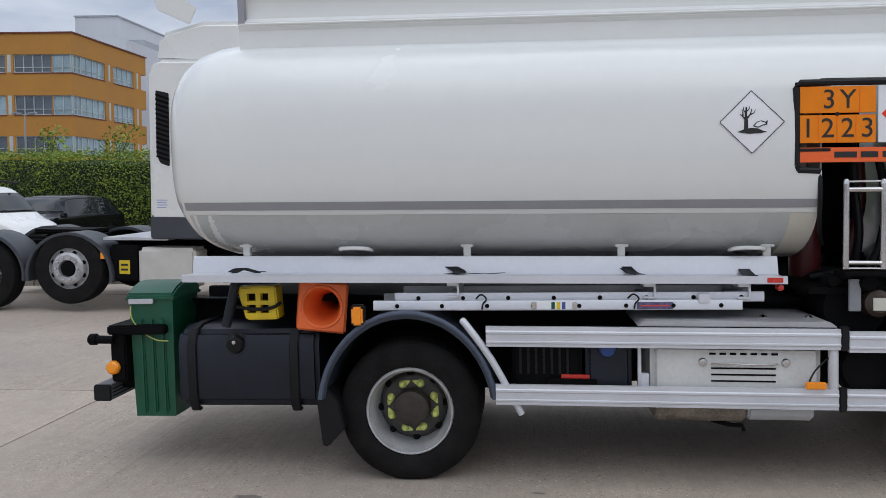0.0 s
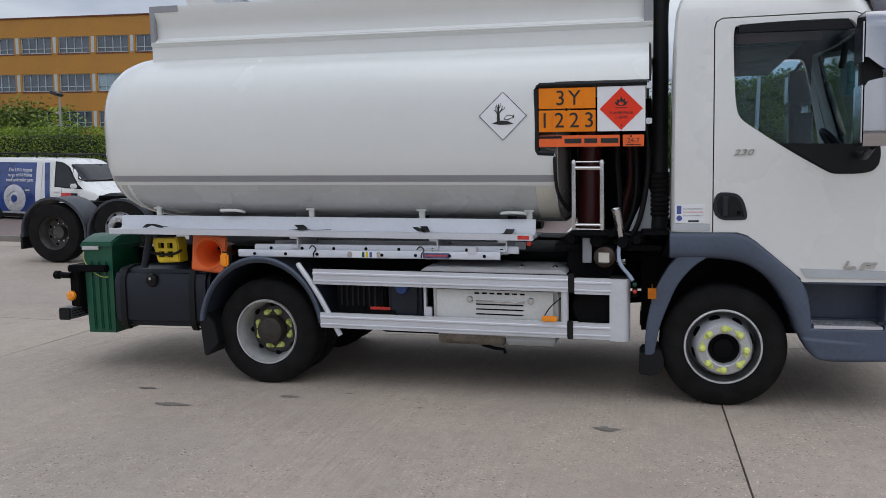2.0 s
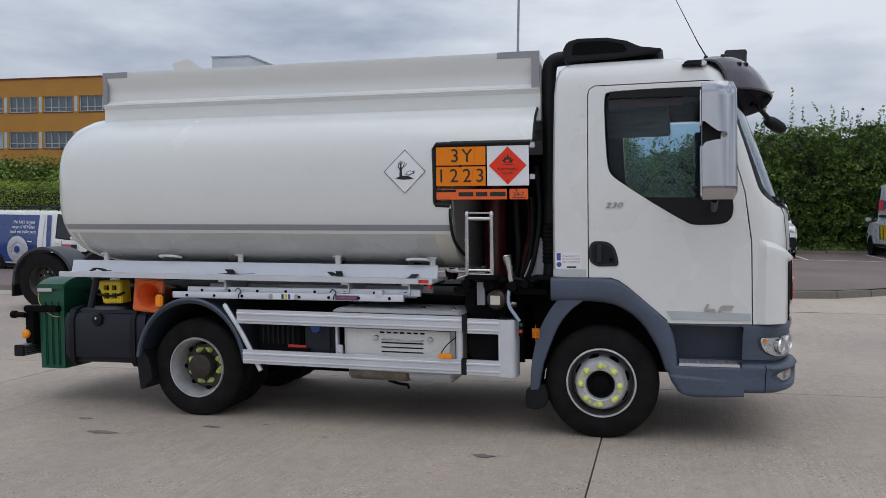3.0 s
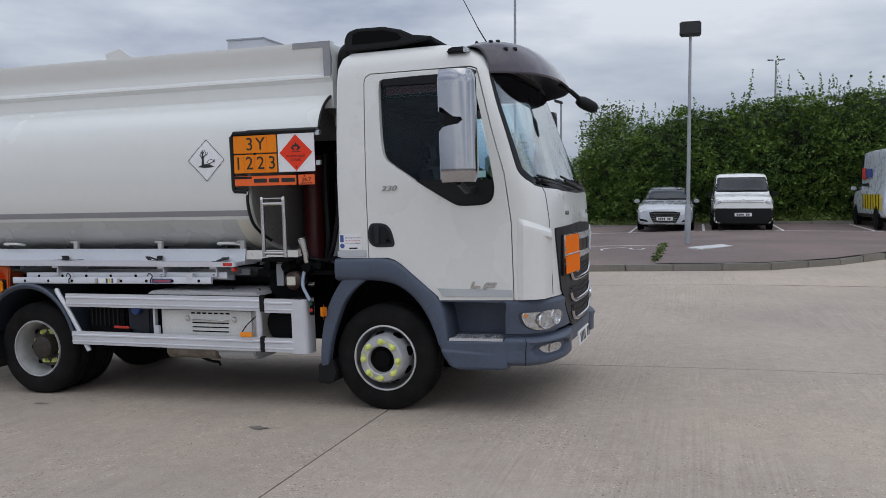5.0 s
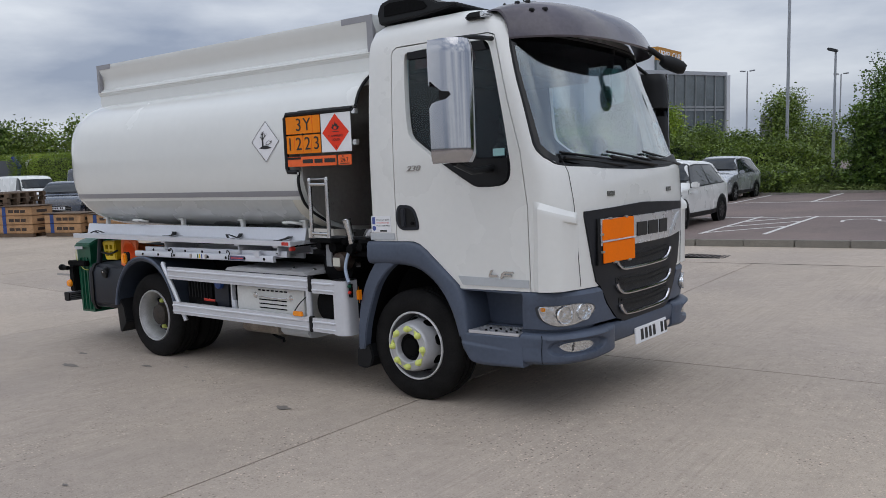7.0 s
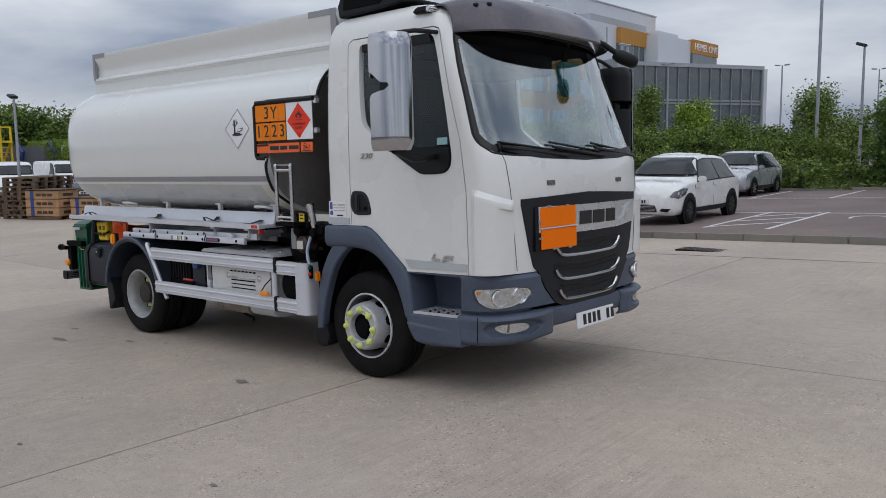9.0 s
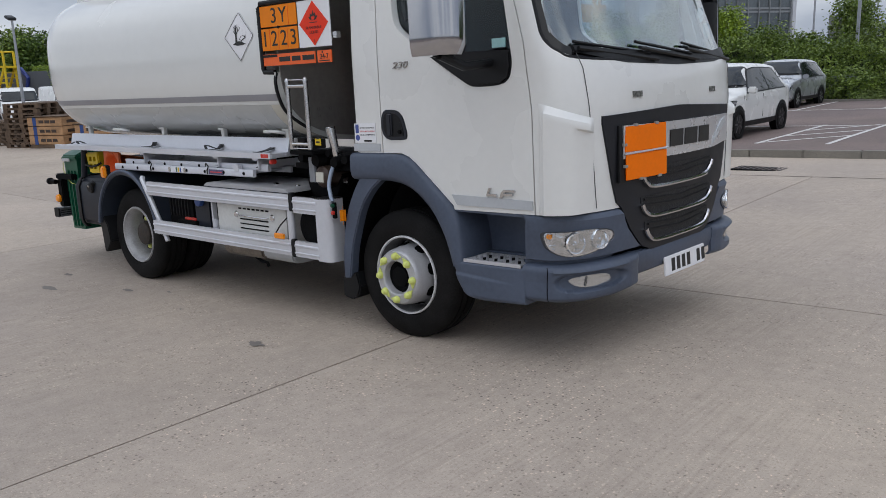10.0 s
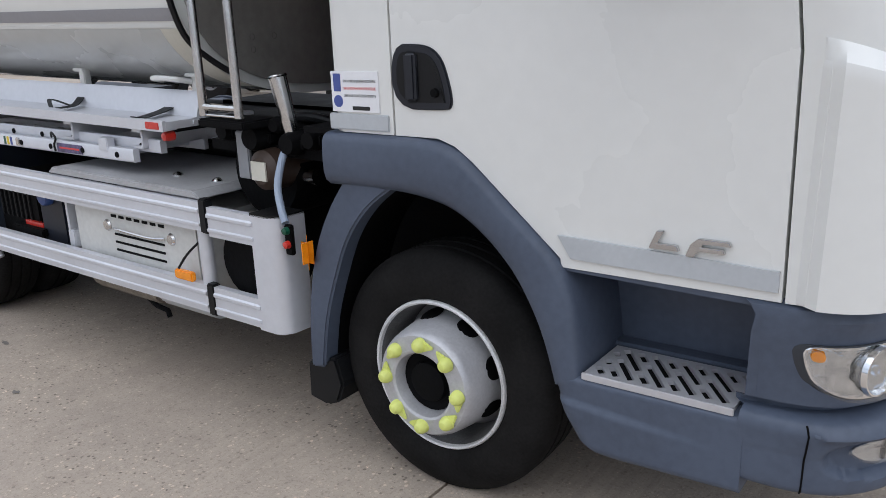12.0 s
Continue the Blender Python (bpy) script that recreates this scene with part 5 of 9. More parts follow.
part("engine_block", box(2.5, 3.6, -0.4, 0.4, 0.55, 1.15, 0.05), DARK, truck)
part("leaf_spring", join(*[box(-0.79 - 0.6 + 0.08 * k, -0.79 + 0.6 - 0.08 * k, -0.46, -0.38, 0.56 - 0.018 * k, 0.575 - 0.018 * k) for k in range(5)]), DARK, truck)
part("air_tank", lathe([(0, -0.4), (0.11, -0.36), (0.13, -0.3), (0.13, 0.3), (0.11, 0.36), (0, 0.4)], (-0.05, -0.35, 0.55), "x", 20), DARK, truck)
part("under_floor", raked(box(-1.9, 2.25, -0.6, 0.6, 0.99, 1.03)), DARK, truck)
# unseen boxes added on the far side to block light beneath the truck
part("far_locker", raked(box(-0.15, 1.95, 0.48, 1.06, 0.36, 1.05, 0.02)), DARK, truck, "unseen dark box that blocks light from the far side")
part("far_tank", raked(box(-2.3, -1.3, 0.45, 1.03, 0.45, 1.05, 0.03)), NAVY, truck, "unseen dark box that blocks light behind the far rear wheel")

# -- tank --
TZ, TA, TB, TN = 1.948, 1.045, 0.706, 3.1


def tank_ring(x, k=1.0, n=72):
    out = []
    for i in range(n):
        a = 2 * math.pi * i / n
        c, s = math.cos(a), math.sin(a)
        out.append((x, TA * k * math.copysign(abs(c) ** (2 / TN), c) if k > 0 else 0, TZ + (TB - TA * (1 - k) if k > 0.5 else TB * k) * math.copysign(abs(s) ** (2 / TN), s)))
    return out


rings = []
for x, k in [(-2.29, 0.45), (-2.284, 0.62), (-2.262, 0.74), (-2.222, 0.835), (-2.155, 0.905), (-2.075, 0.95), (-1.97, 0.98), (-1.83, 0.996), (-1.68, 1.0)] + [(-1.68 + 3.2 * j / 10, 1.0) for j in range(1, 11)]:
    rings.append(tank_ring(x, k))
tank_bm = carve(loft(rings), box(1.384, 1.7, -1.2, -0.8, 1.772, 2.252))
tank = part("tank", raked(tank_bm), TANKW, truck, "glossy white painted tank barrel", smooth=30)
# forward shroud over the pump bay, above the panel
arcpts = [(y, z) for _, y, z in tank_ring(0, 1.0, 144)]
top = sorted([(math.atan2(z - TZ, y), y, z) for y, z in arcpts if z > 2.255])
shroud_rows = []
for x in (1.515, 1.7, 1.9, 2.10, 2.16):
    ring = [(x - (0.05 if x > 2.1 else 0) * 0, y, z) for _, y, z in top]
    ring += [(x, y * 0.972, TZ + (z - TZ) * 0.965) for _, y, z in reversed(top)]
    shroud_rows.append(ring)
part("tank_shroud", raked(loft(shroud_rows, strip=True)), TANKW, truck, "white shroud over the pump bay", smooth=30)
part("shroud_edge", raked(tube([(2.162, y * 0.986, TZ + (z - TZ) * 0.983) for _, y, z in top], 0.014, 6)), BLACK, truck, "black rubber edge trim")
part("bulkhead", raked(prism([(y * 0.96, TZ + (z - TZ) * 0.95) for y, z in arcpts[::2]], "x", 1.524, 1.532)), DSTEEL, truck, "dull stainless steel bulkhead sheet")
# near-black sheets stand in for the shade within the pump bay
part("bay_side_sheet", raked(box(1.54, 2.14, 0.05, 0.06, 1.25, 2.25)), DARK, truck, "near-black sheet for the shade at the back of the pump bay")
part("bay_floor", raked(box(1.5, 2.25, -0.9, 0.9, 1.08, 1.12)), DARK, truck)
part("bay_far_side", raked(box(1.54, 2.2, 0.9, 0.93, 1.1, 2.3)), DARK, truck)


END_K = between([(-2.222, 0.835), (-2.155, 0.905), (-2.075, 0.95), (-1.97, 0.98), (-1.83, 0.996), (-1.68, 1.0), (3, 1.0)])


def section_strip(z0, z1, x0, x1, off, thick, rows=4):
    """A band that lies on the tank's flank between two heights."""
    def pt(x, v):
        z = z0 + v * (z1 - z0)
        f = END_K(x)
        k = abs(z - TZ) / (TB - TA * (1 - f))
        y = TA * f * max(0, 1 - k ** TN) ** (1 / TN)
        return (x, -(y + off), z)
    return sheet(pt, [x0 + (x1 - x0) * (j / 24) ** 1.6 for j in range(25)], [v / rows for v in range(rows + 1)], (0, thick, 0))


part("grey_band", raked(section_strip(1.572, 1.620, -2.20, 1.506, 0.003, 0.006)), GREYTAPE, tank, "grey reflective band along the tank")
part("seam_band", raked(section_strip(1.545, 1.556, -2.20, 1.506, 0.004, 0.008)), TANKW, tank)
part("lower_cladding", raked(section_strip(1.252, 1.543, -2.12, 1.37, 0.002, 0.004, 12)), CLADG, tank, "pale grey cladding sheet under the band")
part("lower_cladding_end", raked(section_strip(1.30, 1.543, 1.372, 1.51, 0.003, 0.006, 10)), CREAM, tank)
edge = [(1.512, -1.02, 1.77), (1.514, -1.035, 1.70), (1.518, -1.02, 1.60), (1.53, -0.98, 1.50), (1.56, -0.90, 1.42), (1.60, -0.82, 1.36)]
part("edge_trim", raked(tube(arc(edge, 4), 0.013, 6)), BLACK, tank, "black rubber edge trim")

# the coaming on top
HOOD = [(-0.752, 2.45), (-0.752, 2.665), (-0.772, 2.685), (-0.772, 2.715), (-0.738, 2.74), (-0.730, 2.80), (-0.738, 2.865), (-0.774, 2.935), (-0.774, 2.992), (-0.70, 2.992), (-0.70, 2.62), (-0.70, 2.45)]
for s in (-1, 1):
    part("coaming_side", raked(prism([(-s * y, z) for y, z in HOOD], "x", -1.81, 2.19)), TANKW, truck, "white raised coaming along the tank top")
    part("coaming_gutter", raked(tube([(-1.80, -s * 0.774, 2.70), (2.18, -s * 0.774, 2.70)], 0.008, 8)), TANKW, truck)
for x0, x1 in ((-1.81, -1.78), (2.16, 2.19)):
    part("coaming_end", raked(box(x0, x1, -0.70, 0.70, 2.45, 2.975)), TANKW, truck, "white coaming end plate")
part("coaming_floor", raked(box(-1.78, 2.16, -0.7, 0.7, 2.66, 2.69)), TANKW, truck)
for x0, x1, xa, xb in ((-1.805, -1.55, -1.805, -1.765), (1.85, 2.187, 2.125, 2.187)):
    part("corner_guard", raked(join(box(x0, x1, -0.780, -0.771, 2.945, 2.994), box(xa, xb, -0.780, -0.745, 2.70, 2.945))), GREYTAPE, truck, "grey tape on the coaming corner")
for x in (-1.45, -1.15):
    part("vent_pin", raked(tube([(x, -0.1, 2.68), (x, -0.1, 3.02)], 0.012, 6)), STEEL, truck)

# legs, brackets and the side tray
for x in (-1.80, -0.44, 0.47, 1.30):
    part("tank_leg", raked(join(box(x - 0.022, x + 0.022, -0.80, -0.765, 1.18, 1.40, 0.004), box(x - 0.04, x + 0.04, -0.82, -0.75, 1.345, 1.360, 0.005))), TANKW, truck, "white painted tank support leg")
for x in (-1.12, 1.18):
    part("lifting_bracket", raked(tube(arc([(x - 0.09, -0.80, 1.325), (x - 0.075, -0.86, 1.338), (x - 0.02, -0.872, 1.342), (x + 0.03, -0.872, 1.342), (x + 0.085, -0.86, 1.338), (x + 0.10, -0.80, 1.325)], 4), 0.012, 8)), TANKW, truck, "pale bent bar bracket under the tank")
TRAY = [(-1.015, 1.148), (-1.015, 1.190), (-1.000, 1.193), (-0.996, 1.178), (-0.95, 1.178), (-0.845, 1.188), (-0.823, 1.280), (-0.815, 1.291), (-0.807, 1.281), (-0.831, 1.176), (-0.95, 1.166), (-1.0, 1.150)]
tray = part("side_tray", raked(prism(TRAY, "x", -2.13, 1.35)), ALUW, truck, "pale anodised aluminium side tray")
part("tray_end_bar", raked(box(1.325, 1.352, -1.005, -0.65, 1.15, 1.185, 0.004)), ALUW, tray)
part("tray_end_bar", raked(box(-2.13, -2.105, -1.005, -0.8, 1.15, 1.185, 0.004)), ALUW, tray)
part("tray_floor", raked(box(-1.95, 1.36, -0.87, -0.55, 1.165, 1.18)), ALUW, truck, "aluminium tray floor")
part("tray_underside", raked(box(-1.9, 1.35, -0.95, -0.6, 1.14, 1.165)), DARK, truck)
for x in (-0.46, 0.66, 1.18):
    part("tray_bracket", raked(join(box(x - 0.09, x - 0.02, -0.985, -0.6, 1.128, 1.148, 0.002), box(x - 0.032, x - 0.02, -0.985, -0.6, 1.06, 1.148, 0.002), box(x - 0.09, x - 0.02, -0.985, -0.6, 1.06, 1.072, 0.002))), ALUW, truck, "aluminium channel bracket")
part("tray_reflector", raked(box(1.24, 1.325, -1.019, -1.012, 1.156, 1.184, 0.002)), REDLENS, truck, "red reflector")
part("marker_lamp", raked(join(lathe([(0.0, -0.03), (0.016, -0.025), (0.02, -0.01), (0.02, 0.02)], (1.32, -0.97, 1.125), "y", 16))), REDLENS, truck, "small red and white marker lamp")

# side guards
GUARD = [(0.0, 0.0), (0.0, 0.018), (-0.007, 0.022), (-0.007, 0.03), (0.0, 0.034), (0.0, 0.07), (-0.007, 0.076), (-0.007, 0.086), (0.0, 0.092), (0.0, 0.114), (0.03, 0.114), (0.03, 0.0)]


def guard(x0, x1, z0, nm="side_guard"):
    return part(nm, raked(prism([(-1.085 + y, z0 + z) for y, z in GUARD], "x", x0, x1)), ALUW, truck, "fluted aluminium side guard rail")


guard(-0.325, 1.607, 0.795)
guard(-0.275, 1.598, 0.462)
guard(1.652, 1.905, 0.782)
guard(1.642, 1.905, 0.462)
endp = [(1.895, -1.087), (1.98, -1.087), (2.01, -1.075), (2.03, -1.04), (2.035, -0.95), (2.02, -0.95), (2.015, -1.03), (1.975, -1.06), (1.895, -1.06)]
part("guard_end", raked(prism(endp, "z", 0.455, 0.90)), ALUW, truck, "rounded aluminium guard end panel", smooth=50)
part("guard_end_cap", raked(prism([(x, y) for x, y in endp[:5]] + [(1.895, -0.95)], "z", 0.895, 0.905)), BLACK, truck)
for x, za, zb in ((1.607, 0.79, 0.925), (1.600, 0.455, 0.585)):
    part("guard_joint", raked(box(x, x + 0.043, -1.09, -1.05, za, zb, 0.006)), BLACK, truck, "black rubber guard joint")
part("guard_post", raked(tube([(1.58, -1.05, 0.46), (1.58, -1.05, 0.90)], 0.028, 12)), ALUW, truck)
part("guard_post", raked(tube([(1.92, -1.04, 0.6), (1.92, -1.04, 0.80)], 0.02, 8)), ALUW, truck)
part("guard_strut", raked(tube(arc([(-0.455, -1.03, 0.925), (-0.44, -1.05, 0.915), (-0.30, -1.06, 0.72), (-0.13, -1.05, 0.40)], 5), 0.021, 12)), ALUW, truck, "bent aluminium guard strut")

# rear mudguard
gp_o = [(math.cos(a) * 0.575, math.sin(a) * 0.585) for a in [math.radians(8 + 164 * k / 20) for k in range(21)]]
gp_i = [(math.cos(a) * 0.545, math.sin(a) * 0.55) for a in [math.radians(172 - 164 * k / 20) for k in range(21)]]
for s in (-1, 1):
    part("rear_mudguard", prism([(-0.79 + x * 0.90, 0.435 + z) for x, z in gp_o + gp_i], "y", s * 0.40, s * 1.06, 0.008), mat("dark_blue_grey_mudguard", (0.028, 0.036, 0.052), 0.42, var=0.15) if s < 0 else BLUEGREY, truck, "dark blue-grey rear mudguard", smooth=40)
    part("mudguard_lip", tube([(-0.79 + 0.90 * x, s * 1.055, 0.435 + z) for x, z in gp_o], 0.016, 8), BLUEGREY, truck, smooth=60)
    part("mud_flap", prism([(-1.335, 0.55), (-1.285, 0.60), (-1.20, 0.50), (-1.165, 0.34), (-1.265, 0.23), (-1.30, 0.23)], "y", s * 0.45, s * 1.04, 0.008), BLACK, truck, "black rear mud flap")

# under-deck boxes
unit = part("heater_unit", raked(box(0.60, 1.53, -1.03, -0.55, 0.435, 0.815, 0.035, 3)), mat("dusty_white_box_paint", (0.60, 0.60, 0.58), 0.5, var=0.1, scale=3), truck, "dusty white equipment box with vents")
for k in range(3):
    part("vent_slot", raked(box(0.93, 1.28, -1.034, -1.025, 0.60 + k * 0.036, 0.609 + k * 0.036)), DARK, unit)
for k in range(7):
    part("vent_slot", raked(box(0.92 + k * 0.056, 0.955 + k * 0.056, -1.034, -1.025, 0.752, 0.764)), DARK, unit)
for x in (0.885, 1.335):
    part("box_latch", raked(lathe([(0.0, -0.014), (0.02, -0.012), (0.026, -0.004), (0.026, 0.01)], (x, -1.03, 0.71), "y", 16)), STEEL, unit)
part("box_handle", raked(tube(arc([(0.93, -1.035, 0.70), (1.0, -1.05, 0.705), (1.2, -1.05, 0.70), (1.29, -1.035, 0.705)], 4), 0.006, 6)), STEEL, unit)
SUMPB = mat("stained_brown_sump", (0.10, 0.08, 0.06), 0.4, metal=0.3, var=0.5, scale=5, col2=(0.32, 0.28, 0.24))
for xa, xb, zz, mm, words in ((0.63, 1.13, 0.352, SUMPB, "stained brown sump under the box"), (1.14, 1.50, 0.362, LIGHTGREY, "pale dusty sump under the box")):
    part("sump", raked(prism([(-1.0, 0.45), (-1.0, zz + 0.05), (-0.985, zz + 0.022), (-0.955, zz + 0.006), (-0.90, zz), (-0.62, zz), (-0.62, 0.45)], "x", xa, xb, 0.012)), mm, unit, words, smooth=60)
part("drain_pipe", raked(tube([(0.95, -0.93, 0.355), (1.05, -0.95, 0.335), (1.12, -0.95, 0.33), (1.13, -0.95, 0.30)], 0.012, 8)), DARK, unit)
# one more unseen box, added to keep the ground underneath dark
part("far_locker", raked(box(-0.55, 1.95, 0.50, 1.04, 0.34, 0.98, 0.02)), DARK, truck, "unseen dark box that blocks light under the tank")
part("deck_plate", raked(prism([(0.52, 0.915), (0.56, 0.945), (1.56, 0.945), (1.60, 0.915)], "y", -1.07, -0.42, 0.006)), mat("grey_deck_plate", (0.42, 0.42, 0.43), 0.5, metal=0.3, var=0.1), truck, "grey metal deck plate")
for x in (1.25, 1.5):
    part("deck_bolt", raked(lathe([(0, 0.018), (0.012, 0.014), (0.022, 0.004), (0.022, 0)], (x, -0.9, 0.945), "z", 12)), STEEL, truck)
part("wired_marker", raked(box(1.42, 1.53, -1.10, -1.075, 0.578, 0.618, 0.006)), AMBER, truck, "amber side marker lamp")
part("marker_cable", raked(tube(arc([(1.44, -1.09, 0.62), (1.48, -1.07, 0.68), (1.56, -1.05, 0.75)], 4), 0.005, 6)), BLACK, truck)
bat = part("battery_box", raked(box(-0.18, 0.22, -0.98, -0.5, 0.50, 0.83, 0.02)), DARK, truck, "dark battery box")
for k in range(7):
    part("box_rib", raked(box(-0.14 + k * 0.045, -0.125 + k * 0.045, -0.99, -0.975, 0.62, 0.80, 0.003)), BLACK, bat)
part("battery_label", raked(box(0.10, 0.26, -1.0, -0.985, 0.60, 0.622)), REDLENS, bat)
part("box_step", raked(box(0.02, 0.3, -1.03, -0.9, 0.565, 0.60, 0.006)), DARK, truck)
adb = part("fluid_tank", raked(box(0.24, 0.50, -1.0, -0.6, 0.47, 0.86, 0.03, 3)), NAVY, truck, "dark plastic fluid tank with blue cap")
part("blue_cap", raked(lathe([(0.0, -0.04), (0.04, -0.038), (0.045, -0.03), (0.045, 0.0)], (0.36, -1.0, 0.775), "y", 20)), BLUECAP, adb, "blue filler cap")
part("gap_post", raked(join(box(0.53, 0.548, -1.02, -0.98, 0.5, 0.86), box(0.54, 0.59, -1.03, -1.0, 0.56, 0.64, 0.004))), ALUW, truck)
# near-black sheet in place of the shade behind the under-deck boxes
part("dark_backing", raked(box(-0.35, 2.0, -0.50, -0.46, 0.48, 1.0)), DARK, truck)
part("filter_drum", raked(lathe([(0.0, -0.10), (0.14, -0.10), (0.155, -0.08), (0.155, 0.10)], (1.78, -0.92, 0.68), "y", 24)), DARK, truck)
part("silencer", raked(lathe([(0, -0.3), (0.12, -0.28), (0.13, -0.25), (0.13, 0.25), (0.12, 0.28), (0, 0.3)], (0.25, -0.3, 0.42), "x", 18)), DARK, truck)
part("air_pipe", raked(tube([(1.60, -0.80, 0.985), (1.82, -0.82, 0.99), (2.0, -0.83, 1.0)], 0.03, 12)), STEEL, truck)

# -- hazard panel, marks and pump bay --


def onto_tank(bm, off):
    """Lays a flat drawing (x, depth, z) onto the tank's flank."""
    for v in bm.verts:
        k = min(0.999, abs(v.co.z - TZ) / TB)
        v.co.y = -(TA * (1 - k ** TN) ** (1 / TN) + off - v.co.y)
    return bm


def fine_rhomb(cx, cz, h, n=8):
    bm = bmesh.new()
    g = [[bm.verts.new((cx + h * (u - v) / n, 0, cz + h * (u + v - n) / n)) for v in range(n + 1)] for u in range(n + 1)]
    for u in range(n):
        for v in range(n):
            bm.faces.new((g[u][v], g[u + 1][v], g[u + 1][v + 1], g[u][v + 1]))
    return bm


EX, EZ = 1.150, 2.040
sign = part("environment_sign", raked(onto_tank(fine_rhomb(EX, EZ, 0.179), 0.002)), SIGNW, tank, "white diamond warning sticker with dead tree drawing", smooth=0)
border = [(EX, EZ + 0.171), (EX + 0.171, EZ), (EX, EZ - 0.171), (EX - 0.171, EZ)]
for (a, b), (c, d) in zip(border, border[1:] + border[:1]):
    nx, nz = (d - b) / math.hypot(c - a, d - b) * 0.0022, -(c - a) / math.hypot(c - a, d - b) * 0.0022
    pts = [(a + (c - a) * k / 6, b + (d - b) * k / 6) for k in range(7)]
    bm = bmesh.new()
    rows = [[bm.verts.new((x + s * nx, 0, z + s * nz)) for s in (-1, 1)] for x, z in pts]
    for r0, r1 in zip(rows, rows[1:]):
        bm.faces.new((r0[0], r0[1], r1[1], r1[0]))
    part("sign_border", raked(onto_tank(bm, 0.004)), INK, sign, smooth=0)


def flat_shape(pts, x, z, k, off, parent, material, nm, where=onto_tank):
    bm = bmesh.new()
    bm.faces.new([bm.verts.new((x + k * a, 0, z + k * b)) for a, b in pts])
    bmesh.ops.triangulate(bm, faces=bm.faces)
    return part(nm, raked(where(bm, off)), material, parent, smooth=0)


def stroke(pts, w):
    """A tapering stroke along points as a polygon."""
    left, right = [], []
    for i, (x, z) in enumerate(pts):
        a, b = pts[max(i - 1, 0)], pts[min(i + 1, len(pts) - 1)]
        d = math.hypot(b[0] - a[0], b[1] - a[1])
        h = w * (1 - 0.7 * i / (len(pts) - 1)) / 2
        left.append((x - (b[1] - a[1]) / d * h, z + (b[0] - a[0]) / d * h))
        right.append((x + (b[1] - a[1]) / d * h, z - (b[0] - a[0]) / d * h))
    return left + right[::-1]


for pts, w in ((((-0.2, -0.28), (-0.19, 0.0), (-0.2, 0.25), (-0.18, 0.52)), 0.15), (((-0.2, 0.05), (-0.32, 0.22), (-0.4, 0.26)), 0.06), (((-0.3, 0.18), (-0.3, 0.36), (-0.34, 0.44)), 0.05), (((-0.19, 0.1), (-0.05, 0.26), (0.0, 0.45)), 0.07), (((-0.08, 0.24), (0.06, 0.3), (0.12, 0.42)), 0.05), (((-0.19, 0.28), (-0.28, 0.42), (-0.27, 0.52)), 0.05), (((-0.17, 0.36), (-0.08, 0.46), (-0.09, 0.56)), 0.04)):
    flat_shape(stroke(pts, w), EX, EZ, 0.16, 0.0045, sign, INK, "tree_drawing")
flat_shape([(-0.5, -0.34), (-0.3, -0.26), (-0.05, -0.2), (0.2, -0.22), (0.36, -0.3), (0.5, -0.33), (0.3, -0.38), (-0.1, -0.4)], EX, EZ, 0.16, 0.0045, sign, INK, "ground_drawing")
flat_shape([(0.02, -0.14), (0.15, 0.0), (0.3, 0.05), (0.45, 0.0), (0.52, 0.06), (0.5, -0.1), (0.38, -0.12), (0.2, -0.2)], EX, EZ, 0.16, 0.0046, sign, INK, "dark_shape")
flat_shape([(0.08, -0.13), (0.17, -0.02), (0.29, 0.02), (0.42, -0.03), (0.46, -0.06), (0.36, -0.09), (0.2, -0.16)], EX, EZ, 0.16, 0.0052, sign, SIGNW, "pale_shape")

PY = -1.03
panel_bm = carve(box(1.372, 2.15, PY + 0.0, PY + 0.05, 1.768, 2.256, 0.03, 3), box(1.372, 2.15, PY - 0.1, PY - 0.2, 1.7, 2.3))
panel = part("hazard_panel", raked(panel_bm), BLACK, truck, "black framed hazard information panel")
part("panel_frame", raked(tube([(1.388, PY, 1.80), (1.388, PY, 2.22), (1.41, PY, 2.248), (2.146, PY, 2.248)], 0.019, 8)), BLACK, panel)
part("panel_frame", raked(tube([(1.388, PY, 1.80), (1.40, PY, 1.775), (1.512, PY, 1.77)], 0.019, 8)), BLACK, panel)
up_cell = part("orange_cell", raked(box(1.405, 1.80, PY - 0.008, PY, 2.083, 2.226, 0.002)), ORANGE2, panel, "orange cell with black figures")
lo_cell = part("orange_cell", raked(box(1.405, 1.80, PY - 0.008, PY, 1.922, 2.072, 0.002)), ORANGE2, panel, "orange cell with black figures")
for k in range(3):
    part("flip_digit_edge", raked(box(1.50 + 0.098 * k, 1.5015 + 0.098 * k, PY - 0.0105, PY - 0.006, 1.925, 2.07)), REDTEL, lo_cell)
part("flip_digit_edge", raked(box(1.715, 1.717, PY - 0.0105, PY - 0.006, 2.086, 2.222)), REDTEL, up_cell)
part("panel_stud", raked(lathe([(0, -0.014), (0.01, -0.012), (0.012, 0)], (1.60, PY, 2.077), "y", 12)), BLACK, panel)
lettering("3", 0.145, RAKE @ side_plane(1.557, PY - 0.0095, 2.152), INK, up_cell, "panel_figure", 0.001)
lettering("Y", 0.145, RAKE @ side_plane(1.655, PY - 0.0095, 2.152), INK, up_cell, "panel_figure", 0.001)
for k, c in enumerate("1223"):
    lettering(c, 0.148, RAKE @ side_plane(1.447 + 0.103 * k, PY - 0.0095, 1.997), INK, lo_cell, "panel_figure", 0.001)
strip = part("telephone_strip", raked(box(1.405, 1.965, PY - 0.008, PY, 1.817, 1.897, 0.002)), REDTEL, panel, "orange strip with plain dark bars")
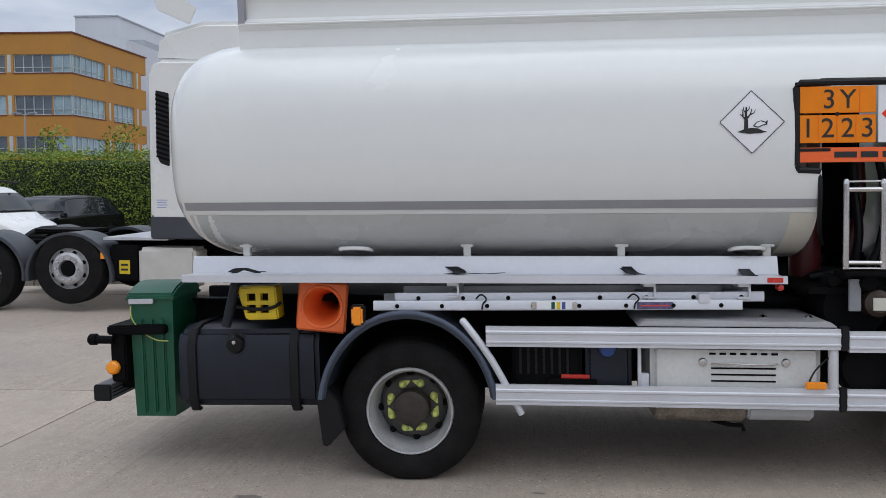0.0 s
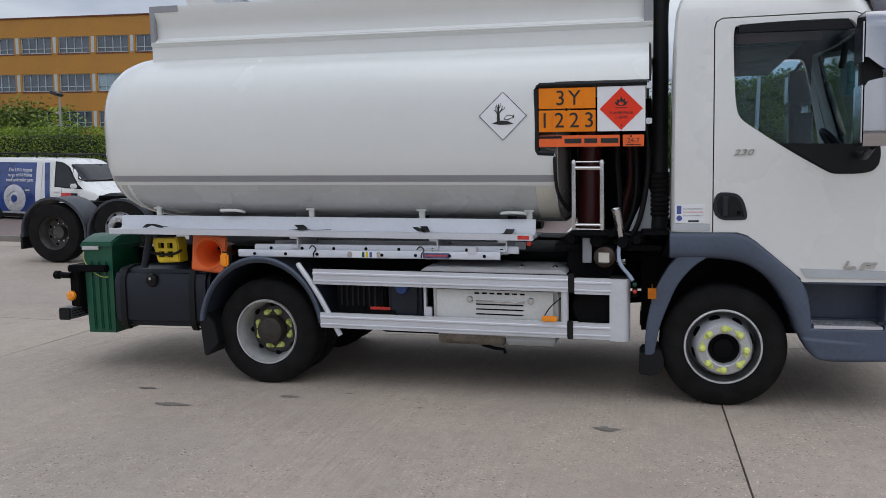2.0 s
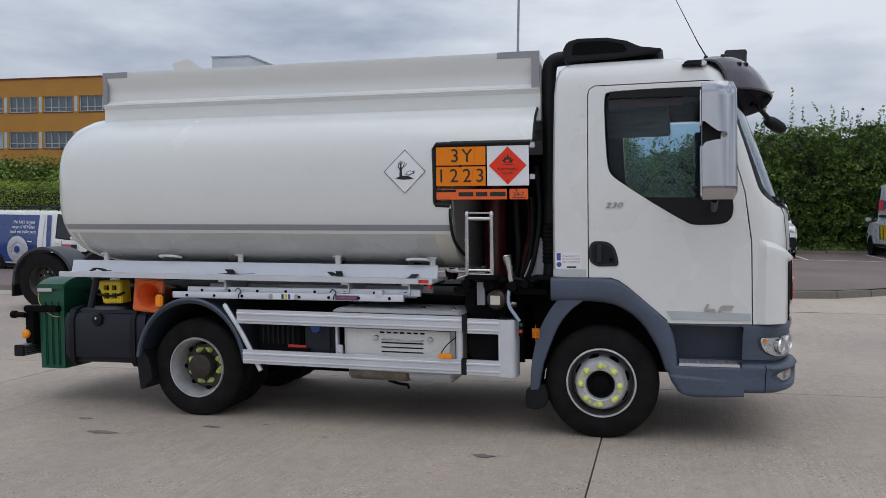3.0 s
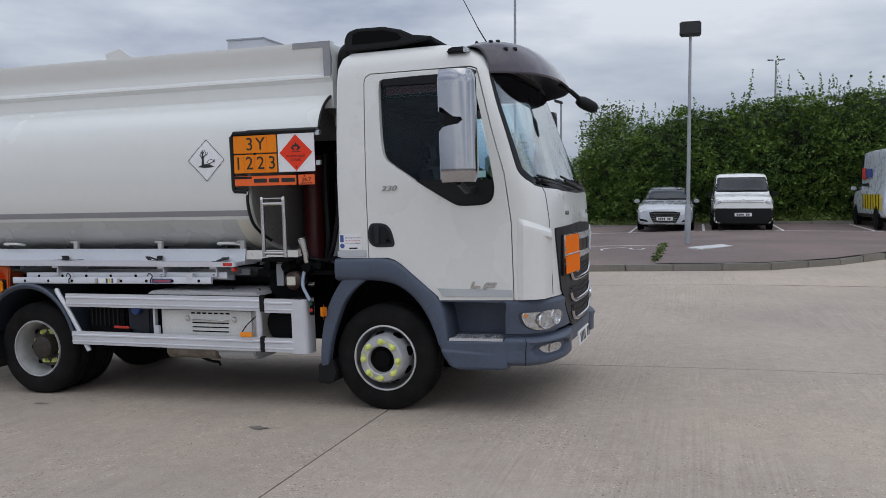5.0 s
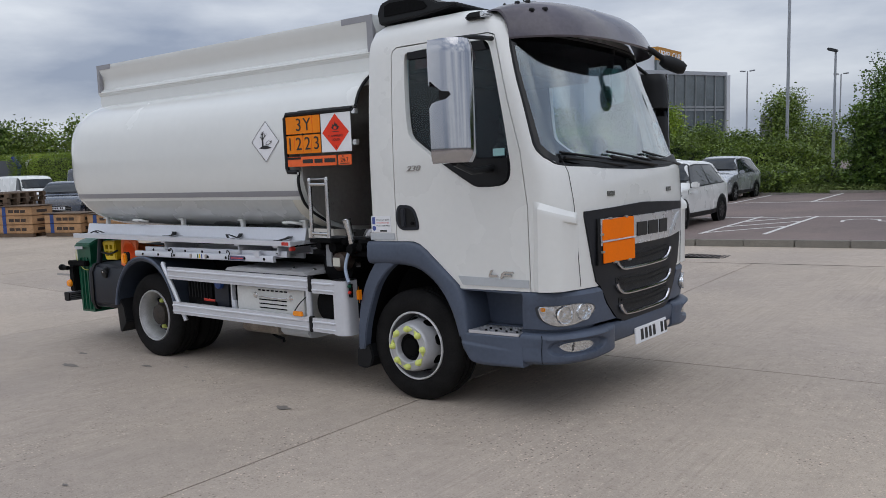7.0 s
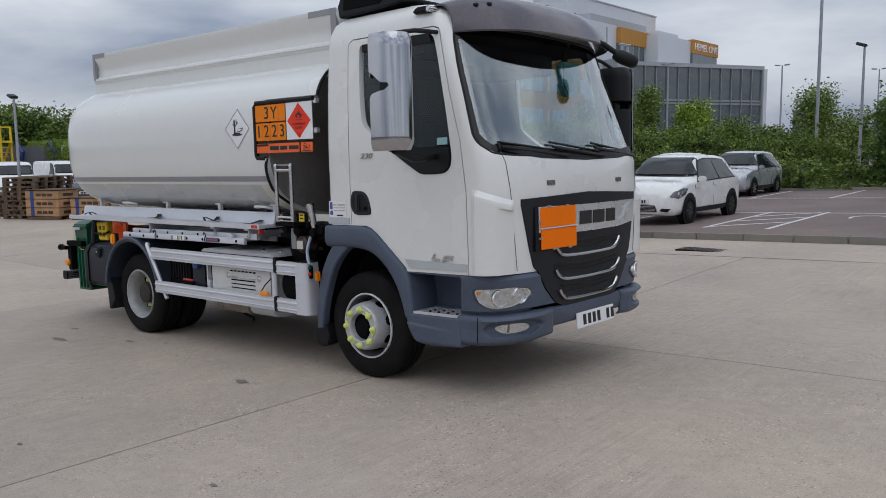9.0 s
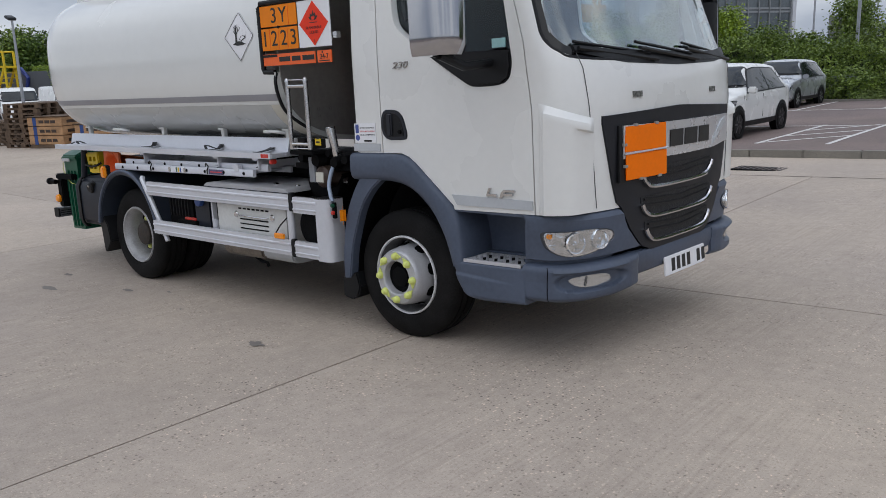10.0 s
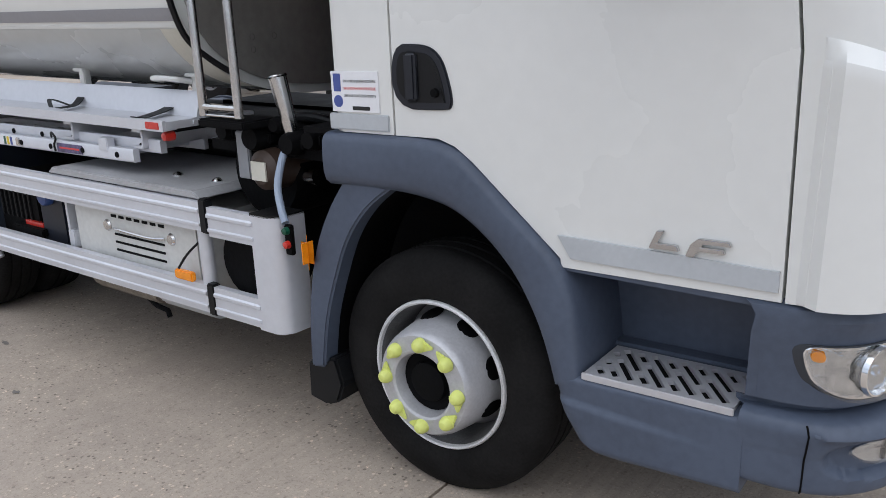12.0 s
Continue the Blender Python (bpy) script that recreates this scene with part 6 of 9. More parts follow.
part("dark_tab", raked(box(1.405, 1.565, PY - 0.010, PY - 0.006, 1.876, 1.893)), BLACK, strip)
for x0, x1 in ((1.585, 1.702), (1.722, 1.812), (1.835, 1.955)):
    part("plain_bar", raked(box(x0, x1, PY - 0.010, PY - 0.006, 1.842, 1.874)), INK, strip)
hours = part("hours_cell", raked(box(1.985, 2.128, PY - 0.008, PY, 1.817, 1.897, 0.002)), REDTEL, panel, "orange cell with 24-7 printed")
wc = part("white_cell", raked(box(1.812, 2.136, PY - 0.008, PY, 1.922, 2.228, 0.002)), SIGNW, panel, "white cell behind a red diamond")
lettering("24-7", 0.046, RAKE @ side_plane(2.056, PY - 0.0095, 1.856), INK, hours, "hours_text", 0.001)
part("underline", raked(box(2.005, 2.108, PY - 0.010, PY - 0.006, 1.826, 1.832)), INK, hours)
part("dot", raked(lathe([(0, -0.010), (0.007, -0.010), (0.007, 0)], (2.04, PY, 1.886), "y", 10)), INK, hours)


def on_panel(bm, off):
    for v in bm.verts:
        v.co.y = PY - 0.008 - off
    return bm


RX, RZ = 1.974, 2.075
rd = part("red_diamond", raked(on_panel(fine_rhomb(RX, RZ, 0.146, 1), 0.002)), REDORANGE, wc, "red flammable liquid diamond", smooth=0)
flat_shape([(-0.28, 0.22), (-0.38, 0.38), (-0.26, 0.36), (-0.22, 0.56), (-0.1, 0.46), (0.0, 0.72), (0.1, 0.5), (0.2, 0.58), (0.24, 0.38), (0.38, 0.40), (0.28, 0.22), (0.12, 0.16), (-0.12, 0.16)], RX, RZ, 0.12, 0.003, rd, INK, "flame_drawing", on_panel)
flat_shape([(-0.12, 0.2), (-0.16, 0.32), (-0.04, 0.42), (0.02, 0.32), (0.1, 0.42), (0.14, 0.28), (0.06, 0.19)], RX, RZ, 0.12, 0.0036, rd, REDORANGE, "flame_heart", on_panel)
flat_shape([(-0.32, 0.03), (0.32, 0.03), (0.32, 0.07), (-0.32, 0.07)], RX, RZ, 0.12, 0.003, rd, INK, "flame_line", on_panel)
lettering("FLAMMABLE", 0.026, RAKE @ side_plane(RX, PY - 0.0112, RZ - 0.028), INK, rd, "sign_text", 0.0004, "", 0.155)
lettering("LIQUID", 0.026, RAKE @ side_plane(RX, PY - 0.0112, RZ - 0.058), INK, rd, "sign_text", 0.0004, "", 0.085)
lettering("3", 0.026, RAKE @ side_plane(RX, PY - 0.0112, RZ - 0.115), INK, rd, "sign_text", 0.0004)
for z in (2.23, 1.99):
    part("panel_bracket", raked(box(2.14, 2.18, PY, PY + 0.04, z - 0.02, z + 0.02, 0.004)), STEEL, panel)

# handrail in front of the pump bay
rail = part("hand_rail", raked(tube([(1.648, -1.04, 1.235), (1.648, -1.04, 1.70)], 0.0165, 14)), STEEL, truck, "polished stainless steel hand rail frame")
part("rail_post", raked(tube([(1.842, -1.04, 1.235), (1.842, -1.04, 1.715)], 0.0165, 14)), STEEL, rail)
for z, r in ((1.268, 0.014), (1.668, 0.014), (1.712, 0.005), (1.238, 0.006)):
    part("rail_bar", raked(tube([(1.648, -1.04, z), (1.842, -1.04, z)], r, 10)), STEEL, rail)
for x in (1.648, 1.842):
    part("rail_cap", raked(lathe([(0, 0.022), (0.012, 0.016), (0.018, 0.0), (0.018, -0.01)], (x, -1.04, 1.708), "z", 12)), STEEL, rail)
part("rail_foot", raked(box(1.63, 1.88, -1.06, -0.90, 1.195, 1.225, 0.006)), DARK, rail)
can = part("drip_cup", raked(moved(lathe([(0.0, -0.11), (0.024, -0.11), (0.026, -0.10), (0.034, 0.11), (0.038, 0.115), (0.034, 0.12), (0.030, 0.11), (0.02, -0.09)], (0, 0, 0), "z", 18), pose(1.955, -0.92, 1.265, 4, -10, 0))), STEEL, truck, "stainless steel drip cup")
part("drip_hose", raked(tube(arc([(1.985, -0.92, 1.16), (1.955, -0.95, 1.10), (1.965, -1.0, 1.0), (2.02, -1.045, 0.93), (2.055, -1.062, 0.885)], 6), 0.014, 10)), HOSEB, can, "pale blue drain hose")
part("post_plate", raked(box(1.70, 1.765, -0.95, -0.93, 0.99, 1.17, 0.004)), mat("grey_painted_plate", (0.28, 0.29, 0.31), 0.5), truck, "grey painted mounting post")
mo = part("pump_motor", raked(lathe([(0.0, -0.11), (0.05, -0.11), (0.075, -0.09), (0.08, 0.0), (0.08, 0.16)], (1.855, -0.87, 1.035), "y", 20)), BROWN, truck, "dark brown pump motor with pale plate")
part("rating_plate", raked(box(1.815, 1.89, -0.987, -0.98, 1.0, 1.07)), CREAM, mo)
part("hose_reel", raked(lathe([(0.0, -0.02), (0.17, -0.02), (0.18, 0.0), (0.18, 0.45)], (1.76, -0.85, 1.0), "y", 24)), DARK, truck)
part("red_pipe", raked(tube([(1.706, -0.2, 1.12), (1.706, -0.2, 2.1)], 0.098, 20)), DRED, truck, "dark red vertical pipe")
part("red_pipe", raked(tube(arc([(2.02, -0.25, 1.86), (2.03, -0.25, 1.6), (1.99, -0.25, 1.4), (1.95, -0.25, 1.2)], 4), 0.035, 12)), DRED, truck)
for pts, r in ((((1.92, -0.38, 2.1), (1.93, -0.42, 1.7), (1.95, -0.44, 1.4), (1.92, -0.42, 1.15)), 0.026), (((2.06, -0.45, 1.85), (2.08, -0.5, 1.6), (2.05, -0.5, 1.35), (1.96, -0.5, 1.14)), 0.024), (((2.13, -0.6, 2.1), (2.16, -0.65, 1.7), (2.10, -0.68, 1.3), (2.0, -0.66, 1.1)), 0.02), (((1.60, -0.62, 1.15), (1.85, -0.7, 1.2), (2.1, -0.65, 1.16), (2.3, -0.6, 1.2)), 0.02)):
    part("hose", raked(tube(arc(pts, 6), r, 10)), BLACK, truck, "black rubber hose")
for x, z, w in ((1.62, 1.16, 0.05), (1.80, 1.15, 0.07), (1.98, 1.14, 0.06), (2.08, 1.16, 0.05), (1.9, 1.2, 0.04)):
    part("valve", raked(join(lathe([(0, -w), (w * 0.6, -w), (w * 0.8, -w * 0.4), (w * 0.8, w)], (x, -0.9, z), "y", 12), box(x - w, x + w, -0.93, -0.87, z - 0.02, z + 0.02, 0.006))), DARK, truck)
for x, z in ((1.58, 1.5), (1.58, 1.9), (1.9, 1.45), (2.1, 1.5)):
    part("sheet_bolt", raked(lathe([(0, -0.012), (0.01, -0.01), (0.013, 0)], (1.536, -0.55 - 0.12 * (x > 1.8), z), "x", 10)), STEEL, truck)
part("glimpse_bracket", raked(prism([(2.02, 1.20), (2.20, 1.20), (2.22, 1.45), (2.16, 1.52), (2.06, 1.30)], "y", -0.62, -0.6)), LIGHTGREY, truck)

# air intake behind the cab
duct = part("intake_duct", tube(arc([(2.243, -0.62, 1.62), (2.243, -0.62, 2.4), (2.243, -0.62, 2.80), (2.28, -0.62, 2.92), (2.42, -0.62, 2.94)], 8), 0.058, 16), BLACK, truck, "tall black air intake duct")
part("duct_bellows", lathe([(0.06 + (0.012 if k % 2 else 0), 1.30 + 0.017 * k) for k in range(20)], (2.243, -0.62, 0), "z", 20), RUBBER, duct, "ribbed rubber bellows")
part("duct_foot", tube(arc([(2.243, -0.62, 1.31), (2.23, -0.62, 1.15), (2.2, -0.58, 1.05)], 4), 0.058, 14), BLACK, duct)

# -- tail end --
box_g = part("fuel_tank", prism([(-1.03, 0.56), (-1.03, 0.88), (-0.99, 0.96), (-0.90, 0.985), (-0.50, 0.985), (-0.46, 0.94), (-0.46, 0.52), (-0.50, 0.48), (-0.95, 0.48), (-1.01, 0.51)], "x", -2.15, -1.25, 0.05, 4), NAVY, truck, "dark navy plastic fuel tank", smooth=40)
box_g.location = (-0.12, 0.22, -0.08)
for x in (-2.05, -1.40):
    part("tank_strap", prism([(-1.042, 0.555), (-1.042, 0.885), (-1.0, 0.972), (-0.9, 0.998), (-0.5, 0.998), (-0.5, 0.985), (-0.9, 0.984), (-0.99, 0.958), (-1.03, 0.88), (-1.03, 0.56), (-1.01, 0.50), (-0.96, 0.47), (-0.95, 0.46), (-1.0, 0.455), (-1.03, 0.50)], "x", x - 0.03, x + 0.03, 0.006), BLACK, box_g, "black tank strap")
cap = part("filler_cap", moved(lathe([(0.0, -0.05), (0.045, -0.048), (0.055, -0.035), (0.058, 0.0), (0.07, 0.01)], (0, 0, 0), "y", 20), pose(-1.77, -1.01, 0.885, 12, 0, 0)), BLACK, box_g, "black filler cap with lock")
part("cap_lock", lathe([(0, -0.012), (0.012, -0.01), (0.014, 0)], (-1.77, -1.055, 0.898), "y", 12), STEEL, cap)
bin_bm = loft([[(x * k + cx, y * k2 + cy, z - 0.11 * (1.10 - z) / 0.645) for x, y in ((-0.14, -0.2), (0.14, -0.2), (0.14, 0.2), (-0.14, 0.2))] for z, k, k2, cx, cy in ((0.455, 0.93, 0.95, -2.215, -0.87), (0.60, 0.96, 0.97, -2.215, -0.87), (1.10, 1.02, 1.0, -2.215, -0.87))])
binp = part("kit_bin", bevel(bin_bm, 0.018, 3), GREEN, truck, "dark green plastic spill kit bin")
binp.location = (-0.25, 0.345, -0.02)
for x in (-2.285, -2.215, -2.145):
    part("bin_rib", box(x - 0.018, x + 0.018, -1.082, -1.05, 0.37, 0.98, 0.01), GREEN, binp)
part("bin_lid", prism([(-1.085, 1.10), (-1.085, 1.135), (-1.0, 1.175), (-0.9, 1.20), (-0.8, 1.20), (-0.66, 1.165), (-0.65, 1.10)], "x", -2.372, -2.06, 0.012, 2), GREEN, binp, "green domed bin lid")
part("lid_rim", box(-2.378, -2.054, -1.09, -0.645, 1.095, 1.118, 0.006), GREEN, binp)
part("bin_clasp", box(-2.352, -2.19, -1.096, -1.084, 1.072, 1.104, 0.003), ALU, binp, "metal lid clasp")
part("bin_cord", tube(arc([(-2.34, -1.09, 1.06), (-2.33, -1.10, 0.98), (-2.27, -1.10, 0.90), (-2.18, -1.10, 0.845), (-2.10, -1.095, 0.835)], 6), 0.004, 6), mat("pale_yellow_cord", (0.45, 0.48, 0.12), 0.7), binp, "thin pale yellow cord")
part("underrun_bar", prism([(-2.83, 0.445), (-2.72, 0.445), (-2.72, 0.545), (-2.83, 0.545)], "y", -0.79, 0.79, 0.006), mat("dull_grey_bar", (0.10, 0.10, 0.11), 0.5, var=0.2), truck, "dull grey rear underrun bar")
part("bar_end_cap", box(-2.834, -2.716, -0.805, -0.788, 0.442, 0.548, 0.008), BLACK, truck)
for z in (0.468, 0.49, 0.512):
    part("bar_groove", box(-2.7195, -2.7165, -0.78, 0.78, z, z + 0.006), DARK, truck)
part("tail_board", box(-2.72, -2.62, -0.78, 0.78, 0.56, 0.86, 0.01), DARK, truck, "dark tail light board")
part("tail_frame", box(-2.74, -2.36, -0.78, 0.78, 0.86, 0.92, 0.01), DARK, truck)
for y in (-0.6, 0.6):
    part("bar_bracket", box(-2.76, -2.62, y - 0.04, y + 0.04, 0.49, 0.9, 0.01), DARK, truck)
tl = part("tail_side_lamp", lathe([(0.0, -0.035), (0.03, -0.032), (0.042, -0.02), (0.045, 0.0)], (-2.70, -0.785, 0.655), "y", 20), AMBER, truck, "round orange side lamp")
part("hose_coupling", join(tube([(-2.68, -0.81, 0.835), (-2.84, -0.81, 0.84)], 0.026, 12), lathe([(0.02, 0), (0.036, 0.01), (0.036, 0.05), (0.02, 0.06)], (-2.84, -0.81, 0.84), "x", 14)), DARK, truck, "dark hose coupling")
part("reel_post", tube([(-1.93, -0.85, 0.92), (-1.86, -0.85, 1.19)], 0.03, 12), NAVY, truck)
part("side_lamp", box(-1.095, -1.03, -1.10, -1.05, 0.955, 1.06, 0.012), AMBER, truck, "amber side lamp in front of the mudguard")
part("side_lamp_base", box(-1.105, -1.02, -1.07, -1.03, 0.945, 1.07, 0.01), BLACK, truck)

# -- loose things carried on the truck --
cone = thing("traffic_cone", TRUCK @ pose(-1.325, -0.86, 1.035, 0, 6, 0), "orange traffic cone stowed on its side, base outwards", "traffic cone")
base_bm = carve(box(-0.155, 0.155, 0, 0.025, -0.155, 0.155, 0.02, 3), lathe([(0.118, -0.05), (0.118, 0.06)], (0, 0, 0), "y", 32, True))
part("cone_base", base_bm, ORANGEC, cone, "square orange cone base")
part("cone_body", lathe([(0.122, 0.0), (0.130, -0.006), (0.134, 0.004), (0.122, 0.012), (0.048, 0.42), (0.036, 0.44), (0.034, 0.42), (0.108, 0.012), (0.118, 0.0)], (0, 0, 0), "y", 32), ORANGEC, cone, "hollow orange cone body")
chock = thing("wheel_chock", TRUCK @ pose(-1.73, -0.845, 1.06), "yellow plastic wheel chock stowed under the tray", "wheel chock")
cb = prism([(-0.13, 0.10), (0.115, 0.105), (0.13, -0.10), (-0.075, -0.105)], "y", 0, 0.14, 0.01, 2)
for xa, xb in ((-0.065, -0.01), (0.02, 0.07)):
    for za, zb in ((-0.06, -0.01), (0.015, 0.06)):
        cb = carve(cb, box(xa, xb, -0.05, 0.05, za, zb))
part("chock_body", cb, YELLOW, chock, "ribbed yellow chock body")
# dark plate at the bottom of the cells stands in for their shade
part("chock_dark", box(-0.09, 0.1, 0.045, 0.06, -0.08, 0.08), DARK, chock)
part("chock_strap", tube(arc([(-0.13, -0.01, -0.02), (0.0, -0.016, -0.035), (0.10, -0.016, -0.025), (0.14, 0.02, 0.0)], 5), 0.011, 8), BLACK, chock, "black retaining strap")
ladder = thing("ladder", TRUCK @ RAKE @ pose(-0.02, 0.09, 0), "aluminium ladder stowed flat under the side tray", "ladder")
for x0, x1, y0, z0 in ((-0.97, 1.12, -1.09, 0.992), (-0.85, 1.25, -1.045, 1.033)):
    rl_ = part("ladder_rail", prism([(y0, z0), (y0 - 0.004, z0 + 0.006), (y0 - 0.004, z0 + 0.048), (y0, z0 + 0.056), (y0 + 0.026, z0 + 0.056), (y0 + 0.026, z0)], "x", x0, x1), ALUW, ladder, "aluminium ladder rail")
    for k in range(8):
        xr = x0 + 0.14 + k * 0.262
        if xr < x1 - 0.02:
            part("rung_end", lathe([(0, -0.004), (0.012, -0.004), (0.013, 0.002)], (xr, y0 - 0.005, z0 + 0.026), "y", 12), DARK, rl_)
            if y0 < -1.06:
                part("rung", tube([(xr, y0 + 0.02, z0 + 0.026), (xr, y0 + 0.36, z0 + 0.026)], 0.012, 8), ALUW, ladder)
    part("ladder_rail", box(x0, x1, y0 + 0.36, y0 + 0.385, z0, z0 + 0.056, 0.002), ALUW, ladder)
part("ladder_label", box(-0.02, 0.18, -1.0985, -1.09, 0.998, 1.042), SIGNW, ladder, "white label with green and yellow print")
for k, mt in enumerate((GREEN, YELLOW, BLUE_INK)):
    part("label_bar", box(0.06 + 0.03 * k, 0.08 + 0.03 * k, -1.0992, -1.098, 1.0, 1.04), mt, ladder)
for xx in (-0.04, 0.19):
    part("ladder_clip", box(xx - 0.016, xx + 0.016, -1.102, -1.09, 1.0, 1.04, 0.004), STEEL, ladder)
part("ladder_label", box(0.54, 0.74, -1.0985, -1.09, 0.998, 1.038), mat("worn_purple_label", (0.10, 0.085, 0.17), 0.5, var=0.6, scale=45), ladder, "dark blue and red label")
part("label_bar", box(0.56, 0.72, -1.0992, -1.098, 1.014, 1.022), RED_INK, ladder)
part("ladder_stop", box(0.88, 0.945, -1.10, -1.06, 1.03, 1.085, 0.004), ALUW, ladder)
for xx in (-0.35, 0.51):
    part("ladder_loop", tube(arc([(xx - 0.02, -1.09, 1.06), (xx + 0.01, -1.105, 1.085), (xx + 0.04, -1.105, 1.06), (xx + 0.02, -1.105, 1.03), (xx + 0.015, -1.10, 1.0)], 5), 0.005, 6), BLACK, ladder)


def strap(x, shape):
    st = thing("lashing_strap", TRUCK @ RAKE @ pose(x - 0.02, 0.095, 0), "black webbing strap lying loose on the aluminium tray", "strap", "straps on the tray")
    for pts, w in shape:
        c = arc(pts, 5)
        w = w * 1.3
        rows = [[p + Vector((-w / 2, 0, 0)), p + Vector((w / 2, 0, 0)), p + Vector((w / 2, 0, 0.003)), p + Vector((-w / 2, 0, 0.003))] for p in c]
        part("webbing", loft(rows), BLACK, st)
    return st


strap(-0.52, [(((-0.05, -0.90, 1.245), (0.05, -0.98, 1.20), (0.0, -1.05, 1.195)), 0.06), (((0.0, -1.05, 1.196), (0.1, -1.07, 1.20), (0.2, -1.08, 1.196), (0.3, -1.06, 1.20)), 0.03)])
strap(0.47, [(((0.03, -0.84, 1.305), (0.02, -0.90, 1.25), (0.06, -0.98, 1.20), (0.09, -1.08, 1.196)), 0.045), (((0.04, -1.0, 1.20), (0.0, -1.06, 1.23), (0.05, -1.09, 1.20)), 0.03)])
strap(1.17, [(((0.0, -0.84, 1.305), (0.0, -0.92, 1.22), (0.0, -1.06, 1.19), (0.0, -1.10, 1.195)), 0.05)])
strap(-1.75, [(((-0.1, -1.0, 1.20), (-0.03, -1.03, 1.225), (0.05, -1.0, 1.20), (0.1, -1.04, 1.205)), 0.04), (((-0.06, -1.08, 1.20), (0.0, -1.07, 1.22), (0.09, -1.08, 1.2)), 0.03)])

# ---- planting ----


def leaf_mat(name, dark, light, gloss=0.45):
    m = bpy.data.materials.new(name)
    m.use_nodes = True
    n, ln = m.node_tree.nodes, m.node_tree.links
    b = n["Principled BSDF"]
    geo = n.new("ShaderNodeNewGeometry")
    r = n.new("ShaderNodeValToRGB")
    r.color_ramp.elements[0].color, r.color_ramp.elements[1].color = (*dark, 1), (*light, 1)
    no = n.new("ShaderNodeTexNoise")
    no.inputs["Scale"].default_value, no.inputs["Detail"].default_value = 0.9, 4
    ln.new(geo.outputs["Position"], no.inputs["Vector"])
    mx = n.new("ShaderNodeMath")
    mx.operation = "MULTIPLY_ADD"
    mx.inputs[1].default_value, mx.inputs[2].default_value = 1.5, -0.55
    ln.new(no.outputs[0], mx.inputs[0])
    ad = n.new("ShaderNodeMath")
    ad.operation = "MULTIPLY_ADD"
    ad.inputs[1].default_value = 0.65
    ln.new(geo.outputs["Random Per Island"], ad.inputs[0])
    ln.new(mx.outputs[0], ad.inputs[2])
    ln.new(ad.outputs[0], r.inputs[0])
    ln.new(r.outputs[0], b.inputs["Base Color"])
    b.inputs["Roughness"].default_value = gloss
    b.inputs["Specular IOR Level"].default_value = 0.35
    return m


LEAF_DARK = leaf_mat("dark_hedge_leaf", (0.014, 0.040, 0.009), (0.165, 0.265, 0.045))
LEAF_CLIP = leaf_mat("clipped_hedge_leaf", (0.040, 0.088, 0.012), (0.35, 0.47, 0.05))
LEAF_MID = leaf_mat("shrub_leaf", (0.032, 0.070, 0.012), (0.25, 0.34, 0.06))
LEAF_LIME = leaf_mat("lime_leaf", (0.10, 0.17, 0.018), (0.38, 0.50, 0.05))
# near-black green: the shade between the leaves is put into this colour
CORE = mat("hedge_inner_shade", (0.010, 0.018, 0.007), 0.9, var=0.5, scale=3)
BARK = mat("grey_brown_bark", (0.075, 0.06, 0.045), 0.85, var=0.3, scale=14, bump=0.4, bscale=40)
GRASS = leaf_mat("grass_blade", (0.05, 0.085, 0.018), (0.17, 0.22, 0.055), 0.6)
rng = np.random.default_rng(7)


def leaves(pts, size, squash=0.55, up=0.35):
    """One mesh of many small bent leaves at the points."""
    n = len(pts)
    s = size * (0.6 + 0.8 * rng.random(n))
    d = rng.normal(size=(n, 3))
    d[:, 2] = d[:, 2] * 0.7 - 0.1
    d /= np.linalg.norm(d, axis=1)[:, None]
    nrm = rng.normal(size=(n, 3))
    nrm[:, 2] += up * 2
    side = np.cross(d, nrm)
    side /= np.linalg.norm(side, axis=1)[:, None] + 1e-9
    fold = np.cross(side, d)
    a = pts - d * s[:, None] * 0.5
    c = pts + d * s[:, None] * 0.5
    w = side * (s * squash * 0.5)[:, None]
    lift = fold * (s * 0.12)[:, None]
    v = np.stack([a, pts + w + lift, c, pts - w + lift], 1).reshape(-1, 3)
    me = bpy.data.meshes.new("foliage")
    me.vertices.add(4 * n)
    me.vertices.foreach_set("co", v.ravel())
    me.loops.add(4 * n)
    me.loops.foreach_set("vertex_index", np.arange(4 * n))
    me.polygons.add(n)
    me.polygons.foreach_set("loop_start", np.arange(0, 4 * n, 4))
    me.polygons.foreach_set("loop_total", np.full(n, 4))
    me.update()
    me.validate()
    return me


def lump(x, y, z, f):
    return noise.noise(Vector((x * f, y * f, z * f)))


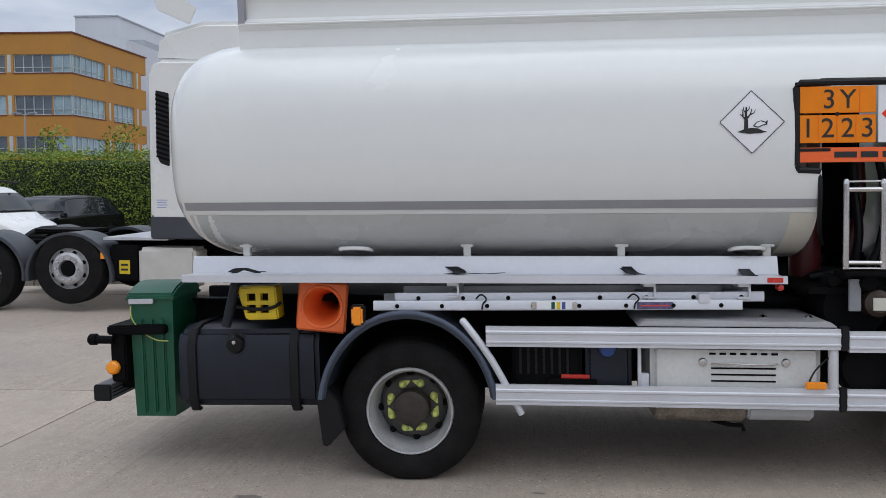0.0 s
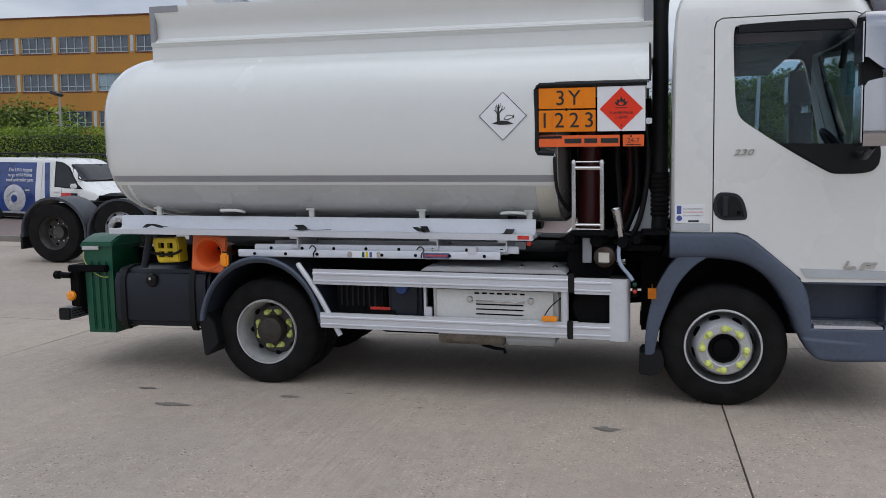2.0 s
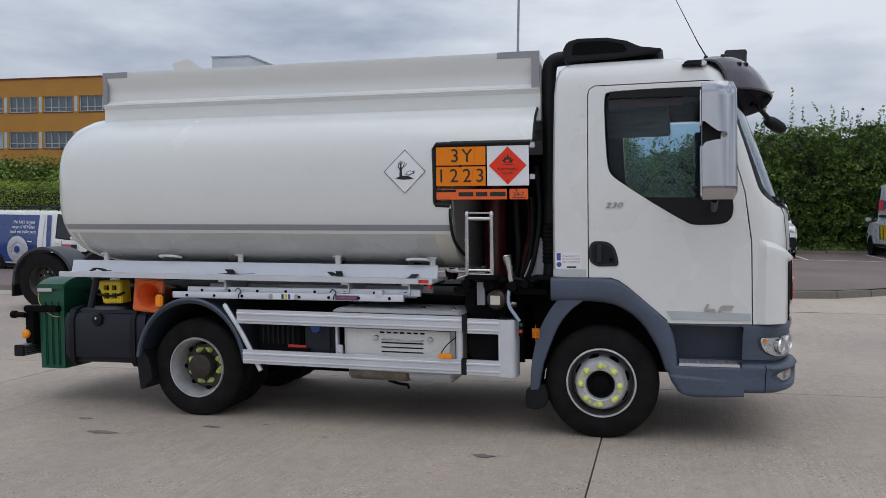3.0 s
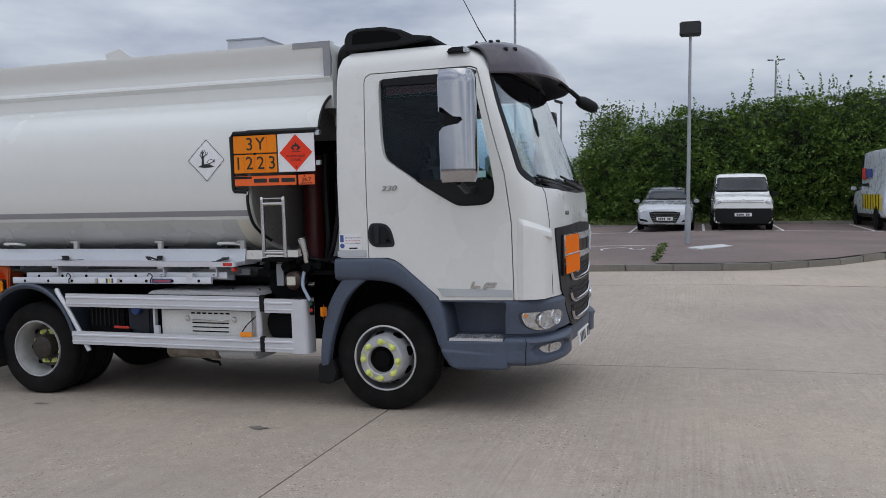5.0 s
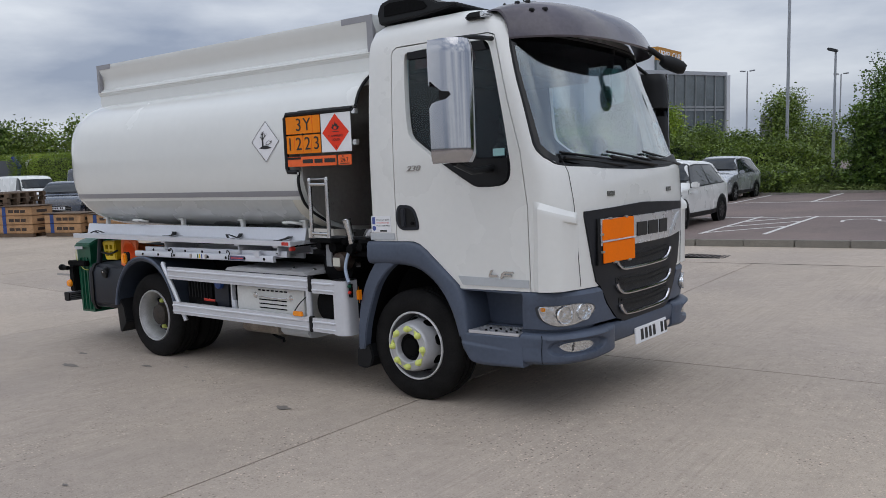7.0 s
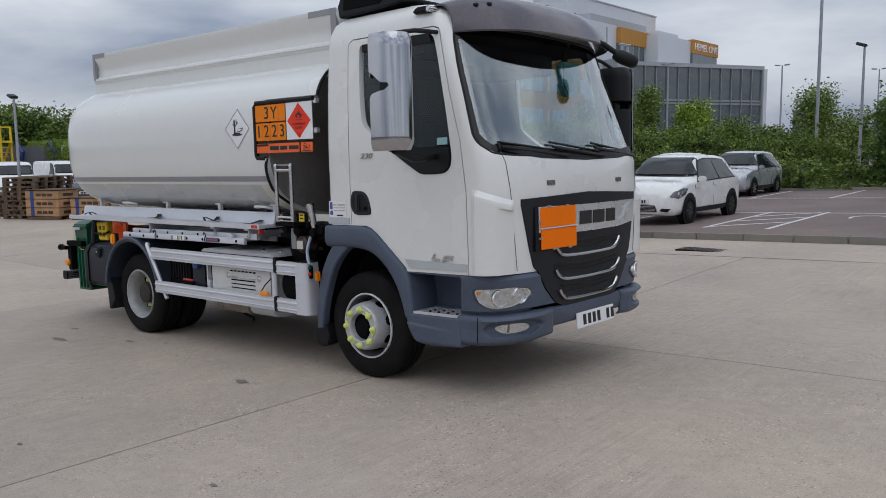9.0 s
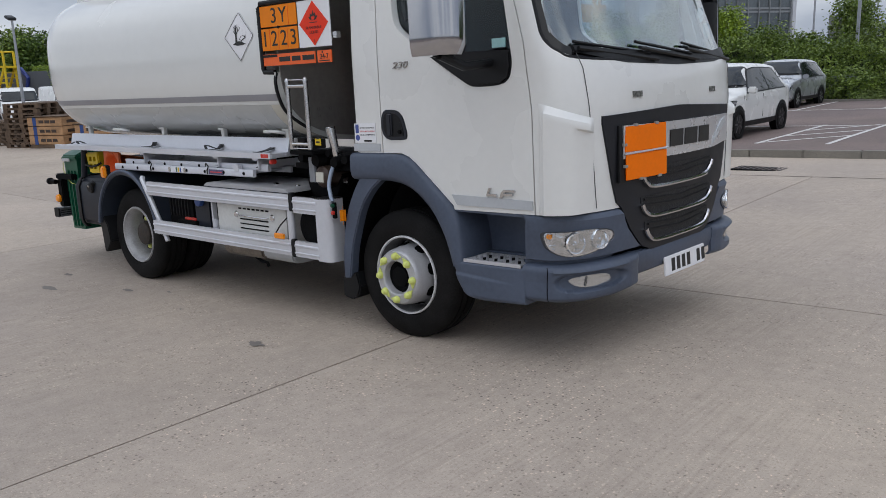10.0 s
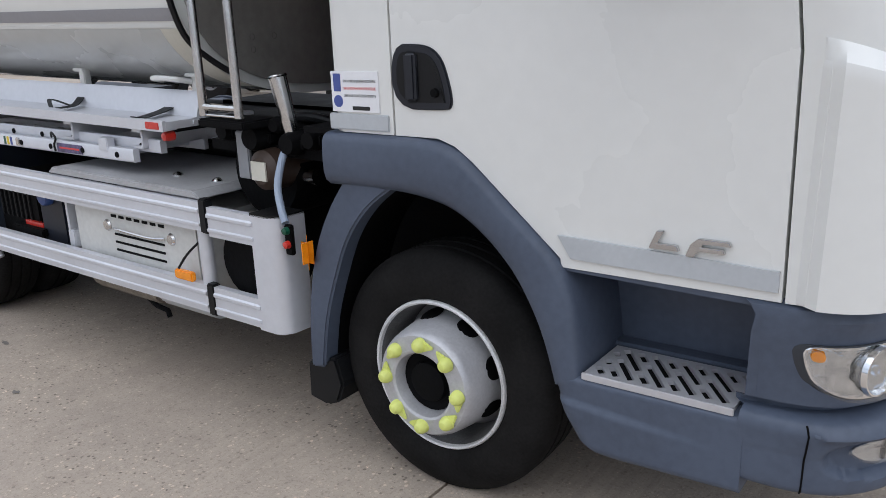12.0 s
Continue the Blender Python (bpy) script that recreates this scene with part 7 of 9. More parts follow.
def hedge(name, x0, x1, y0, y1, top, n, size, material, label, base, rough=0.5, sprout=0.0, turn=0.0, origin=(0, 0), spray=0):
    """A dense hedge: a dark heart, and leaves on its face, top and ends; top is a function of x."""
    h = thing(name, pose(origin[0], origin[1], 0, 0, 0, turn), label, "hedge")
    xs = [x0 + (x1 - x0) * k / 40 for k in range(41)]
    rings = []
    for x in xs:
        t = top(x)
        b = base(x)
        jit = 0.25 * lump(x, 3, 1, 0.7)
        hy = y0 + 0.3 * rough + jit
        rings.append([(x, hy + 0.35, b), (x, hy + 0.4, b + (t - b) * 0.5), (x, hy + 0.6, b + (t - b) * 0.86), (x, (y0 + y1) / 2, t - 0.25), (x, y1 - 0.4, b + (t - b) * 0.85), (x, y1 - 0.3, b)])
    # solid mass added behind the leaves, coloured as the hedge's inner shade
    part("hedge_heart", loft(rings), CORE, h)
    pts = []
    for _ in range(spray):
        # flat drooping sprays in tiers over the face and the near end
        x = rng.uniform(x0, x1)
        t, b = top(x), base(x)
        z = b + 0.3 + (t - b - 0.3) * rng.random()
        yc = y0 + rough * 0.3 * lump(x, z, 5, 0.9) + 0.3 * max(0, (z - b) / (t - b) - 0.85) * 4
        reach = rng.uniform(0.25, 0.6)
        side = rng.normal() * 0.3
        f = rng.random(34) ** 0.7
        pts += [(x + side * q + rng.normal() * 0.15 * (1.15 - q), yc + 0.15 - reach * q, z - 0.22 * q * q + rng.normal() * 0.03) for q in f]
    while len(pts) < n:
        x = rng.uniform(x0, x1)
        t, b = top(x), base(x)
        u = rng.random()
        if u < 0.72:
            z = b + (t - b) * rng.random()
            y = y0 + rough * 0.45 * lump(x, z, 5, 0.9) + rough * 0.3 * lump(x, z, 9, 2.3) + abs(rng.normal()) * 0.14 + 0.25 * max(0, (z - b) / (t - b) - 0.85) * 4
        elif u < 0.94:
            y = rng.uniform(y0, y1)
            z = t - 0.12 + rough * 0.35 * lump(x, y, 2, 1.1) + rng.normal() * 0.10 - 0.25 * abs((y - (y0 + y1) / 2) / (y1 - y0) * 2) ** 3
        else:
            x = x0 + abs(rng.normal()) * 0.2 if rng.random() < 0.5 else x1 - abs(rng.normal()) * 0.2
            t, b = top(x), base(x)
            z = b + (t - b) * rng.random()
            y = rng.uniform(y0, y1)
        pts.append((x, y, z))
    if sprout:
        for _ in range(int((x1 - x0) * 12)):
            x, y = rng.uniform(x0, x1), rng.uniform(y0 + 0.1, y1 - 0.2)
            hgt = abs(rng.normal()) * sprout + 0.1
            lean = rng.normal() * 0.25
            for k in range(int(hgt * 26) + 3):
                f = rng.random()
                pts.append((x + lean * f * hgt + rng.normal() * 0.06 * (1.2 - f), y + rng.normal() * 0.06, top(x) - 0.15 + f * hgt))
    f = part("foliage", leaves(np.array(pts), size), material, h)
    f["kind"] = "stuff"
    return h


HT = between([(0.3, 2.7), (0.9, 3.4), (1.7, 3.8), (3.0, 4.4), (4.5, 4.95), (6.5, 4.95), (8.0, 5.4), (10, 5.25), (13, 5.7), (18, 5.6), (30, 5.8)])
hedge("tall_hedge", 0.35, 30, 32.4, 35.6, lambda x: HT(x) + 0.35 * lump(x, 0, 0, 0.8), 185000, 0.105, LEAF_DARK, "tall dark green untrimmed hedge behind the car park", lambda x: lot_z(x, 33) - 0.1, 1.5, 0.55, spray=4700)
hedge("clipped_hedge", -44, -5.0, 22.6, 24.4, lambda x: 2.72 + 0.04 * lump(x, 0, 0, 0.9), 105000, 0.065, LEAF_CLIP, "clipped green hedge with a level top", lambda x: 0.0, 0.35, 0.04)
LT = between([(-40, 1.6), (-22, 1.7), (-12, 1.9), (-8, 1.6), (-4, 1.4), (-1.6, 1.05), (1.5, 1.0)])
hedge("bramble_bank", -34, 1.2, 32.6, 36.5, lambda x: LT(x) + 0.5 * lump(x, 0, 3, 0.5) + 0.2 * lump(x, 2, 3, 1.7), 48000, 0.115, LEAF_MID, "rough green bramble bank beside the car park", lambda x: lot_z(x, 33) - 0.1, 1.1, 0.3)

ST = between([(-18, 2.2), (-13, 2.5), (-10, 2.3), (-6, 2.2), (-3, 2.0), (-1.6, 1.5)])
hedge("shrub_belt", -18, -1.7, 39.5, 42.0, lambda x: ST(x) + 0.5 * lump(x, 0, 7, 0.6) + 0.3 * lump(x, 2, 7, 1.6), 26000, 0.13, LEAF_MID, "uneven belt of green shrubs behind the brambles", lambda x: 0.1, 1.4, 0.5)


def tree(x, y, z, h, spread, material, n, label, seed, size=0.22, low=0.3, lobes=9):
    """A tapered trunk with limbs, and a crown of leaves gathered in loose lobes."""
    rnd = random.Random(seed)
    t = thing("tree", pose(x, y, z), label, "tree", "background trees")
    part("trunk", tube(arc([(0, 0, 0), (rnd.uniform(-0.1, 0.1), 0, h * 0.3), (rnd.uniform(-0.2, 0.2), rnd.uniform(-0.2, 0.2), h * 0.75)], 5), [0.10 * h / 6 * (1 - 0.07 * k) for k in range(11)], 8), BARK, t)
    pts = []
    lobes = int(lobes * 1.9)
    for k in range(lobes):
        q = (k + 0.5) / lobes
        a = 2.4 * k + rnd.uniform(-0.5, 0.5)
        zz = h * (low + (0.95 - low) * q)
        rr = spread * (0.95 - 0.85 * abs(q - 0.32) ** 1.4) * rnd.uniform(0.35, 0.95)
        c = np.array((math.cos(a) * rr * 0.8, math.sin(a) * rr * 0.8, zz))
        part("limb", tube([(0, 0, zz * 0.72), (c[0] * 0.6, c[1] * 0.6, zz * 0.88), tuple(c)], [0.03 * h / 6, 0.02 * h / 6, 0.008], 5), BARK, t)
        m = int(n / lobes * rnd.uniform(0.6, 1.4))
        size_k = spread * rnd.uniform(0.16, 0.30)
        p = np.clip(rng.normal(size=(m, 3)), -1.7, 1.7) * size_k * np.array((1, 1, rnd.uniform(0.6, 1.0)))
        # a few shoots reach out beyond the clump
        out = rng.random(m) < 0.18
        p[out] *= 1.3
        pts.append(c + p)
    f = part("crown", leaves(np.concatenate(pts), size), material, t)
    f["kind"] = "stuff"
    return t


G0 = 0.2
for k, (tx, ty, th, ts, tm, tn, tl, tsz) in enumerate([
    (-13.9, 44.0, 5.2, 1.25, LEAF_MID, 6500, "slim young green tree with an open crown", 0.13),
    (-12.0, 46.0, 4.1, 1.6, LEAF_LIME, 9000, "lime green leafy tree behind the brambles", 0.14),
    (-9.3, 45.0, 3.0, 1.5, LEAF_MID, 6000, "low green bush behind the brambles", 0.14),
    (-7.0, 52.0, 4.9, 1.9, LEAF_MID, 8500, "broad green tree with gaps in its crown", 0.15),
    (-11.0, 42.5, 2.5, 1.5, LEAF_MID, 5500, "low green bush behind the brambles", 0.13),
    (-7.2, 44.0, 2.6, 1.5, LEAF_MID, 5500, "low green bush behind the brambles", 0.13),
    (-4.4, 50.0, 3.4, 1.8, LEAF_MID, 6000, "low green tree behind the brambles", 0.14),
    (0.9, 40.5, 5.4, 2.1, LEAF_DARK, 15000, "dense dark green tree at the hedge's end", 0.13),
    (-16.8, 48.0, 4.2, 2.2, LEAF_MID, 6000, "low green tree behind the brambles", 0.15),
    (-2.0, 55.0, 3.6, 2.0, LEAF_MID, 6500, "low green tree behind the brambles", 0.15),
    (-21.0, 50.0, 4.6, 2.4, LEAF_MID, 6000, "low green tree behind the brambles", 0.15),
    (-15.6, 30.5, 3.9, 0.9, LEAF_CLIP, 1100, "slim green sapling above the hedge", 0.13),
    (-19.8, 26.5, 3.5, 1.0, LEAF_CLIP, 1200, "slim green sapling above the hedge", 0.13),
    (-11.5, 27.0, 3.4, 1.0, LEAF_LIME, 1100, "yellow green sapling above the hedge", 0.13),
    (-17.3, 28.5, 3.7, 0.8, LEAF_CLIP, 900, "slim green sapling above the hedge", 0.13),
]):
    tree(tx, ty, G0, th, ts, tm, tn, tl, 40 + k, tsz)
rtl = random.Random(5)
for k in range(13):
    px = -86 + k * 3.3 + rtl.uniform(-1, 1)
    py = 30 + k * 2.9 + rtl.uniform(-2, 2)
    tree(px, py, -0.3, rtl.uniform(5.2, 7.0), rtl.uniform(3.2, 4.2), LEAF_MID if k % 3 else LEAF_DARK, 10500, "broad dark green tree in a distant belt", 80 + k, 0.3, 0.05, 11)
# grass verge below the tall hedge
gp = np.stack([rng.uniform(-1.5, 26, 14000), rng.uniform(31.3, 32.7, 14000), np.zeros(14000)], 1)
gp[:, 2] = [lot_z(a, b) + rng.random() * 0.28 * (0.3 + max(0, b - 31.3)) for a, b, _ in gp]
verge = new("grass_verge", leaves(gp, 0.16, 0.22, 0.1))
verge.data.materials.append(GRASS)
tagged(verge, "rough green grass and weeds at the hedge's foot", "grass", kind="stuff")
solid("verge_edging", join(*[box(-3 + 3.0 * k + 0.02, -0.02 + 3.0 * k, 31.25, 31.4, 0.2, 0.2 + lot_z(-3 + 3 * k, 31.3) - 0.2 + 0.12, 0.01) for k in range(10)]), KERB, pose(0, 0, 0), "grey concrete edging along the verge", "kerb", kind="structure")
wp = np.stack([rng.normal(4.2, 0.045, 1500), rng.uniform(15.9, 20.6, 1500), np.zeros(1500)], 1)
wp[:, 2] = [lot_z(a, b) + 0.02 + rng.random() * 0.05 * (1 + lump(4, b, 0, 1.5)) for a, b, _ in wp]
weeds = new("weeds", leaves(wp, 0.06, 0.3, 0.2))
weeds.data.materials.append(GRASS)
tagged(weeds, "small weeds growing along the tarmac joint", "weeds", kind="stuff")

# ---- lamp posts ----
POLE = mat("galvanised_grey_pole", (0.36, 0.38, 0.41), 0.5, metal=0.3, var=0.1)
LAMPK = mat("dark_lamp_housing", (0.03, 0.032, 0.036), 0.5)


def lamp_post(x, y, z, h, r, head, label, arm=0.0, sleeve=True):
    p = thing("lamp_post", pose(x, y, z), label, "lamp post", "lamp posts")
    part("pole", tube([(0, 0, 0), (0, 0, h * 0.5), (0, 0, h)], [r, r * 0.85, r * 0.62], 12), POLE, p)
    if sleeve:
        part("pole_base", tube([(0, 0, 0), (0, 0, 0.9), (0, 0, 1.0)], [r * 1.5, r * 1.5, r], 14), POLE, p)
    if head == "flood":
        hd = part("lamp_head", box(-0.26, 0.26, -0.17, 0.15, h - 0.04, h + 0.30, 0.03), LAMPK, p, "dark floodlight housing")
        part("lamp_glass", box(-0.22, 0.22, -0.176, -0.165, h, h + 0.26), DGLASS, hd)
    elif head == "twin":
        for s in (-1, 1):
            part("lamp_head", moved(box(-0.24, 0.24, -0.1, 0.1, -0.05, 0.05, 0.04, 2), pose(s * 0.38, 0, h + 0.02, 0, -s * 6, 0)), POLE, p)
    elif head == "side":
        part("lamp_arm", tube([(0, 0, h), (-0.12, 0, h + 0.05)], r * 0.5, 8), POLE, p)
        part("lamp_head", moved(box(-0.2, 0.2, -0.16, 0.16, -0.06, 0.06, 0.03, 2), pose(-0.12, 0, h + 0.08, 0, 18, 0)), LAMPK, p, "dark floodlight housing")
    return p


lamp_post(4.775, 20.5, lot_z(4.775, 20.5) + 0.05, 5.25, 0.052, "flood", "grey lamp post with a dark floodlight box")
lamp_post(-1.12, 37.2, 0.3, 5.55, 0.07, "side", "grey lamp post with a tilted dark floodlight", sleeve=False)
lamp_post(-5.2, 46.0, 0.2, 20.0, 0.09, "none", "tall plain grey mast behind the trees", sleeve=False)
lamp_post(10.4, 64.0, 0.2, 11.0, 0.1, "twin", "grey lamp post with twin heads beyond the hedge", sleeve=False)
lamp_post(-14.5, 70.0, 0.2, 8.2, 0.09, "twin", "grey lamp post with twin heads", sleeve=False)
lamp_post(-8.6, 76.0, 0.2, 7.9, 0.08, "twin", "grey lamp post with twin heads", sleeve=False)
lamp_post(-22.5, 66.0, 0.2, 8.6, 0.09, "twin", "grey lamp post with twin heads", sleeve=False)
lamp_post(-19.0, 25.4, 0.0, 3.95, 0.05, "side", "slim grey lamp post behind the hedge", sleeve=False)
lamp_post(-23.0, 36.0, 0.0, 5.0, 0.05, "twin", "slim grey lamp post with twin white heads", sleeve=False)
lamp_post(-28.0, 15.3, -0.1, 4.3, 0.07, "side", "grey lamp post beside the parked vans", sleeve=False)
sp = thing("sign_panel", pose(-9.8, 60.5, 0.2), "grey back of a road sign panel on posts", "sign")
part("panel", box(-0.9, 0.9, -0.03, 0.03, 2.6, 4.2, 0.02), mat("grey_sign_back", (0.22, 0.23, 0.24), 0.5), sp)
for s in (-0.7, 1.2):
    part("post", tube([(s, 0.05, 0), (s, 0.05, 4.3)], 0.06, 8), DARK, sp)

# ---- buildings ----
TERRA = mat("orange_render", (0.50, 0.235, 0.045), 0.75, var=0.08, scale=0.4, bump=0.1, bscale=6)
SILL = mat("dark_red_sill", (0.16, 0.045, 0.03), 0.6)
WGLASS = mat("office_glass", (0.075, 0.10, 0.13), 0.12, var=0.35, scale=0.5, spec=0.8)
# pale base colour stands in for sky reflected in the panes
WGLASS2 = mat("office_glass_sky_tone", (0.30, 0.42, 0.48), 0.15, var=0.25, scale=0.6, spec=0.8)
PALEFR = mat("pale_window_frame", (0.50, 0.56, 0.56), 0.5)
CLAD = mat("grey_metal_cladding", (0.40, 0.42, 0.45), 0.5, metal=0.2, var=0.06, scale=0.3)
WCLAD = mat("white_metal_cladding", (0.62, 0.64, 0.67), 0.5, var=0.05, scale=0.3)
GL = mat("dark_curtain_glass", (0.085, 0.105, 0.115), 0.1, var=0.3, scale=0.35, spec=0.9)
GFR = mat("grey_curtain_frame", (0.25, 0.27, 0.28), 0.5)
office = thing("office_building", pose(-36.0, 63.0, 0.0), "orange rendered office block with bands of windows", "building")
part("glass_core", box(-44, -0.45, 0.45, 12.7, 0, 13.0), mat("dark_office_interior", (0.05, 0.055, 0.06), 0.7, var=0.4, scale=0.3), office)
for z0, z1 in ((0.0, 1.0), (2.6, 4.25), (5.7, 7.40), (8.95, 10.75), (12.2, 13.85)):
    part("wall_band", join(box(-44, 0, 0, 0.4, z0, z1), box(-0.4, 0, 0.4, 12.8, z0, z1)), TERRA, office, "orange rendered wall band")
part("roof", box(-44, -0.3, 0.3, 12.7, 13.5, 13.7), CLAD, office)
part("parapet_cap", join(box(-44.1, 0.1, -0.1, 0.45, 13.85, 13.95), box(-0.45, 0.1, 0.45, 12.9, 13.85, 13.95)), SILL, office)
win_mesh = {}


def office_window(w, h, panes, pale):
    key = (w, h, panes, pale)
    if key not in win_mesh:
        g = from_bm("window_glass", box(0, w, 0.16, 0.18, 0, h))
        g.materials.append(WGLASS2 if pale else WGLASS)
        fb = [box(0, w, 0.08, 0.17, 0, 0.07), box(0, w, 0.08, 0.17, h - 0.07, h), box(0, w, 0.10, 0.165, h * 0.28, h * 0.28 + 0.05)]
        for k in range(panes + 1):
            xk = (w - 0.06) * k / panes
            fb.append(box(xk, xk + 0.06, 0.08, 0.17, 0.07, h - 0.07))
        f = from_bm("window_frame", join(*fb))
        f.materials.append(PALEFR)
        s = from_bm("window_sill", box(-0.05, w + 0.05, -0.06, 0.2, -0.10, 0.0))
        s.materials.append(SILL)
        win_mesh[key] = (g, f, s)
    return win_mesh[key]


def put_window(parent, m, w, h, panes, pale=False):
    g, f, s = office_window(w, h, panes, pale)
    wd = part("window", g, None, parent)
    wd.matrix_basis = m
    part("window_frame", f, None, wd)
    part("window_sill", s, None, wd)


rw = random.Random(3)
for z0, h in ((1.0, 1.6), (4.25, 1.45), (7.40, 1.55), (10.75, 1.45)):
    for k in range(10):
        x = -5.0 - 3.9 * k
        put_window(office, pose(x, 0.02, z0), 3.2, h, 4, rw.random() < 0.2)
        part("pier", box(x - 0.7, x, 0.0, 0.4, z0, z0 + h), TERRA, office)
        part("slit_window", box(x - 0.52, x - 0.2, -0.012, 0.02, z0 + 0.02, z0 + h - 0.02, 0.004), PALEFR, office, "pale glazed slit")
    part("pier", box(-1.8, -1.75, 0.0, 0.4, z0, z0 + h), TERRA, office)
    put_window(office, pose(-1.75, 0.02, z0 + 0.0), 1.72, h, 2, True)
    for k in range(2):
        y = 1.4 + 5.2 * k
        put_window(office, pose(-0.02, y, z0, 0, 0, 90), 3.7, h, 4, True)
        part("pier", box(-0.4, 0.0, y + 3.72, y + 5.2, z0, z0 + h), TERRA, office)
        part("slit_window", box(-0.02, 0.012, y + 4.3, y + 4.6, z0 + 0.02, z0 + h - 0.02, 0.004), PALEFR, office, "pale glazed slit")
    put_window(office, pose(-0.02, 0.02, z0, 0, 0, 90), 1.36, h, 2, True)
# the stepped block beyond the offices: white upper storeys, grey plant storey, orange band
tower = thing("stepped_building", pose(0, 0, 0), "white and grey stepped office block with an orange band", "building")
part("upper_wall", box(-46.7, -42.1, 82.5, 105.2, 0, 19.2), WCLAD, tower, "white clad upper storeys")
part("upper_edge", box(-46.8, -42.0, 82.4, 105.3, 19.2, 19.35), CLAD, tower)
part("side_step", box(-49.5, -46.7, 82.0, 100, 0, 16.4), WCLAD, tower, "lower white step")
part("plant_storey", box(-42.0, -39.5, 83.0, 97.1, 12, 16.9), CLAD, tower, "grey clad plant storey")
part("stair_wall", box(-41.3, -38.0, 76.0, 86.4, 0, 15.7), WCLAD, tower, "pale grey stair wall")
part("stair_slit", box(-38.01, -37.99, 84.0, 84.25, 13.2, 15.3), GFR, tower)
part("orange_band", box(-41.2, -37.5, 86.42, 99.5, 13.75, 15.5), TERRA, tower, "orange panel band")
part("band_glass", box(-41.1, -37.65, 86.44, 96.6, 11.2, 13.75), GL, tower, "dark glazing under the orange band")
for k in range(7):
    part("mullion", box(-37.66, -37.58, 86.6 + 1.55 * k, 86.7 + 1.55 * k, 11.2, 13.75), PALEFR, tower)

# the glazed block: it runs away to the right
glassb = thing("glazed_building", Matrix.Translation((-35.2, 83.4, 0)) @ pose(0, 0, 0, 0, 0, 62.9), "grey glazed office block with a flat parapet", "building")
part("glass_wall", box(0.9, 19.6, 0.15, 14, 0, 10.9), GL, glassb, "dark curtain wall glass")
part("parapet", box(0.8, 19.8, -0.05, 14, 10.9, 11.35, 0.03), CLAD, glassb, "grey metal parapet")
part("end_wall", prism([(19.6, -0.2), (20.1, -0.2), (21.3, 14), (19.6, 14)], "z", 0, 11.0), WCLAD, glassb, "white end wall")
part("end_pier", box(-1.3, 0.85, -0.1, 6, 0, 11.6), CLAD, glassb, "pale grey end pier")
for z in (3.4, 6.75, 7.1):
    part("floor_rail", box(0.9, 19.6, 0.02, 0.2, z, z + 0.22), GFR, glassb)
for k in range(13):
    x = 0.95 + k * 1.54
    part("mullion", box(x, x + 0.09, -0.02, 0.18, 0, 10.9), GFR, glassb)
roofx = thing("rooftop_block", pose(0, 0, 0), "white rooftop storey with an orange name sign", "building")
part("wall", box(-44, -36.0, 93.0, 102.5, 10.5, 15.3), WCLAD, roofx, "white clad roof storey")
part("wall_top", box(-44, -36.8, 94.6, 100.5, 15.3, 15.9), WCLAD, roofx)
part("sign_wall", box(-44, -35.6, 102.5, 110.8, 13.8, 15.5), TERRA, roofx, "orange sign panel")
part("sign_glazing", box(-44, -35.7, 102.5, 110.6, 10.5, 13.8), GL, roofx, "dark glazing under the sign")
lettering("HEMEL ONE", 1.3, pose(-35.57, 106.6, 14.6, 90, 0, 90), SIGNW, roofx, "sign_lettering", 0.04, "white capital letters", 7.4)
for y in (84.6, 86.0):
    part("roof_vent", lathe([(0, 0.5), (0.35, 0.42), (0.4, 0.3), (0.18, 0.25), (0.18, -1.0)], (-36.4, y, 13.0), "z", 12), CLAD, roofx)
# the haze is mixed into the woods' grey-green colour
solid("distant_woods", sheet(lambda u, v: (300 * math.cos(u) - 10, 300 * math.sin(u) + 20, -2 + v * (9 + 2.5 * lump(u * 30, 0, 0, 1) + 1.5 * lump(u * 110, 0, 0, 1))), [radians(-180 + 360 * k / 600) for k in range(601)], [0, 0.5, 1]), mat("distant_haze_green", (0.085, 0.11, 0.10), 0.9, var=0.3, scale=0.1), pose(0, 0, 0), "hazy line of distant woods on the horizon", "woods", kind="structure", smooth=0)

# ---- parked vehicles ----
CSILVER = mat("silver_car_paint", (0.46, 0.48, 0.51), 0.28, metal=0.4, var=0.04, scale=2, coat=0.8)
CWHITE = mat("white_car_paint", (0.78, 0.78, 0.76), 0.28, var=0.03, scale=2, coat=0.7)
CBLACK = mat("black_car_paint", (0.006, 0.0065, 0.008), 0.16, var=0.1, scale=2, coat=0.3, spec=0.35)
CGREY = mat("dark_grey_car_paint", (0.03, 0.032, 0.037), 0.22, metal=0.3, var=0.05, coat=0.4)
CBLUE = mat("blue_van_wrap", (0.012, 0.045, 0.20), 0.3, var=0.35, scale=1.2, coat=0.6)
CNAVY = mat("navy_van_paint", (0.012, 0.018, 0.035), 0.25, var=0.1, coat=0.8)
ALLOY = mat("alloy_wheel", (0.42, 0.43, 0.45), 0.3, metal=0.7, var=0.1)
DALLOY = mat("dark_alloy_wheel", (0.05, 0.05, 0.055), 0.3, metal=0.6, var=0.1)
CARLAMP = mat("smoked_car_lamp", (0.10, 0.10, 0.105), 0.08, var=0.5, scale=9, spec=0.7, coat=1.0)
PALELAMP = mat("bright_car_lamp", (0.48, 0.49, 0.50), 0.12, metal=0.5, var=0.3, scale=14, coat=1.0)
GRILLE = mat("black_car_grille", (0.008, 0.008, 0.009), 0.4, var=0.3, scale=30, spec=0.3)
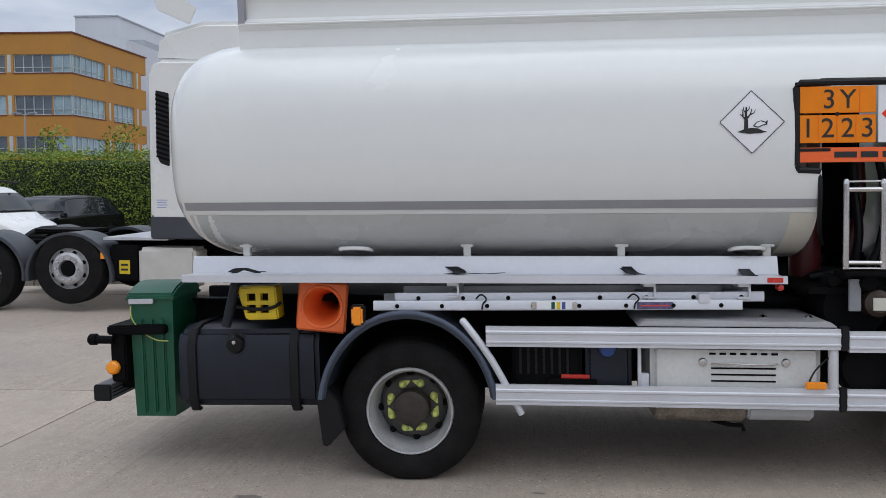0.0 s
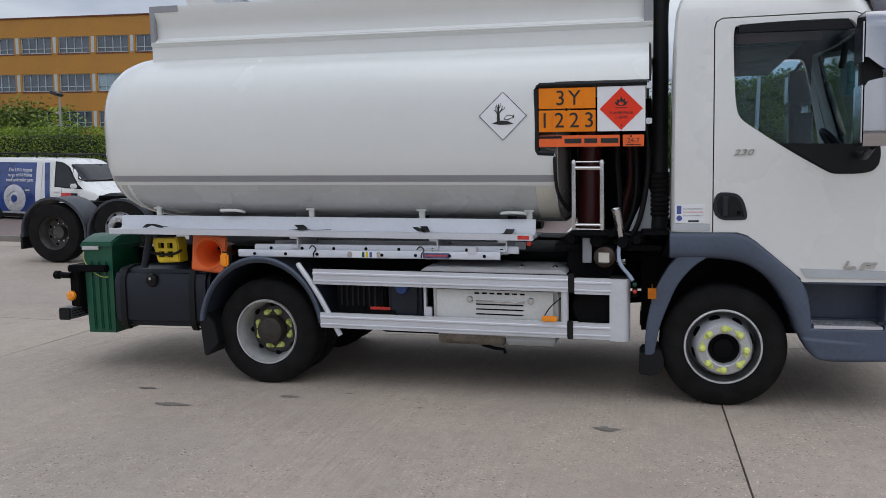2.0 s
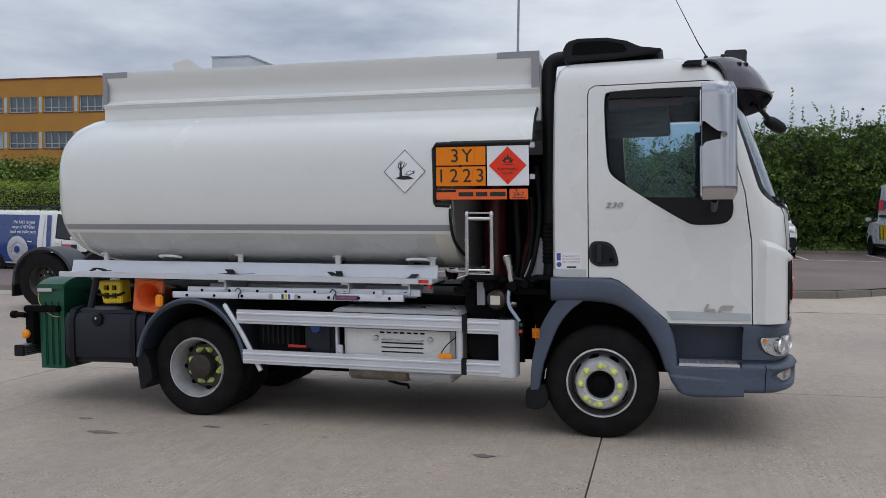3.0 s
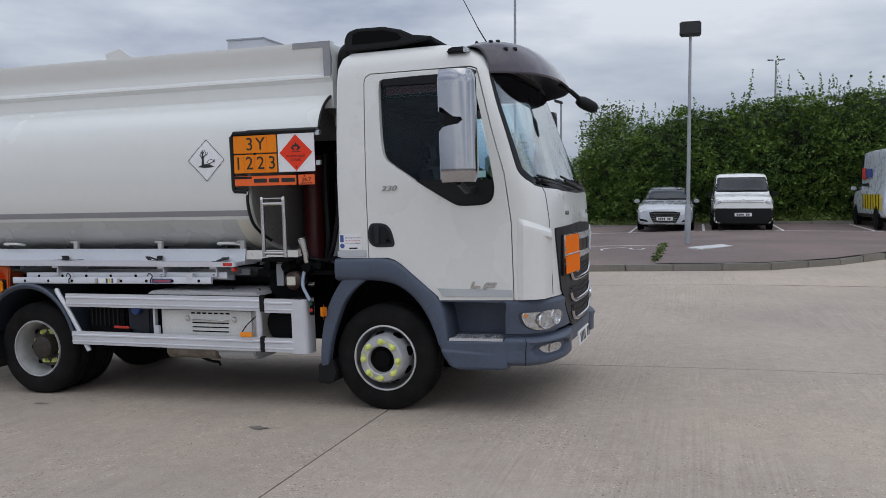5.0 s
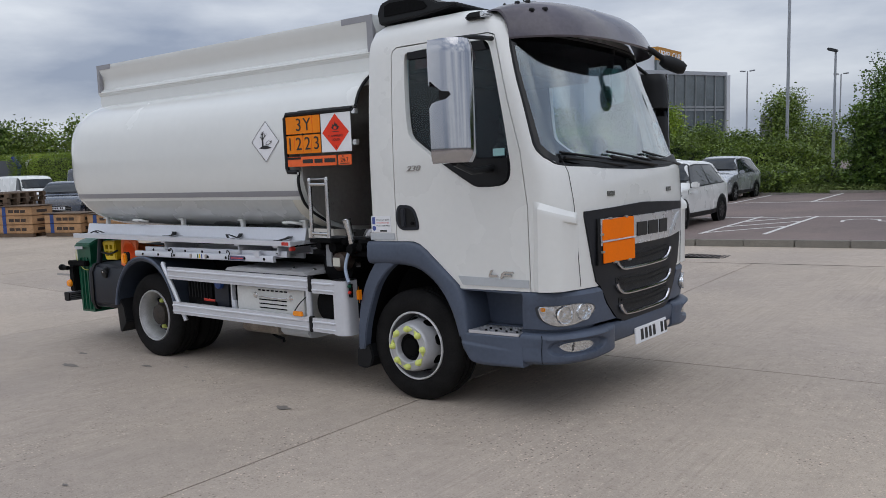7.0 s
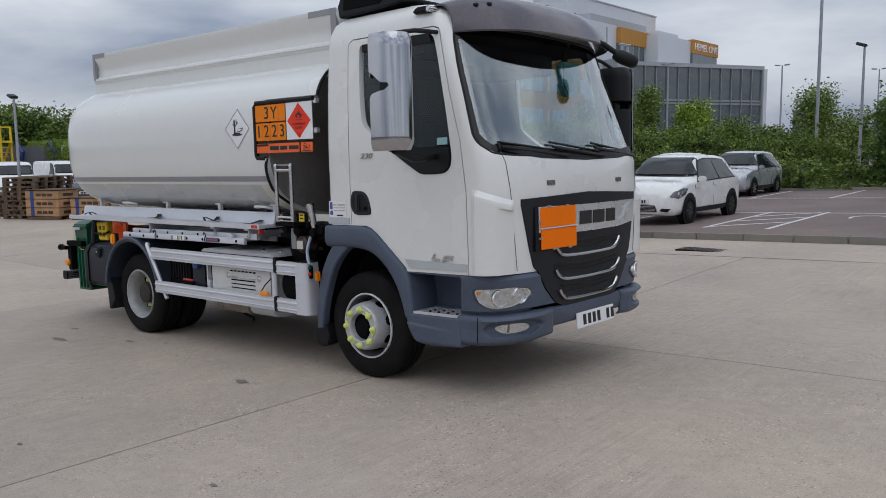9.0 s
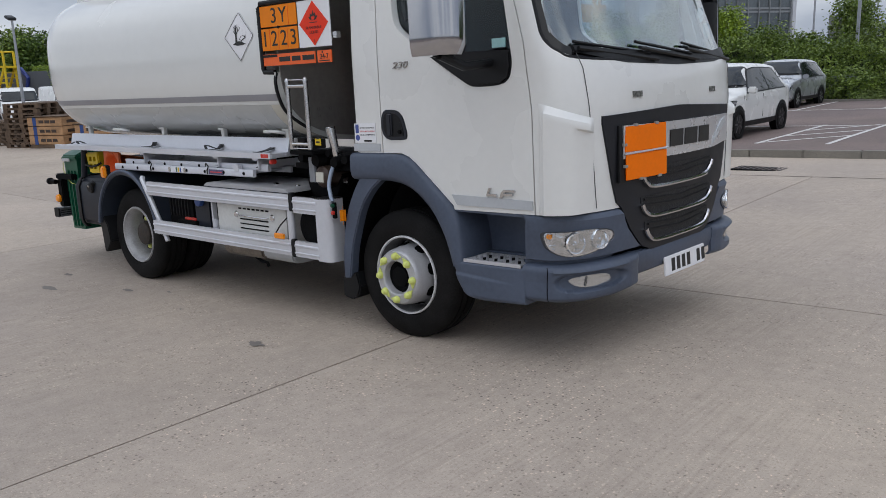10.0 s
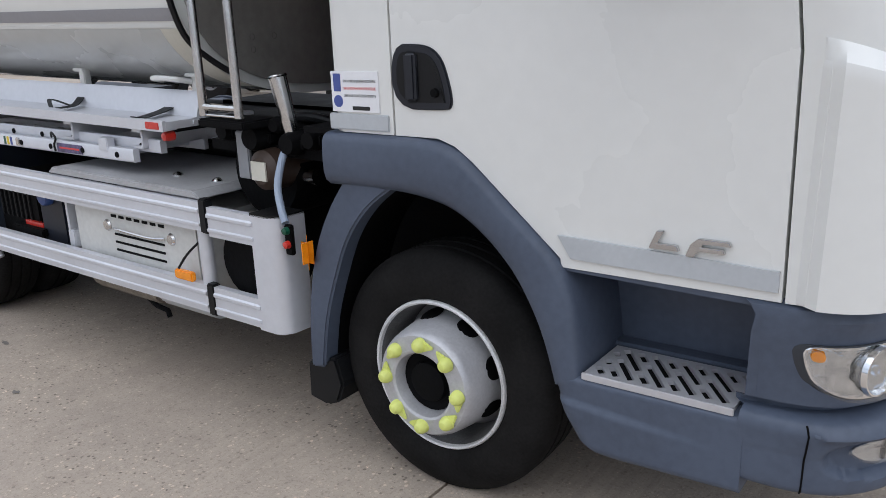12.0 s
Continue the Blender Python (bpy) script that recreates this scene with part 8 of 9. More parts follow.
CARGLASS = mat("dark_car_window", (0.014, 0.018, 0.022), 0.04, var=0.4, scale=1.5, spec=0.4, rvar=0.02)


def refined(st, k=4):
    """The stations with smooth steps between them."""
    v = [np.array(s, float) for s in st]
    out = []
    for i in range(len(v) - 1):
        p0, p1, p2, p3 = v[max(i - 1, 0)], v[i], v[i + 1], v[min(i + 2, len(v) - 1)]
        d = p2[0] - p1[0]
        m1 = (p2 - p0) / max(1e-6, p2[0] - p0[0]) * d
        m2 = (p3 - p1) / max(1e-6, p3[0] - p1[0]) * d
        for j in range(k):
            t = j / k
            q = (2 * t ** 3 - 3 * t * t + 1) * p1 + (t ** 3 - 2 * t * t + t) * m1 + (3 * t * t - 2 * t ** 3) * p2 + (t ** 3 - t * t) * m2
            q[0] = p1[0] + d * t
            out.append(tuple(q))
    return out + [tuple(v[-1])]


def car_body(st):
    """Stations along the length (x, sill, belt, roof, half width, half roof) joined into one rounded body."""
    rings = []
    for x, zl, zb, zr, w, wr in st:
        h, dr = zb - zl, min(0.07, 0.35 * (zr - zb))
        half = [(0.0, zl), (w * 0.78, zl), (w * 0.92, zl + 0.03), (w * 0.975, zl + 0.10), (w * 0.995, zl + 0.30 * h), (w, zl + 0.55 * h), (w * 0.995, zl + 0.78 * h), (w * 0.982, zb - 0.05), (w * 0.965, zb),
                (wr, zr - dr), (wr * 0.965, zr - dr * 0.55), (wr * 0.88, zr - dr * 0.2), (wr * 0.6, zr), (0.0, zr + 0.012)]
        fine = []
        for (a, b), (c, d), k in zip(half, half[1:], (3, 1, 1, 2, 2, 2, 2, 1, 6, 1, 1, 2, 5)):
            fine += [(a + (c - a) * j / k, b + (d - b) * j / k) for j in range(k)]
        fine.append(half[-1])
        rings.append([(x, -y, z) for y, z in fine] + [(x, y, z) for y, z in reversed(fine[1:-1])])
    bm = loft(rings)
    bmesh.ops.triangulate(bm, faces=bm.faces)
    return bm


def at_station(st, x):
    for a, b in zip(st, st[1:]):
        if x <= b[0]:
            f = (x - a[0]) / (b[0] - a[0])
            return [p + (q - p) * f for p, q in zip(a, b)]
    return st[-1]


def facing(turn):
    """A view square onto the nose (0) or the tail (180): first axis along y, second up, third outwards."""
    m = Matrix(((0, 0, 1, 0), (1, 0, 0, 0), (0, 1, 0, 0), (0, 0, 0, 1)))
    return m if turn == 0 else Matrix.Rotation(math.pi, 4, "Z") @ m


def drop(tree, fr, u, v):
    """The point of the body under (u, v) of a view, and the way its skin faces."""
    p, d = fr @ Vector((u, v, 6)), fr.to_3x3() @ Vector((0, 0, -1))
    hit, normal, _, _ = tree.ray_cast(p, d)
    while hit is None and abs(u) > 0.02:
        u *= 0.97
        hit, normal, _, _ = tree.ray_cast(fr @ Vector((u, v, 6)), d)
    if hit is None:
        hit, normal, _, _ = tree.find_nearest(fr @ Vector((u, v, 1)))
    if normal.dot(d) > 0:
        normal = -normal
    return hit, normal


def rounded(pts, r, n=4):
    """The polygon with each corner turned into a small curve."""
    out = []
    for i in range(len(pts)):
        a, b, c = Vector(pts[i - 1]), Vector(pts[i]), Vector(pts[(i + 1) % len(pts)])
        p, q = b + (a - b).normalized() * min(r, (a - b).length * 0.45), b + (c - b).normalized() * min(r, (c - b).length * 0.45)
        out += [tuple(p * (1 - t) ** 2 + b * 2 * t * (1 - t) + q * t * t) for t in (k / n for k in range(n + 1))]
    fine = []
    for a, b in zip(out, out[1:] + out[:1]):
        m = max(1, int(math.hypot(b[0] - a[0], b[1] - a[1]) / 0.06))
        fine += [(a[0] + (b[0] - a[0]) * k / m, a[1] + (b[1] - a[1]) * k / m) for k in range(m)]
    return fine


def cross_at(poly, z):
    """Where the level z cuts a polygon."""
    out = []
    for (a, b), (c, d) in zip(poly, poly[1:] + poly[:1]):
        if (b - z) * (d - z) < 0:
            out.append((a + (c - a) * (z - b) / (d - b), z))
    return out or [(-0.1, z), (0.1, z)]


def decal(tree, outline, fr, off, rings=12):
    """A thin plate of the given outline that follows the body's skin."""
    bm = bmesh.new()
    n = len(outline)
    cu, cv = sum(p[0] for p in outline) / n, sum(p[1] for p in outline) / n

    def skin(u, v, h):
        p, nn = drop(tree, fr, u, v)
        return bm.verts.new(p + nn * h)
    mid = skin(cu, cv, off)
    rows = [[skin(cu + (u - cu) * k / rings, cv + (v - cv) * k / rings, off) for u, v in outline] for k in range(1, rings + 1)]
    rows.append([skin(u, v, -0.008) for u, v in outline])
    for i in range(n):
        k = (i + 1) % n
        bm.faces.new((mid, rows[0][i], rows[0][k]))
        for ra, rb in zip(rows, rows[1:]):
            bm.faces.new((ra[i], rb[i], rb[k], ra[k]))
    bmesh.ops.recalc_face_normals(bm, faces=bm.faces)
    return bm


def car(name, m, st, paint, wheels, label, category, glass, screen, rear, r=0.31, wheelmat=None, nose=None, lower=None, face=None, group="parked vehicles"):
    """A parked vehicle, nose at +x. glass: side window spans; screen, rear: (x at base, x at roof)."""
    c = thing(name, m, label, category, group)
    st = refined(st)
    shape = car_body(st)
    kept = shape.copy()
    body = part("body", kept, paint, c, "", 50)
    L0, L1 = st[0][0], st[-1][0]

    def flank(x, f, s, off=0.006):
        _, zl, zb, zr, w, wr = at_station(st, x)
        top = zr - min(0.07, 0.35 * (zr - zb))
        return (x, s * (w * 0.965 + (wr - w * 0.965) * f + off + 0.004), zb + (top - zb) * f)
    for s in (-1, 1):
        ga, gb = glass[0], glass[-1]
        part("window_surround", sheet(lambda u, v: flank(ga[0] - 0.05 + (gb[1] - ga[0] + 0.11) * u + (ga[2] * (1 - u) + gb[3] * u) * v, 0.0 + 0.97 * v, s, 0.001), span_n(0, 1, 20), span_n(0, 1, 3), (0, -s * 0.02, 0)), BLACK, body)
        for xa, xb, sl0, sl1 in glass:
            part("side_window", sheet(lambda u, v: flank(xa + (xb - xa) * u + (sl0 * (1 - u) + sl1 * u) * v, 0.05 + 0.88 * v, s), span_n(0, 1, 16), span_n(0, 1, 3), (0, -s * 0.02, 0)), CARGLASS, body, "dark side window")
        part("sill_trim", sheet(lambda x, v: (x, s * (at_station(st, x)[4] * (0.985 + 0.02 * v) + 0.004), at_station(st, x)[1] + 0.05 + 0.10 * v), span_n(L0 + 0.5, L1 - 0.5, 6), [0, 1], (0, -s * 0.02, 0)), BLACK, body)
        for wx in wheels:
            w = at_station(st, wx)[4]
            # black disc stands in for the shaded gap of an arch left uncut
            part("wheel_arch", lathe([(r + 0.055, -0.006), (r + 0.04, -0.012), (0.0, -0.012)] if s < 0 else [(r + 0.055, 0.006), (r + 0.04, 0.012), (0.0, 0.012)], (wx, s * (w + 0.0), r + 0.01), "y", 28), BLACK, body)
            wh = part("wheel", lathe([(r * 0.66, s * 0.0), (r * 0.72, s * 0.022), (r * 0.92, s * 0.02), (r, s * -0.02), (r, s * -0.16), (r * 0.9, s * -0.18)], (wx, s * (w + 0.005), r), "y", 28), RUBBER, c, "black tyre")
            part("rim", lathe([(r * 0.68, s * 0.012), (r * 0.60, s * 0.004), (r * 0.55, s * -0.03), (0.0, s * -0.03)], (wx, s * (w + 0.006), r), "y", 24), DARK, wh)
            for k in range(7):
                a = 2 * math.pi * k / 7
                part("spoke", moved(box(0.03, r * 0.66, -0.012, 0.012, -0.024, 0.024, 0.006), pose(wx, s * (w + 0.002), r, 0, math.degrees(a), 0)), wheelmat or ALLOY, wh)
        dx = screen[0] - 0.25
        fx = flank(dx, 0.05, s)
        part("door_mirror", moved(box(-0.06, 0.06, -0.09, 0.09, -0.07, 0.07, 0.03, 2), pose(dx, fx[1] + s * 0.12, fx[2] + 0.06)), (face or {}).get("mirror", paint), c)
        xd = sum(wheels) / 2
        for xx in (xd - 0.1, xd + 0.95):
            if L0 + 0.8 < xx < L1 - 0.9:
                part("door_gap", sheet(lambda u, v: (xx + 0.008 * u, s * (at_station(st, xx)[4] * (0.999 if v < 0.6 else 0.99) + 0.003), at_station(st, xx)[1] + 0.2 + (at_station(st, xx)[2] - at_station(st, xx)[1] - 0.24) * v), [0, 1], [0, 0.3, 0.6, 1], (0, -s * 0.006, 0)), DARK, body)
                part("door_handle", box(xx - 0.22, xx - 0.06, s * at_station(st, xx)[4] - 0.02, s * at_station(st, xx)[4] + 0.02, at_station(st, xx)[2] - 0.13, at_station(st, xx)[2] - 0.095, 0.008), paint, c)

    tree = BVHTree.FromBMesh(shape)
    front, back = facing(0), facing(180)
    for pair, fr in ((screen, front), (rear, back)):
        if pair:
            sa, sb = at_station(st, pair[0]), at_station(st, pair[1])
            z0, z1, wb, wt = sa[3] + 0.04, sb[3] - 0.035, sa[5] + 0.30 * (sa[4] - sa[5]), sb[5] * 0.90
            glass_out = rounded([(-wb, z0), (wb, z0), (wt, z1), (-wt, z1)], 0.055)
            edge_out = rounded([(-wb - 0.05, z0 - 0.035), (wb + 0.05, z0 - 0.035), (wt + 0.035, z1 + 0.02), (-wt - 0.035, z1 + 0.02)], 0.06)
            nm = "windscreen" if pair is screen else "rear_window"
            part("screen_edge", decal(tree, edge_out, fr, 0.008), BLACK, body)
            part(nm, decal(tree, glass_out, fr, 0.018), CARGLASS, body, "dark reflecting screen")
    # nose: lamps, grille, plate
    xn, zl, zb, zr, w, wr = st[-1]
    face = face or {}
    for s in (-1, 1):
        swing = face.get("swing", 42)
        diag = Matrix.Rotation(radians(s * swing), 4, "Z") @ facing(0)
        lamp_out = [(s * a, b) for a, b in face.get("lamp", [(-0.20, 0.60), (0.02, 0.57), (0.24, 0.66), (0.33, 0.80), (0.12, 0.80), (-0.12, 0.71)])]
        # the lamp outline is drawn about the corner, its first number runs towards the flank
        cx = face.get("corner", (xn - 0.28, w * 0.98))
        diag = Matrix.Translation((cx[0], s * cx[1], 0)) @ diag
        hl = part("headlight", decal(tree, rounded(lamp_out, 0.03), diag, 0.010), face.get("lens", CARLAMP), c, face.get("lamp_label", "dark clear headlight"))
        bu, bv_ = face.get("bowl", (0.02, 0.67))
        bp, bn = drop(tree, diag, s * bu, bv_)
        turn = bn.to_track_quat("X", "Z").to_matrix().to_4x4()
        part("lamp_bowl", moved(lathe([(0.056, 0.010), (0.05, 0.016), (0.036, 0.012), (0.0, 0.015)], (0, 0, 0), "x", 16), Matrix.Translation(bp) @ turn), CHROME, hl)
        part("tail_light", moved(box(-0.05, 0.05, -0.11, 0.11, -0.09, 0.09, 0.03, 2), pose(st[0][0] + 0.06, s * (st[0][4] * 0.95 - 0.06), st[0][2] * 0.92)), REDLENS, c, "red tail light")
        if "fog" in face:
            part("fog_recess", decal(tree, rounded([(s * a, b) for a, b in face["fog"]], 0.02), front, 0.008), BLACK, c, "dark lower intake")
            part("fog_lip", tube([tuple(drop(tree, front, s * a, b)[0] + Vector((0.014, 0, 0))) for a, b in face["fog"][:3]], 0.009, 6), CHROME, c)
    if lower:
        part("lower_bumper", decal(tree, rounded([(-w - 0.055, zl - 0.02), (w + 0.055, zl - 0.02), (w + 0.06, lower), (-w - 0.06, lower)], 0.04), front, 0.016), BLACK, c, "black plastic lower bumper")
    if nose:
        gr = part("grille", decal(tree, rounded(nose, 0.025), front, 0.020), GRILLE, c, "black front grille")
        if face.get("rim", True):
            ring = rounded(nose, 0.025)
            part("grille_rim", tube([tuple(drop(tree, front, a, b)[0] + Vector((0.022, 0, 0))) for a, b in ring + ring[:1]], 0.008, 6), CHROME, gr)
        zs = [b for a, b in nose]
        for k in range(1, 5):
            zz = min(zs) + (max(zs) - min(zs)) * k / 5
            ys = [a for a, b in cross_at(nose, zz)]
            part("grille_bar", tube([tuple(drop(tree, front, min(ys) * f, zz)[0] + Vector((0.022, 0, 0))) for f in (0.92, 0.5, 0, -0.5, -0.92)], 0.005, 5), DSTEEL, gr)
    for zz in face.get("bars", ()):
        part("chrome_bar", tube([tuple(drop(tree, front, y, zz - (0.035 if abs(y) < 0.09 else 0) * (-1 if abs(y) < 0.03 else 0))[0] + Vector((0.012, 0, 0))) for y in (-0.62, -0.4, -0.2, -0.08, 0.0, 0.08, 0.2, 0.4, 0.62)], 0.011, 6), CHROME, c, "chrome nose bar")
    zp = face.get("plate", zl + 0.27)
    xp = drop(tree, front, 0, zp)[0].x + (0.03 if lower or nose else 0.012)
    pl = part("number_plate", box(xp - 0.02, xp, -0.26, 0.26, zp - 0.056, zp + 0.056, 0.004), SIGNW, c, "white plate with plain bars")
    for k in range(7):
        if k != 4:
            part("plate_bar", box(xp - 0.001, xp + 0.003, -0.20 + 0.058 * k, -0.16 + 0.058 * k, zp - 0.034, zp + 0.034), INK, pl)
    part("screen_wiper", tube([tuple(drop(tree, front, y, at_station(st, screen[0])[3] + h)[0] + Vector((0.02, 0, 0.01))) for y, h in ((-0.5, 0.05), (-0.1, 0.02), (0.15, 0.05), (0.55, 0.04))], 0.010, 5), BLACK, c)
    return c


HATCH = [(-2.0, 0.35, 0.80, 0.86, 0.70, 0.62), (-1.93, 0.28, 0.92, 1.05, 0.80, 0.60), (-1.72, 0.24, 0.95, 1.36, 0.85, 0.56), (-1.45, 0.22, 0.955, 1.46, 0.865, 0.56), (-0.6, 0.2, 0.94, 1.515, 0.865, 0.58), (0.15, 0.2, 0.92, 1.50, 0.865, 0.59), (0.55, 0.2, 0.91, 1.36, 0.865, 0.62), (1.12, 0.2, 0.90, 0.99, 0.862, 0.70), (1.6, 0.2, 0.83, 0.92, 0.85, 0.70), (1.88, 0.21, 0.72, 0.82, 0.81, 0.66), (2.01, 0.25, 0.57, 0.67, 0.62, 0.48)]
ESTATE = [(-2.38, 0.4, 0.80, 0.9, 0.76, 0.62), (-2.3, 0.3, 0.95, 1.12, 0.86, 0.60), (-2.0, 0.24, 0.97, 1.38, 0.9, 0.56), (-1.0, 0.2, 0.95, 1.46, 0.91, 0.58), (0.0, 0.2, 0.93, 1.46, 0.91, 0.6), (0.5, 0.2, 0.92, 1.32, 0.91, 0.64), (1.15, 0.2, 0.91, 1.0, 0.905, 0.74), (1.9, 0.2, 0.83, 0.92, 0.895, 0.75), (2.25, 0.21, 0.73, 0.83, 0.87, 0.70), (2.38, 0.24, 0.60, 0.72, 0.80, 0.62)]
SMALLVAN = [(-2.2, 0.4, 1.0, 1.6, 0.86, 0.76), (-2.15, 0.3, 1.05, 1.80, 0.90, 0.78), (-1.8, 0.24, 1.08, 1.84, 0.92, 0.80), (0.0, 0.2, 1.08, 1.85, 0.925, 0.80), (0.55, 0.2, 1.08, 1.78, 0.925, 0.80), (1.25, 0.2, 1.07, 1.20, 0.925, 0.86), (1.75, 0.2, 1.03, 1.12, 0.92, 0.86), (2.06, 0.2, 0.96, 1.06, 0.915, 0.85), (2.16, 0.2, 0.90, 1.0, 0.90, 0.82), (2.2, 0.22, 0.84, 0.94, 0.87, 0.78)]
BIGVAN = [(-2.75, 0.5, 1.2, 2.3, 0.94, 0.84), (-2.7, 0.4, 1.25, 2.48, 0.97, 0.86), (-2.3, 0.35, 1.25, 2.55, 1.0, 0.87), (1.0, 0.3, 1.25, 2.55, 1.0, 0.87), (1.35, 0.3, 1.22, 2.40, 1.0, 0.87), (2.1, 0.3, 1.18, 1.35, 0.99, 0.85), (2.5, 0.3, 1.0, 1.12, 0.95, 0.8), (2.72, 0.35, 0.8, 0.9, 0.85, 0.7)]
MIDVAN = [(-2.5, 0.4, 1.1, 1.75, 0.9, 0.8), (-2.45, 0.3, 1.15, 1.93, 0.94, 0.82), (-2.1, 0.24, 1.15, 1.97, 0.96, 0.82), (0.7, 0.2, 1.15, 1.97, 0.96, 0.82), (1.1, 0.2, 1.12, 1.85, 0.96, 0.82), (1.8, 0.2, 1.08, 1.22, 0.95, 0.82), (2.25, 0.22, 0.9, 1.02, 0.9, 0.76), (2.48, 0.26, 0.68, 0.78, 0.8, 0.64)]
SUVB = [(-2.1, 0.45, 0.9, 1.0, 0.78, 0.62), (-2.02, 0.35, 1.02, 1.25, 0.87, 0.62), (-1.75, 0.3, 1.04, 1.5, 0.91, 0.58), (-0.8, 0.26, 1.03, 1.6, 0.92, 0.6), (0.1, 0.26, 1.02, 1.58, 0.92, 0.62), (0.5, 0.26, 1.01, 1.45, 0.92, 0.66), (1.1, 0.26, 1.0, 1.10, 0.915, 0.76), (1.75, 0.28, 0.92, 1.0, 0.88, 0.74), (2.05, 0.3, 0.75, 0.86, 0.8, 0.64), (2.15, 0.36, 0.6, 0.7, 0.68, 0.54)]


HATCH_FACE = {"lamp": [(-0.24, 0.62), (-0.02, 0.585), (0.20, 0.66), (0.30, 0.79), (0.10, 0.80), (-0.14, 0.73)], "corner": (1.72, 0.80), "bowl": (0.0, 0.67), "fog": [(0.50, 0.33), (0.66, 0.29), (0.74, 0.37), (0.55, 0.38)]}
SILVER_FACE = {"lamp": [(-0.20, 0.60), (0.06, 0.60), (0.30, 0.74), (0.22, 0.79), (-0.02, 0.73)], "corner": (1.72, 0.80), "bowl": (-0.04, 0.65), "lens": PALELAMP, "lamp_label": "pale clear headlight"}
ESTATE_FACE = {"lamp": [(-0.34, 0.64), (-0.06, 0.60), (0.16, 0.68), (0.30, 0.83), (0.10, 0.80), (-0.14, 0.74)], "corner": (2.12, 0.84), "bowl": (-0.06, 0.67), "lens": PALELAMP, "lamp_label": "pale swept headlight", "fog": [(0.52, 0.30), (0.78, 0.33), (0.84, 0.44), (0.58, 0.38)], "plate": 0.42, "swing": 34}
VAN_FACE = {"lamp": [(-0.30, 0.88), (-0.12, 0.83), (0.14, 0.85), (0.26, 1.05), (0.06, 1.03), (-0.26, 0.97)], "corner": (1.98, 0.86), "bowl": (-0.06, 0.92), "lens": PALELAMP, "lamp_label": "pale clear headlight", "bars": (0.90, 0.955), "mirror": BLACK, "plate": 0.50, "rim": False, "swing": 30}


def bay(x, y, turn):
    return pose(x, y, lot_z(x, y), 0, 0, turn)


GRL = [(-0.42, 0.30), (0.42, 0.30), (0.5, 0.52), (0.3, 0.6), (-0.3, 0.6), (-0.5, 0.52)]
car("hatchback_car", bay(-0.98, 18.85, -90), HATCH, CWHITE, (-1.27, 1.25), "white small hatchback with dark alloy wheels parked in a bay", "car", [(-1.50, -0.55, 0.22, 0.05), (-0.48, 0.72, 0.0, -0.42)], (1.05, 0.30), (-1.86, -1.62), 0.315, DALLOY, [(-0.46, 0.30), (0.46, 0.30), (0.40, 0.44), (-0.40, 0.44)], None, HATCH_FACE)
car("hatchback_car", bay(-3.2, 29.5, -90), HATCH, CSILVER, (-1.2, 1.2), "silver small hatchback parked against the brambles", "car", [(-1.50, -0.55, 0.22, 0.05), (-0.48, 0.72, 0.0, -0.42)], (1.05, 0.30), (-1.86, -1.62), 0.30, None, [(-0.55, 0.30), (0.55, 0.30), (0.45, 0.42), (-0.45, 0.42)], None, SILVER_FACE)
car("hatchback_car", bay(-5.7, 29.6, -90), HATCH, CWHITE, (-1.2, 1.2), "white small hatchback parked against the brambles", "car", [(-1.50, -0.55, 0.22, 0.05), (-0.48, 0.72, 0.0, -0.42)], (1.05, 0.30), (-1.86, -1.62), 0.30, None, GRL)
car("estate_car", bay(3.98, 29.1, -90), ESTATE, CSILVER, (-1.4, 1.38), "silver estate car parked nose out below the hedge", "car", [(-2.0, -1.1, 0.2, 0.05), (-1.05, -0.15, 0.0, 0.0), (-0.08, 0.78, 0.0, -0.45)], (1.1, 0.25), (-2.24, -1.95), 0.32, None, [(-0.36, 0.28), (0.36, 0.28), (0.47, 0.50), (0.50, 0.63), (0.30, 0.66), (-0.30, 0.66), (-0.50, 0.63), (-0.47, 0.50)], None, ESTATE_FACE)
car("small_van", bay(6.42, 29.0, -90), SMALLVAN, CWHITE, (-1.35, 1.4), "white small van with black lower bumper parked nose out", "van", [(0.1, 1.0, 0.0, -0.42)], (1.22, 0.62), None, 0.32, DALLOY, None, 0.70, VAN_FACE)
v3 = car("panel_van", bay(11.42, 29.35, 90), BIGVAN, mat("pale_blue_grey_van_paint", (0.66, 0.70, 0.75), 0.3, var=0.04, coat=0.6), (-1.75, 1.75), "tall pale panel van with yellow and dark chevrons", "van", [(1.05, 1.9, 0.0, -0.45)], (2.0, 1.42), None, 0.34, DARK)
for k in range(7):
    part("yellow_block", sheet(lambda u, v: (-2.5 + 0.42 * k + 0.26 * u + 0.12 * v, 1.008, 0.62 + 0.48 * v), [0, 1], [0, 1], (0, -0.008, 0)), YELLOW, v3)
    part("dark_block", sheet(lambda u, v: (-2.24 + 0.42 * k + 0.14 * u + 0.12 * v, 1.008, 0.62 + 0.48 * v), [0, 1], [0, 1], (0, -0.008, 0)), INK, v3)
part("logo_block", box(0.15, 0.75, 0.965, 1.0, 1.62, 1.98), RED_INK, v3, "plain red logo block")
part("logo_block", box(-0.75, 0.05, 0.965, 1.0, 1.66, 1.94), BLUE_INK, v3, "plain dark logo block")
part("text_bar", box(-0.4, 0.6, 0.985, 1.012, 1.38, 1.46), INK, v3)

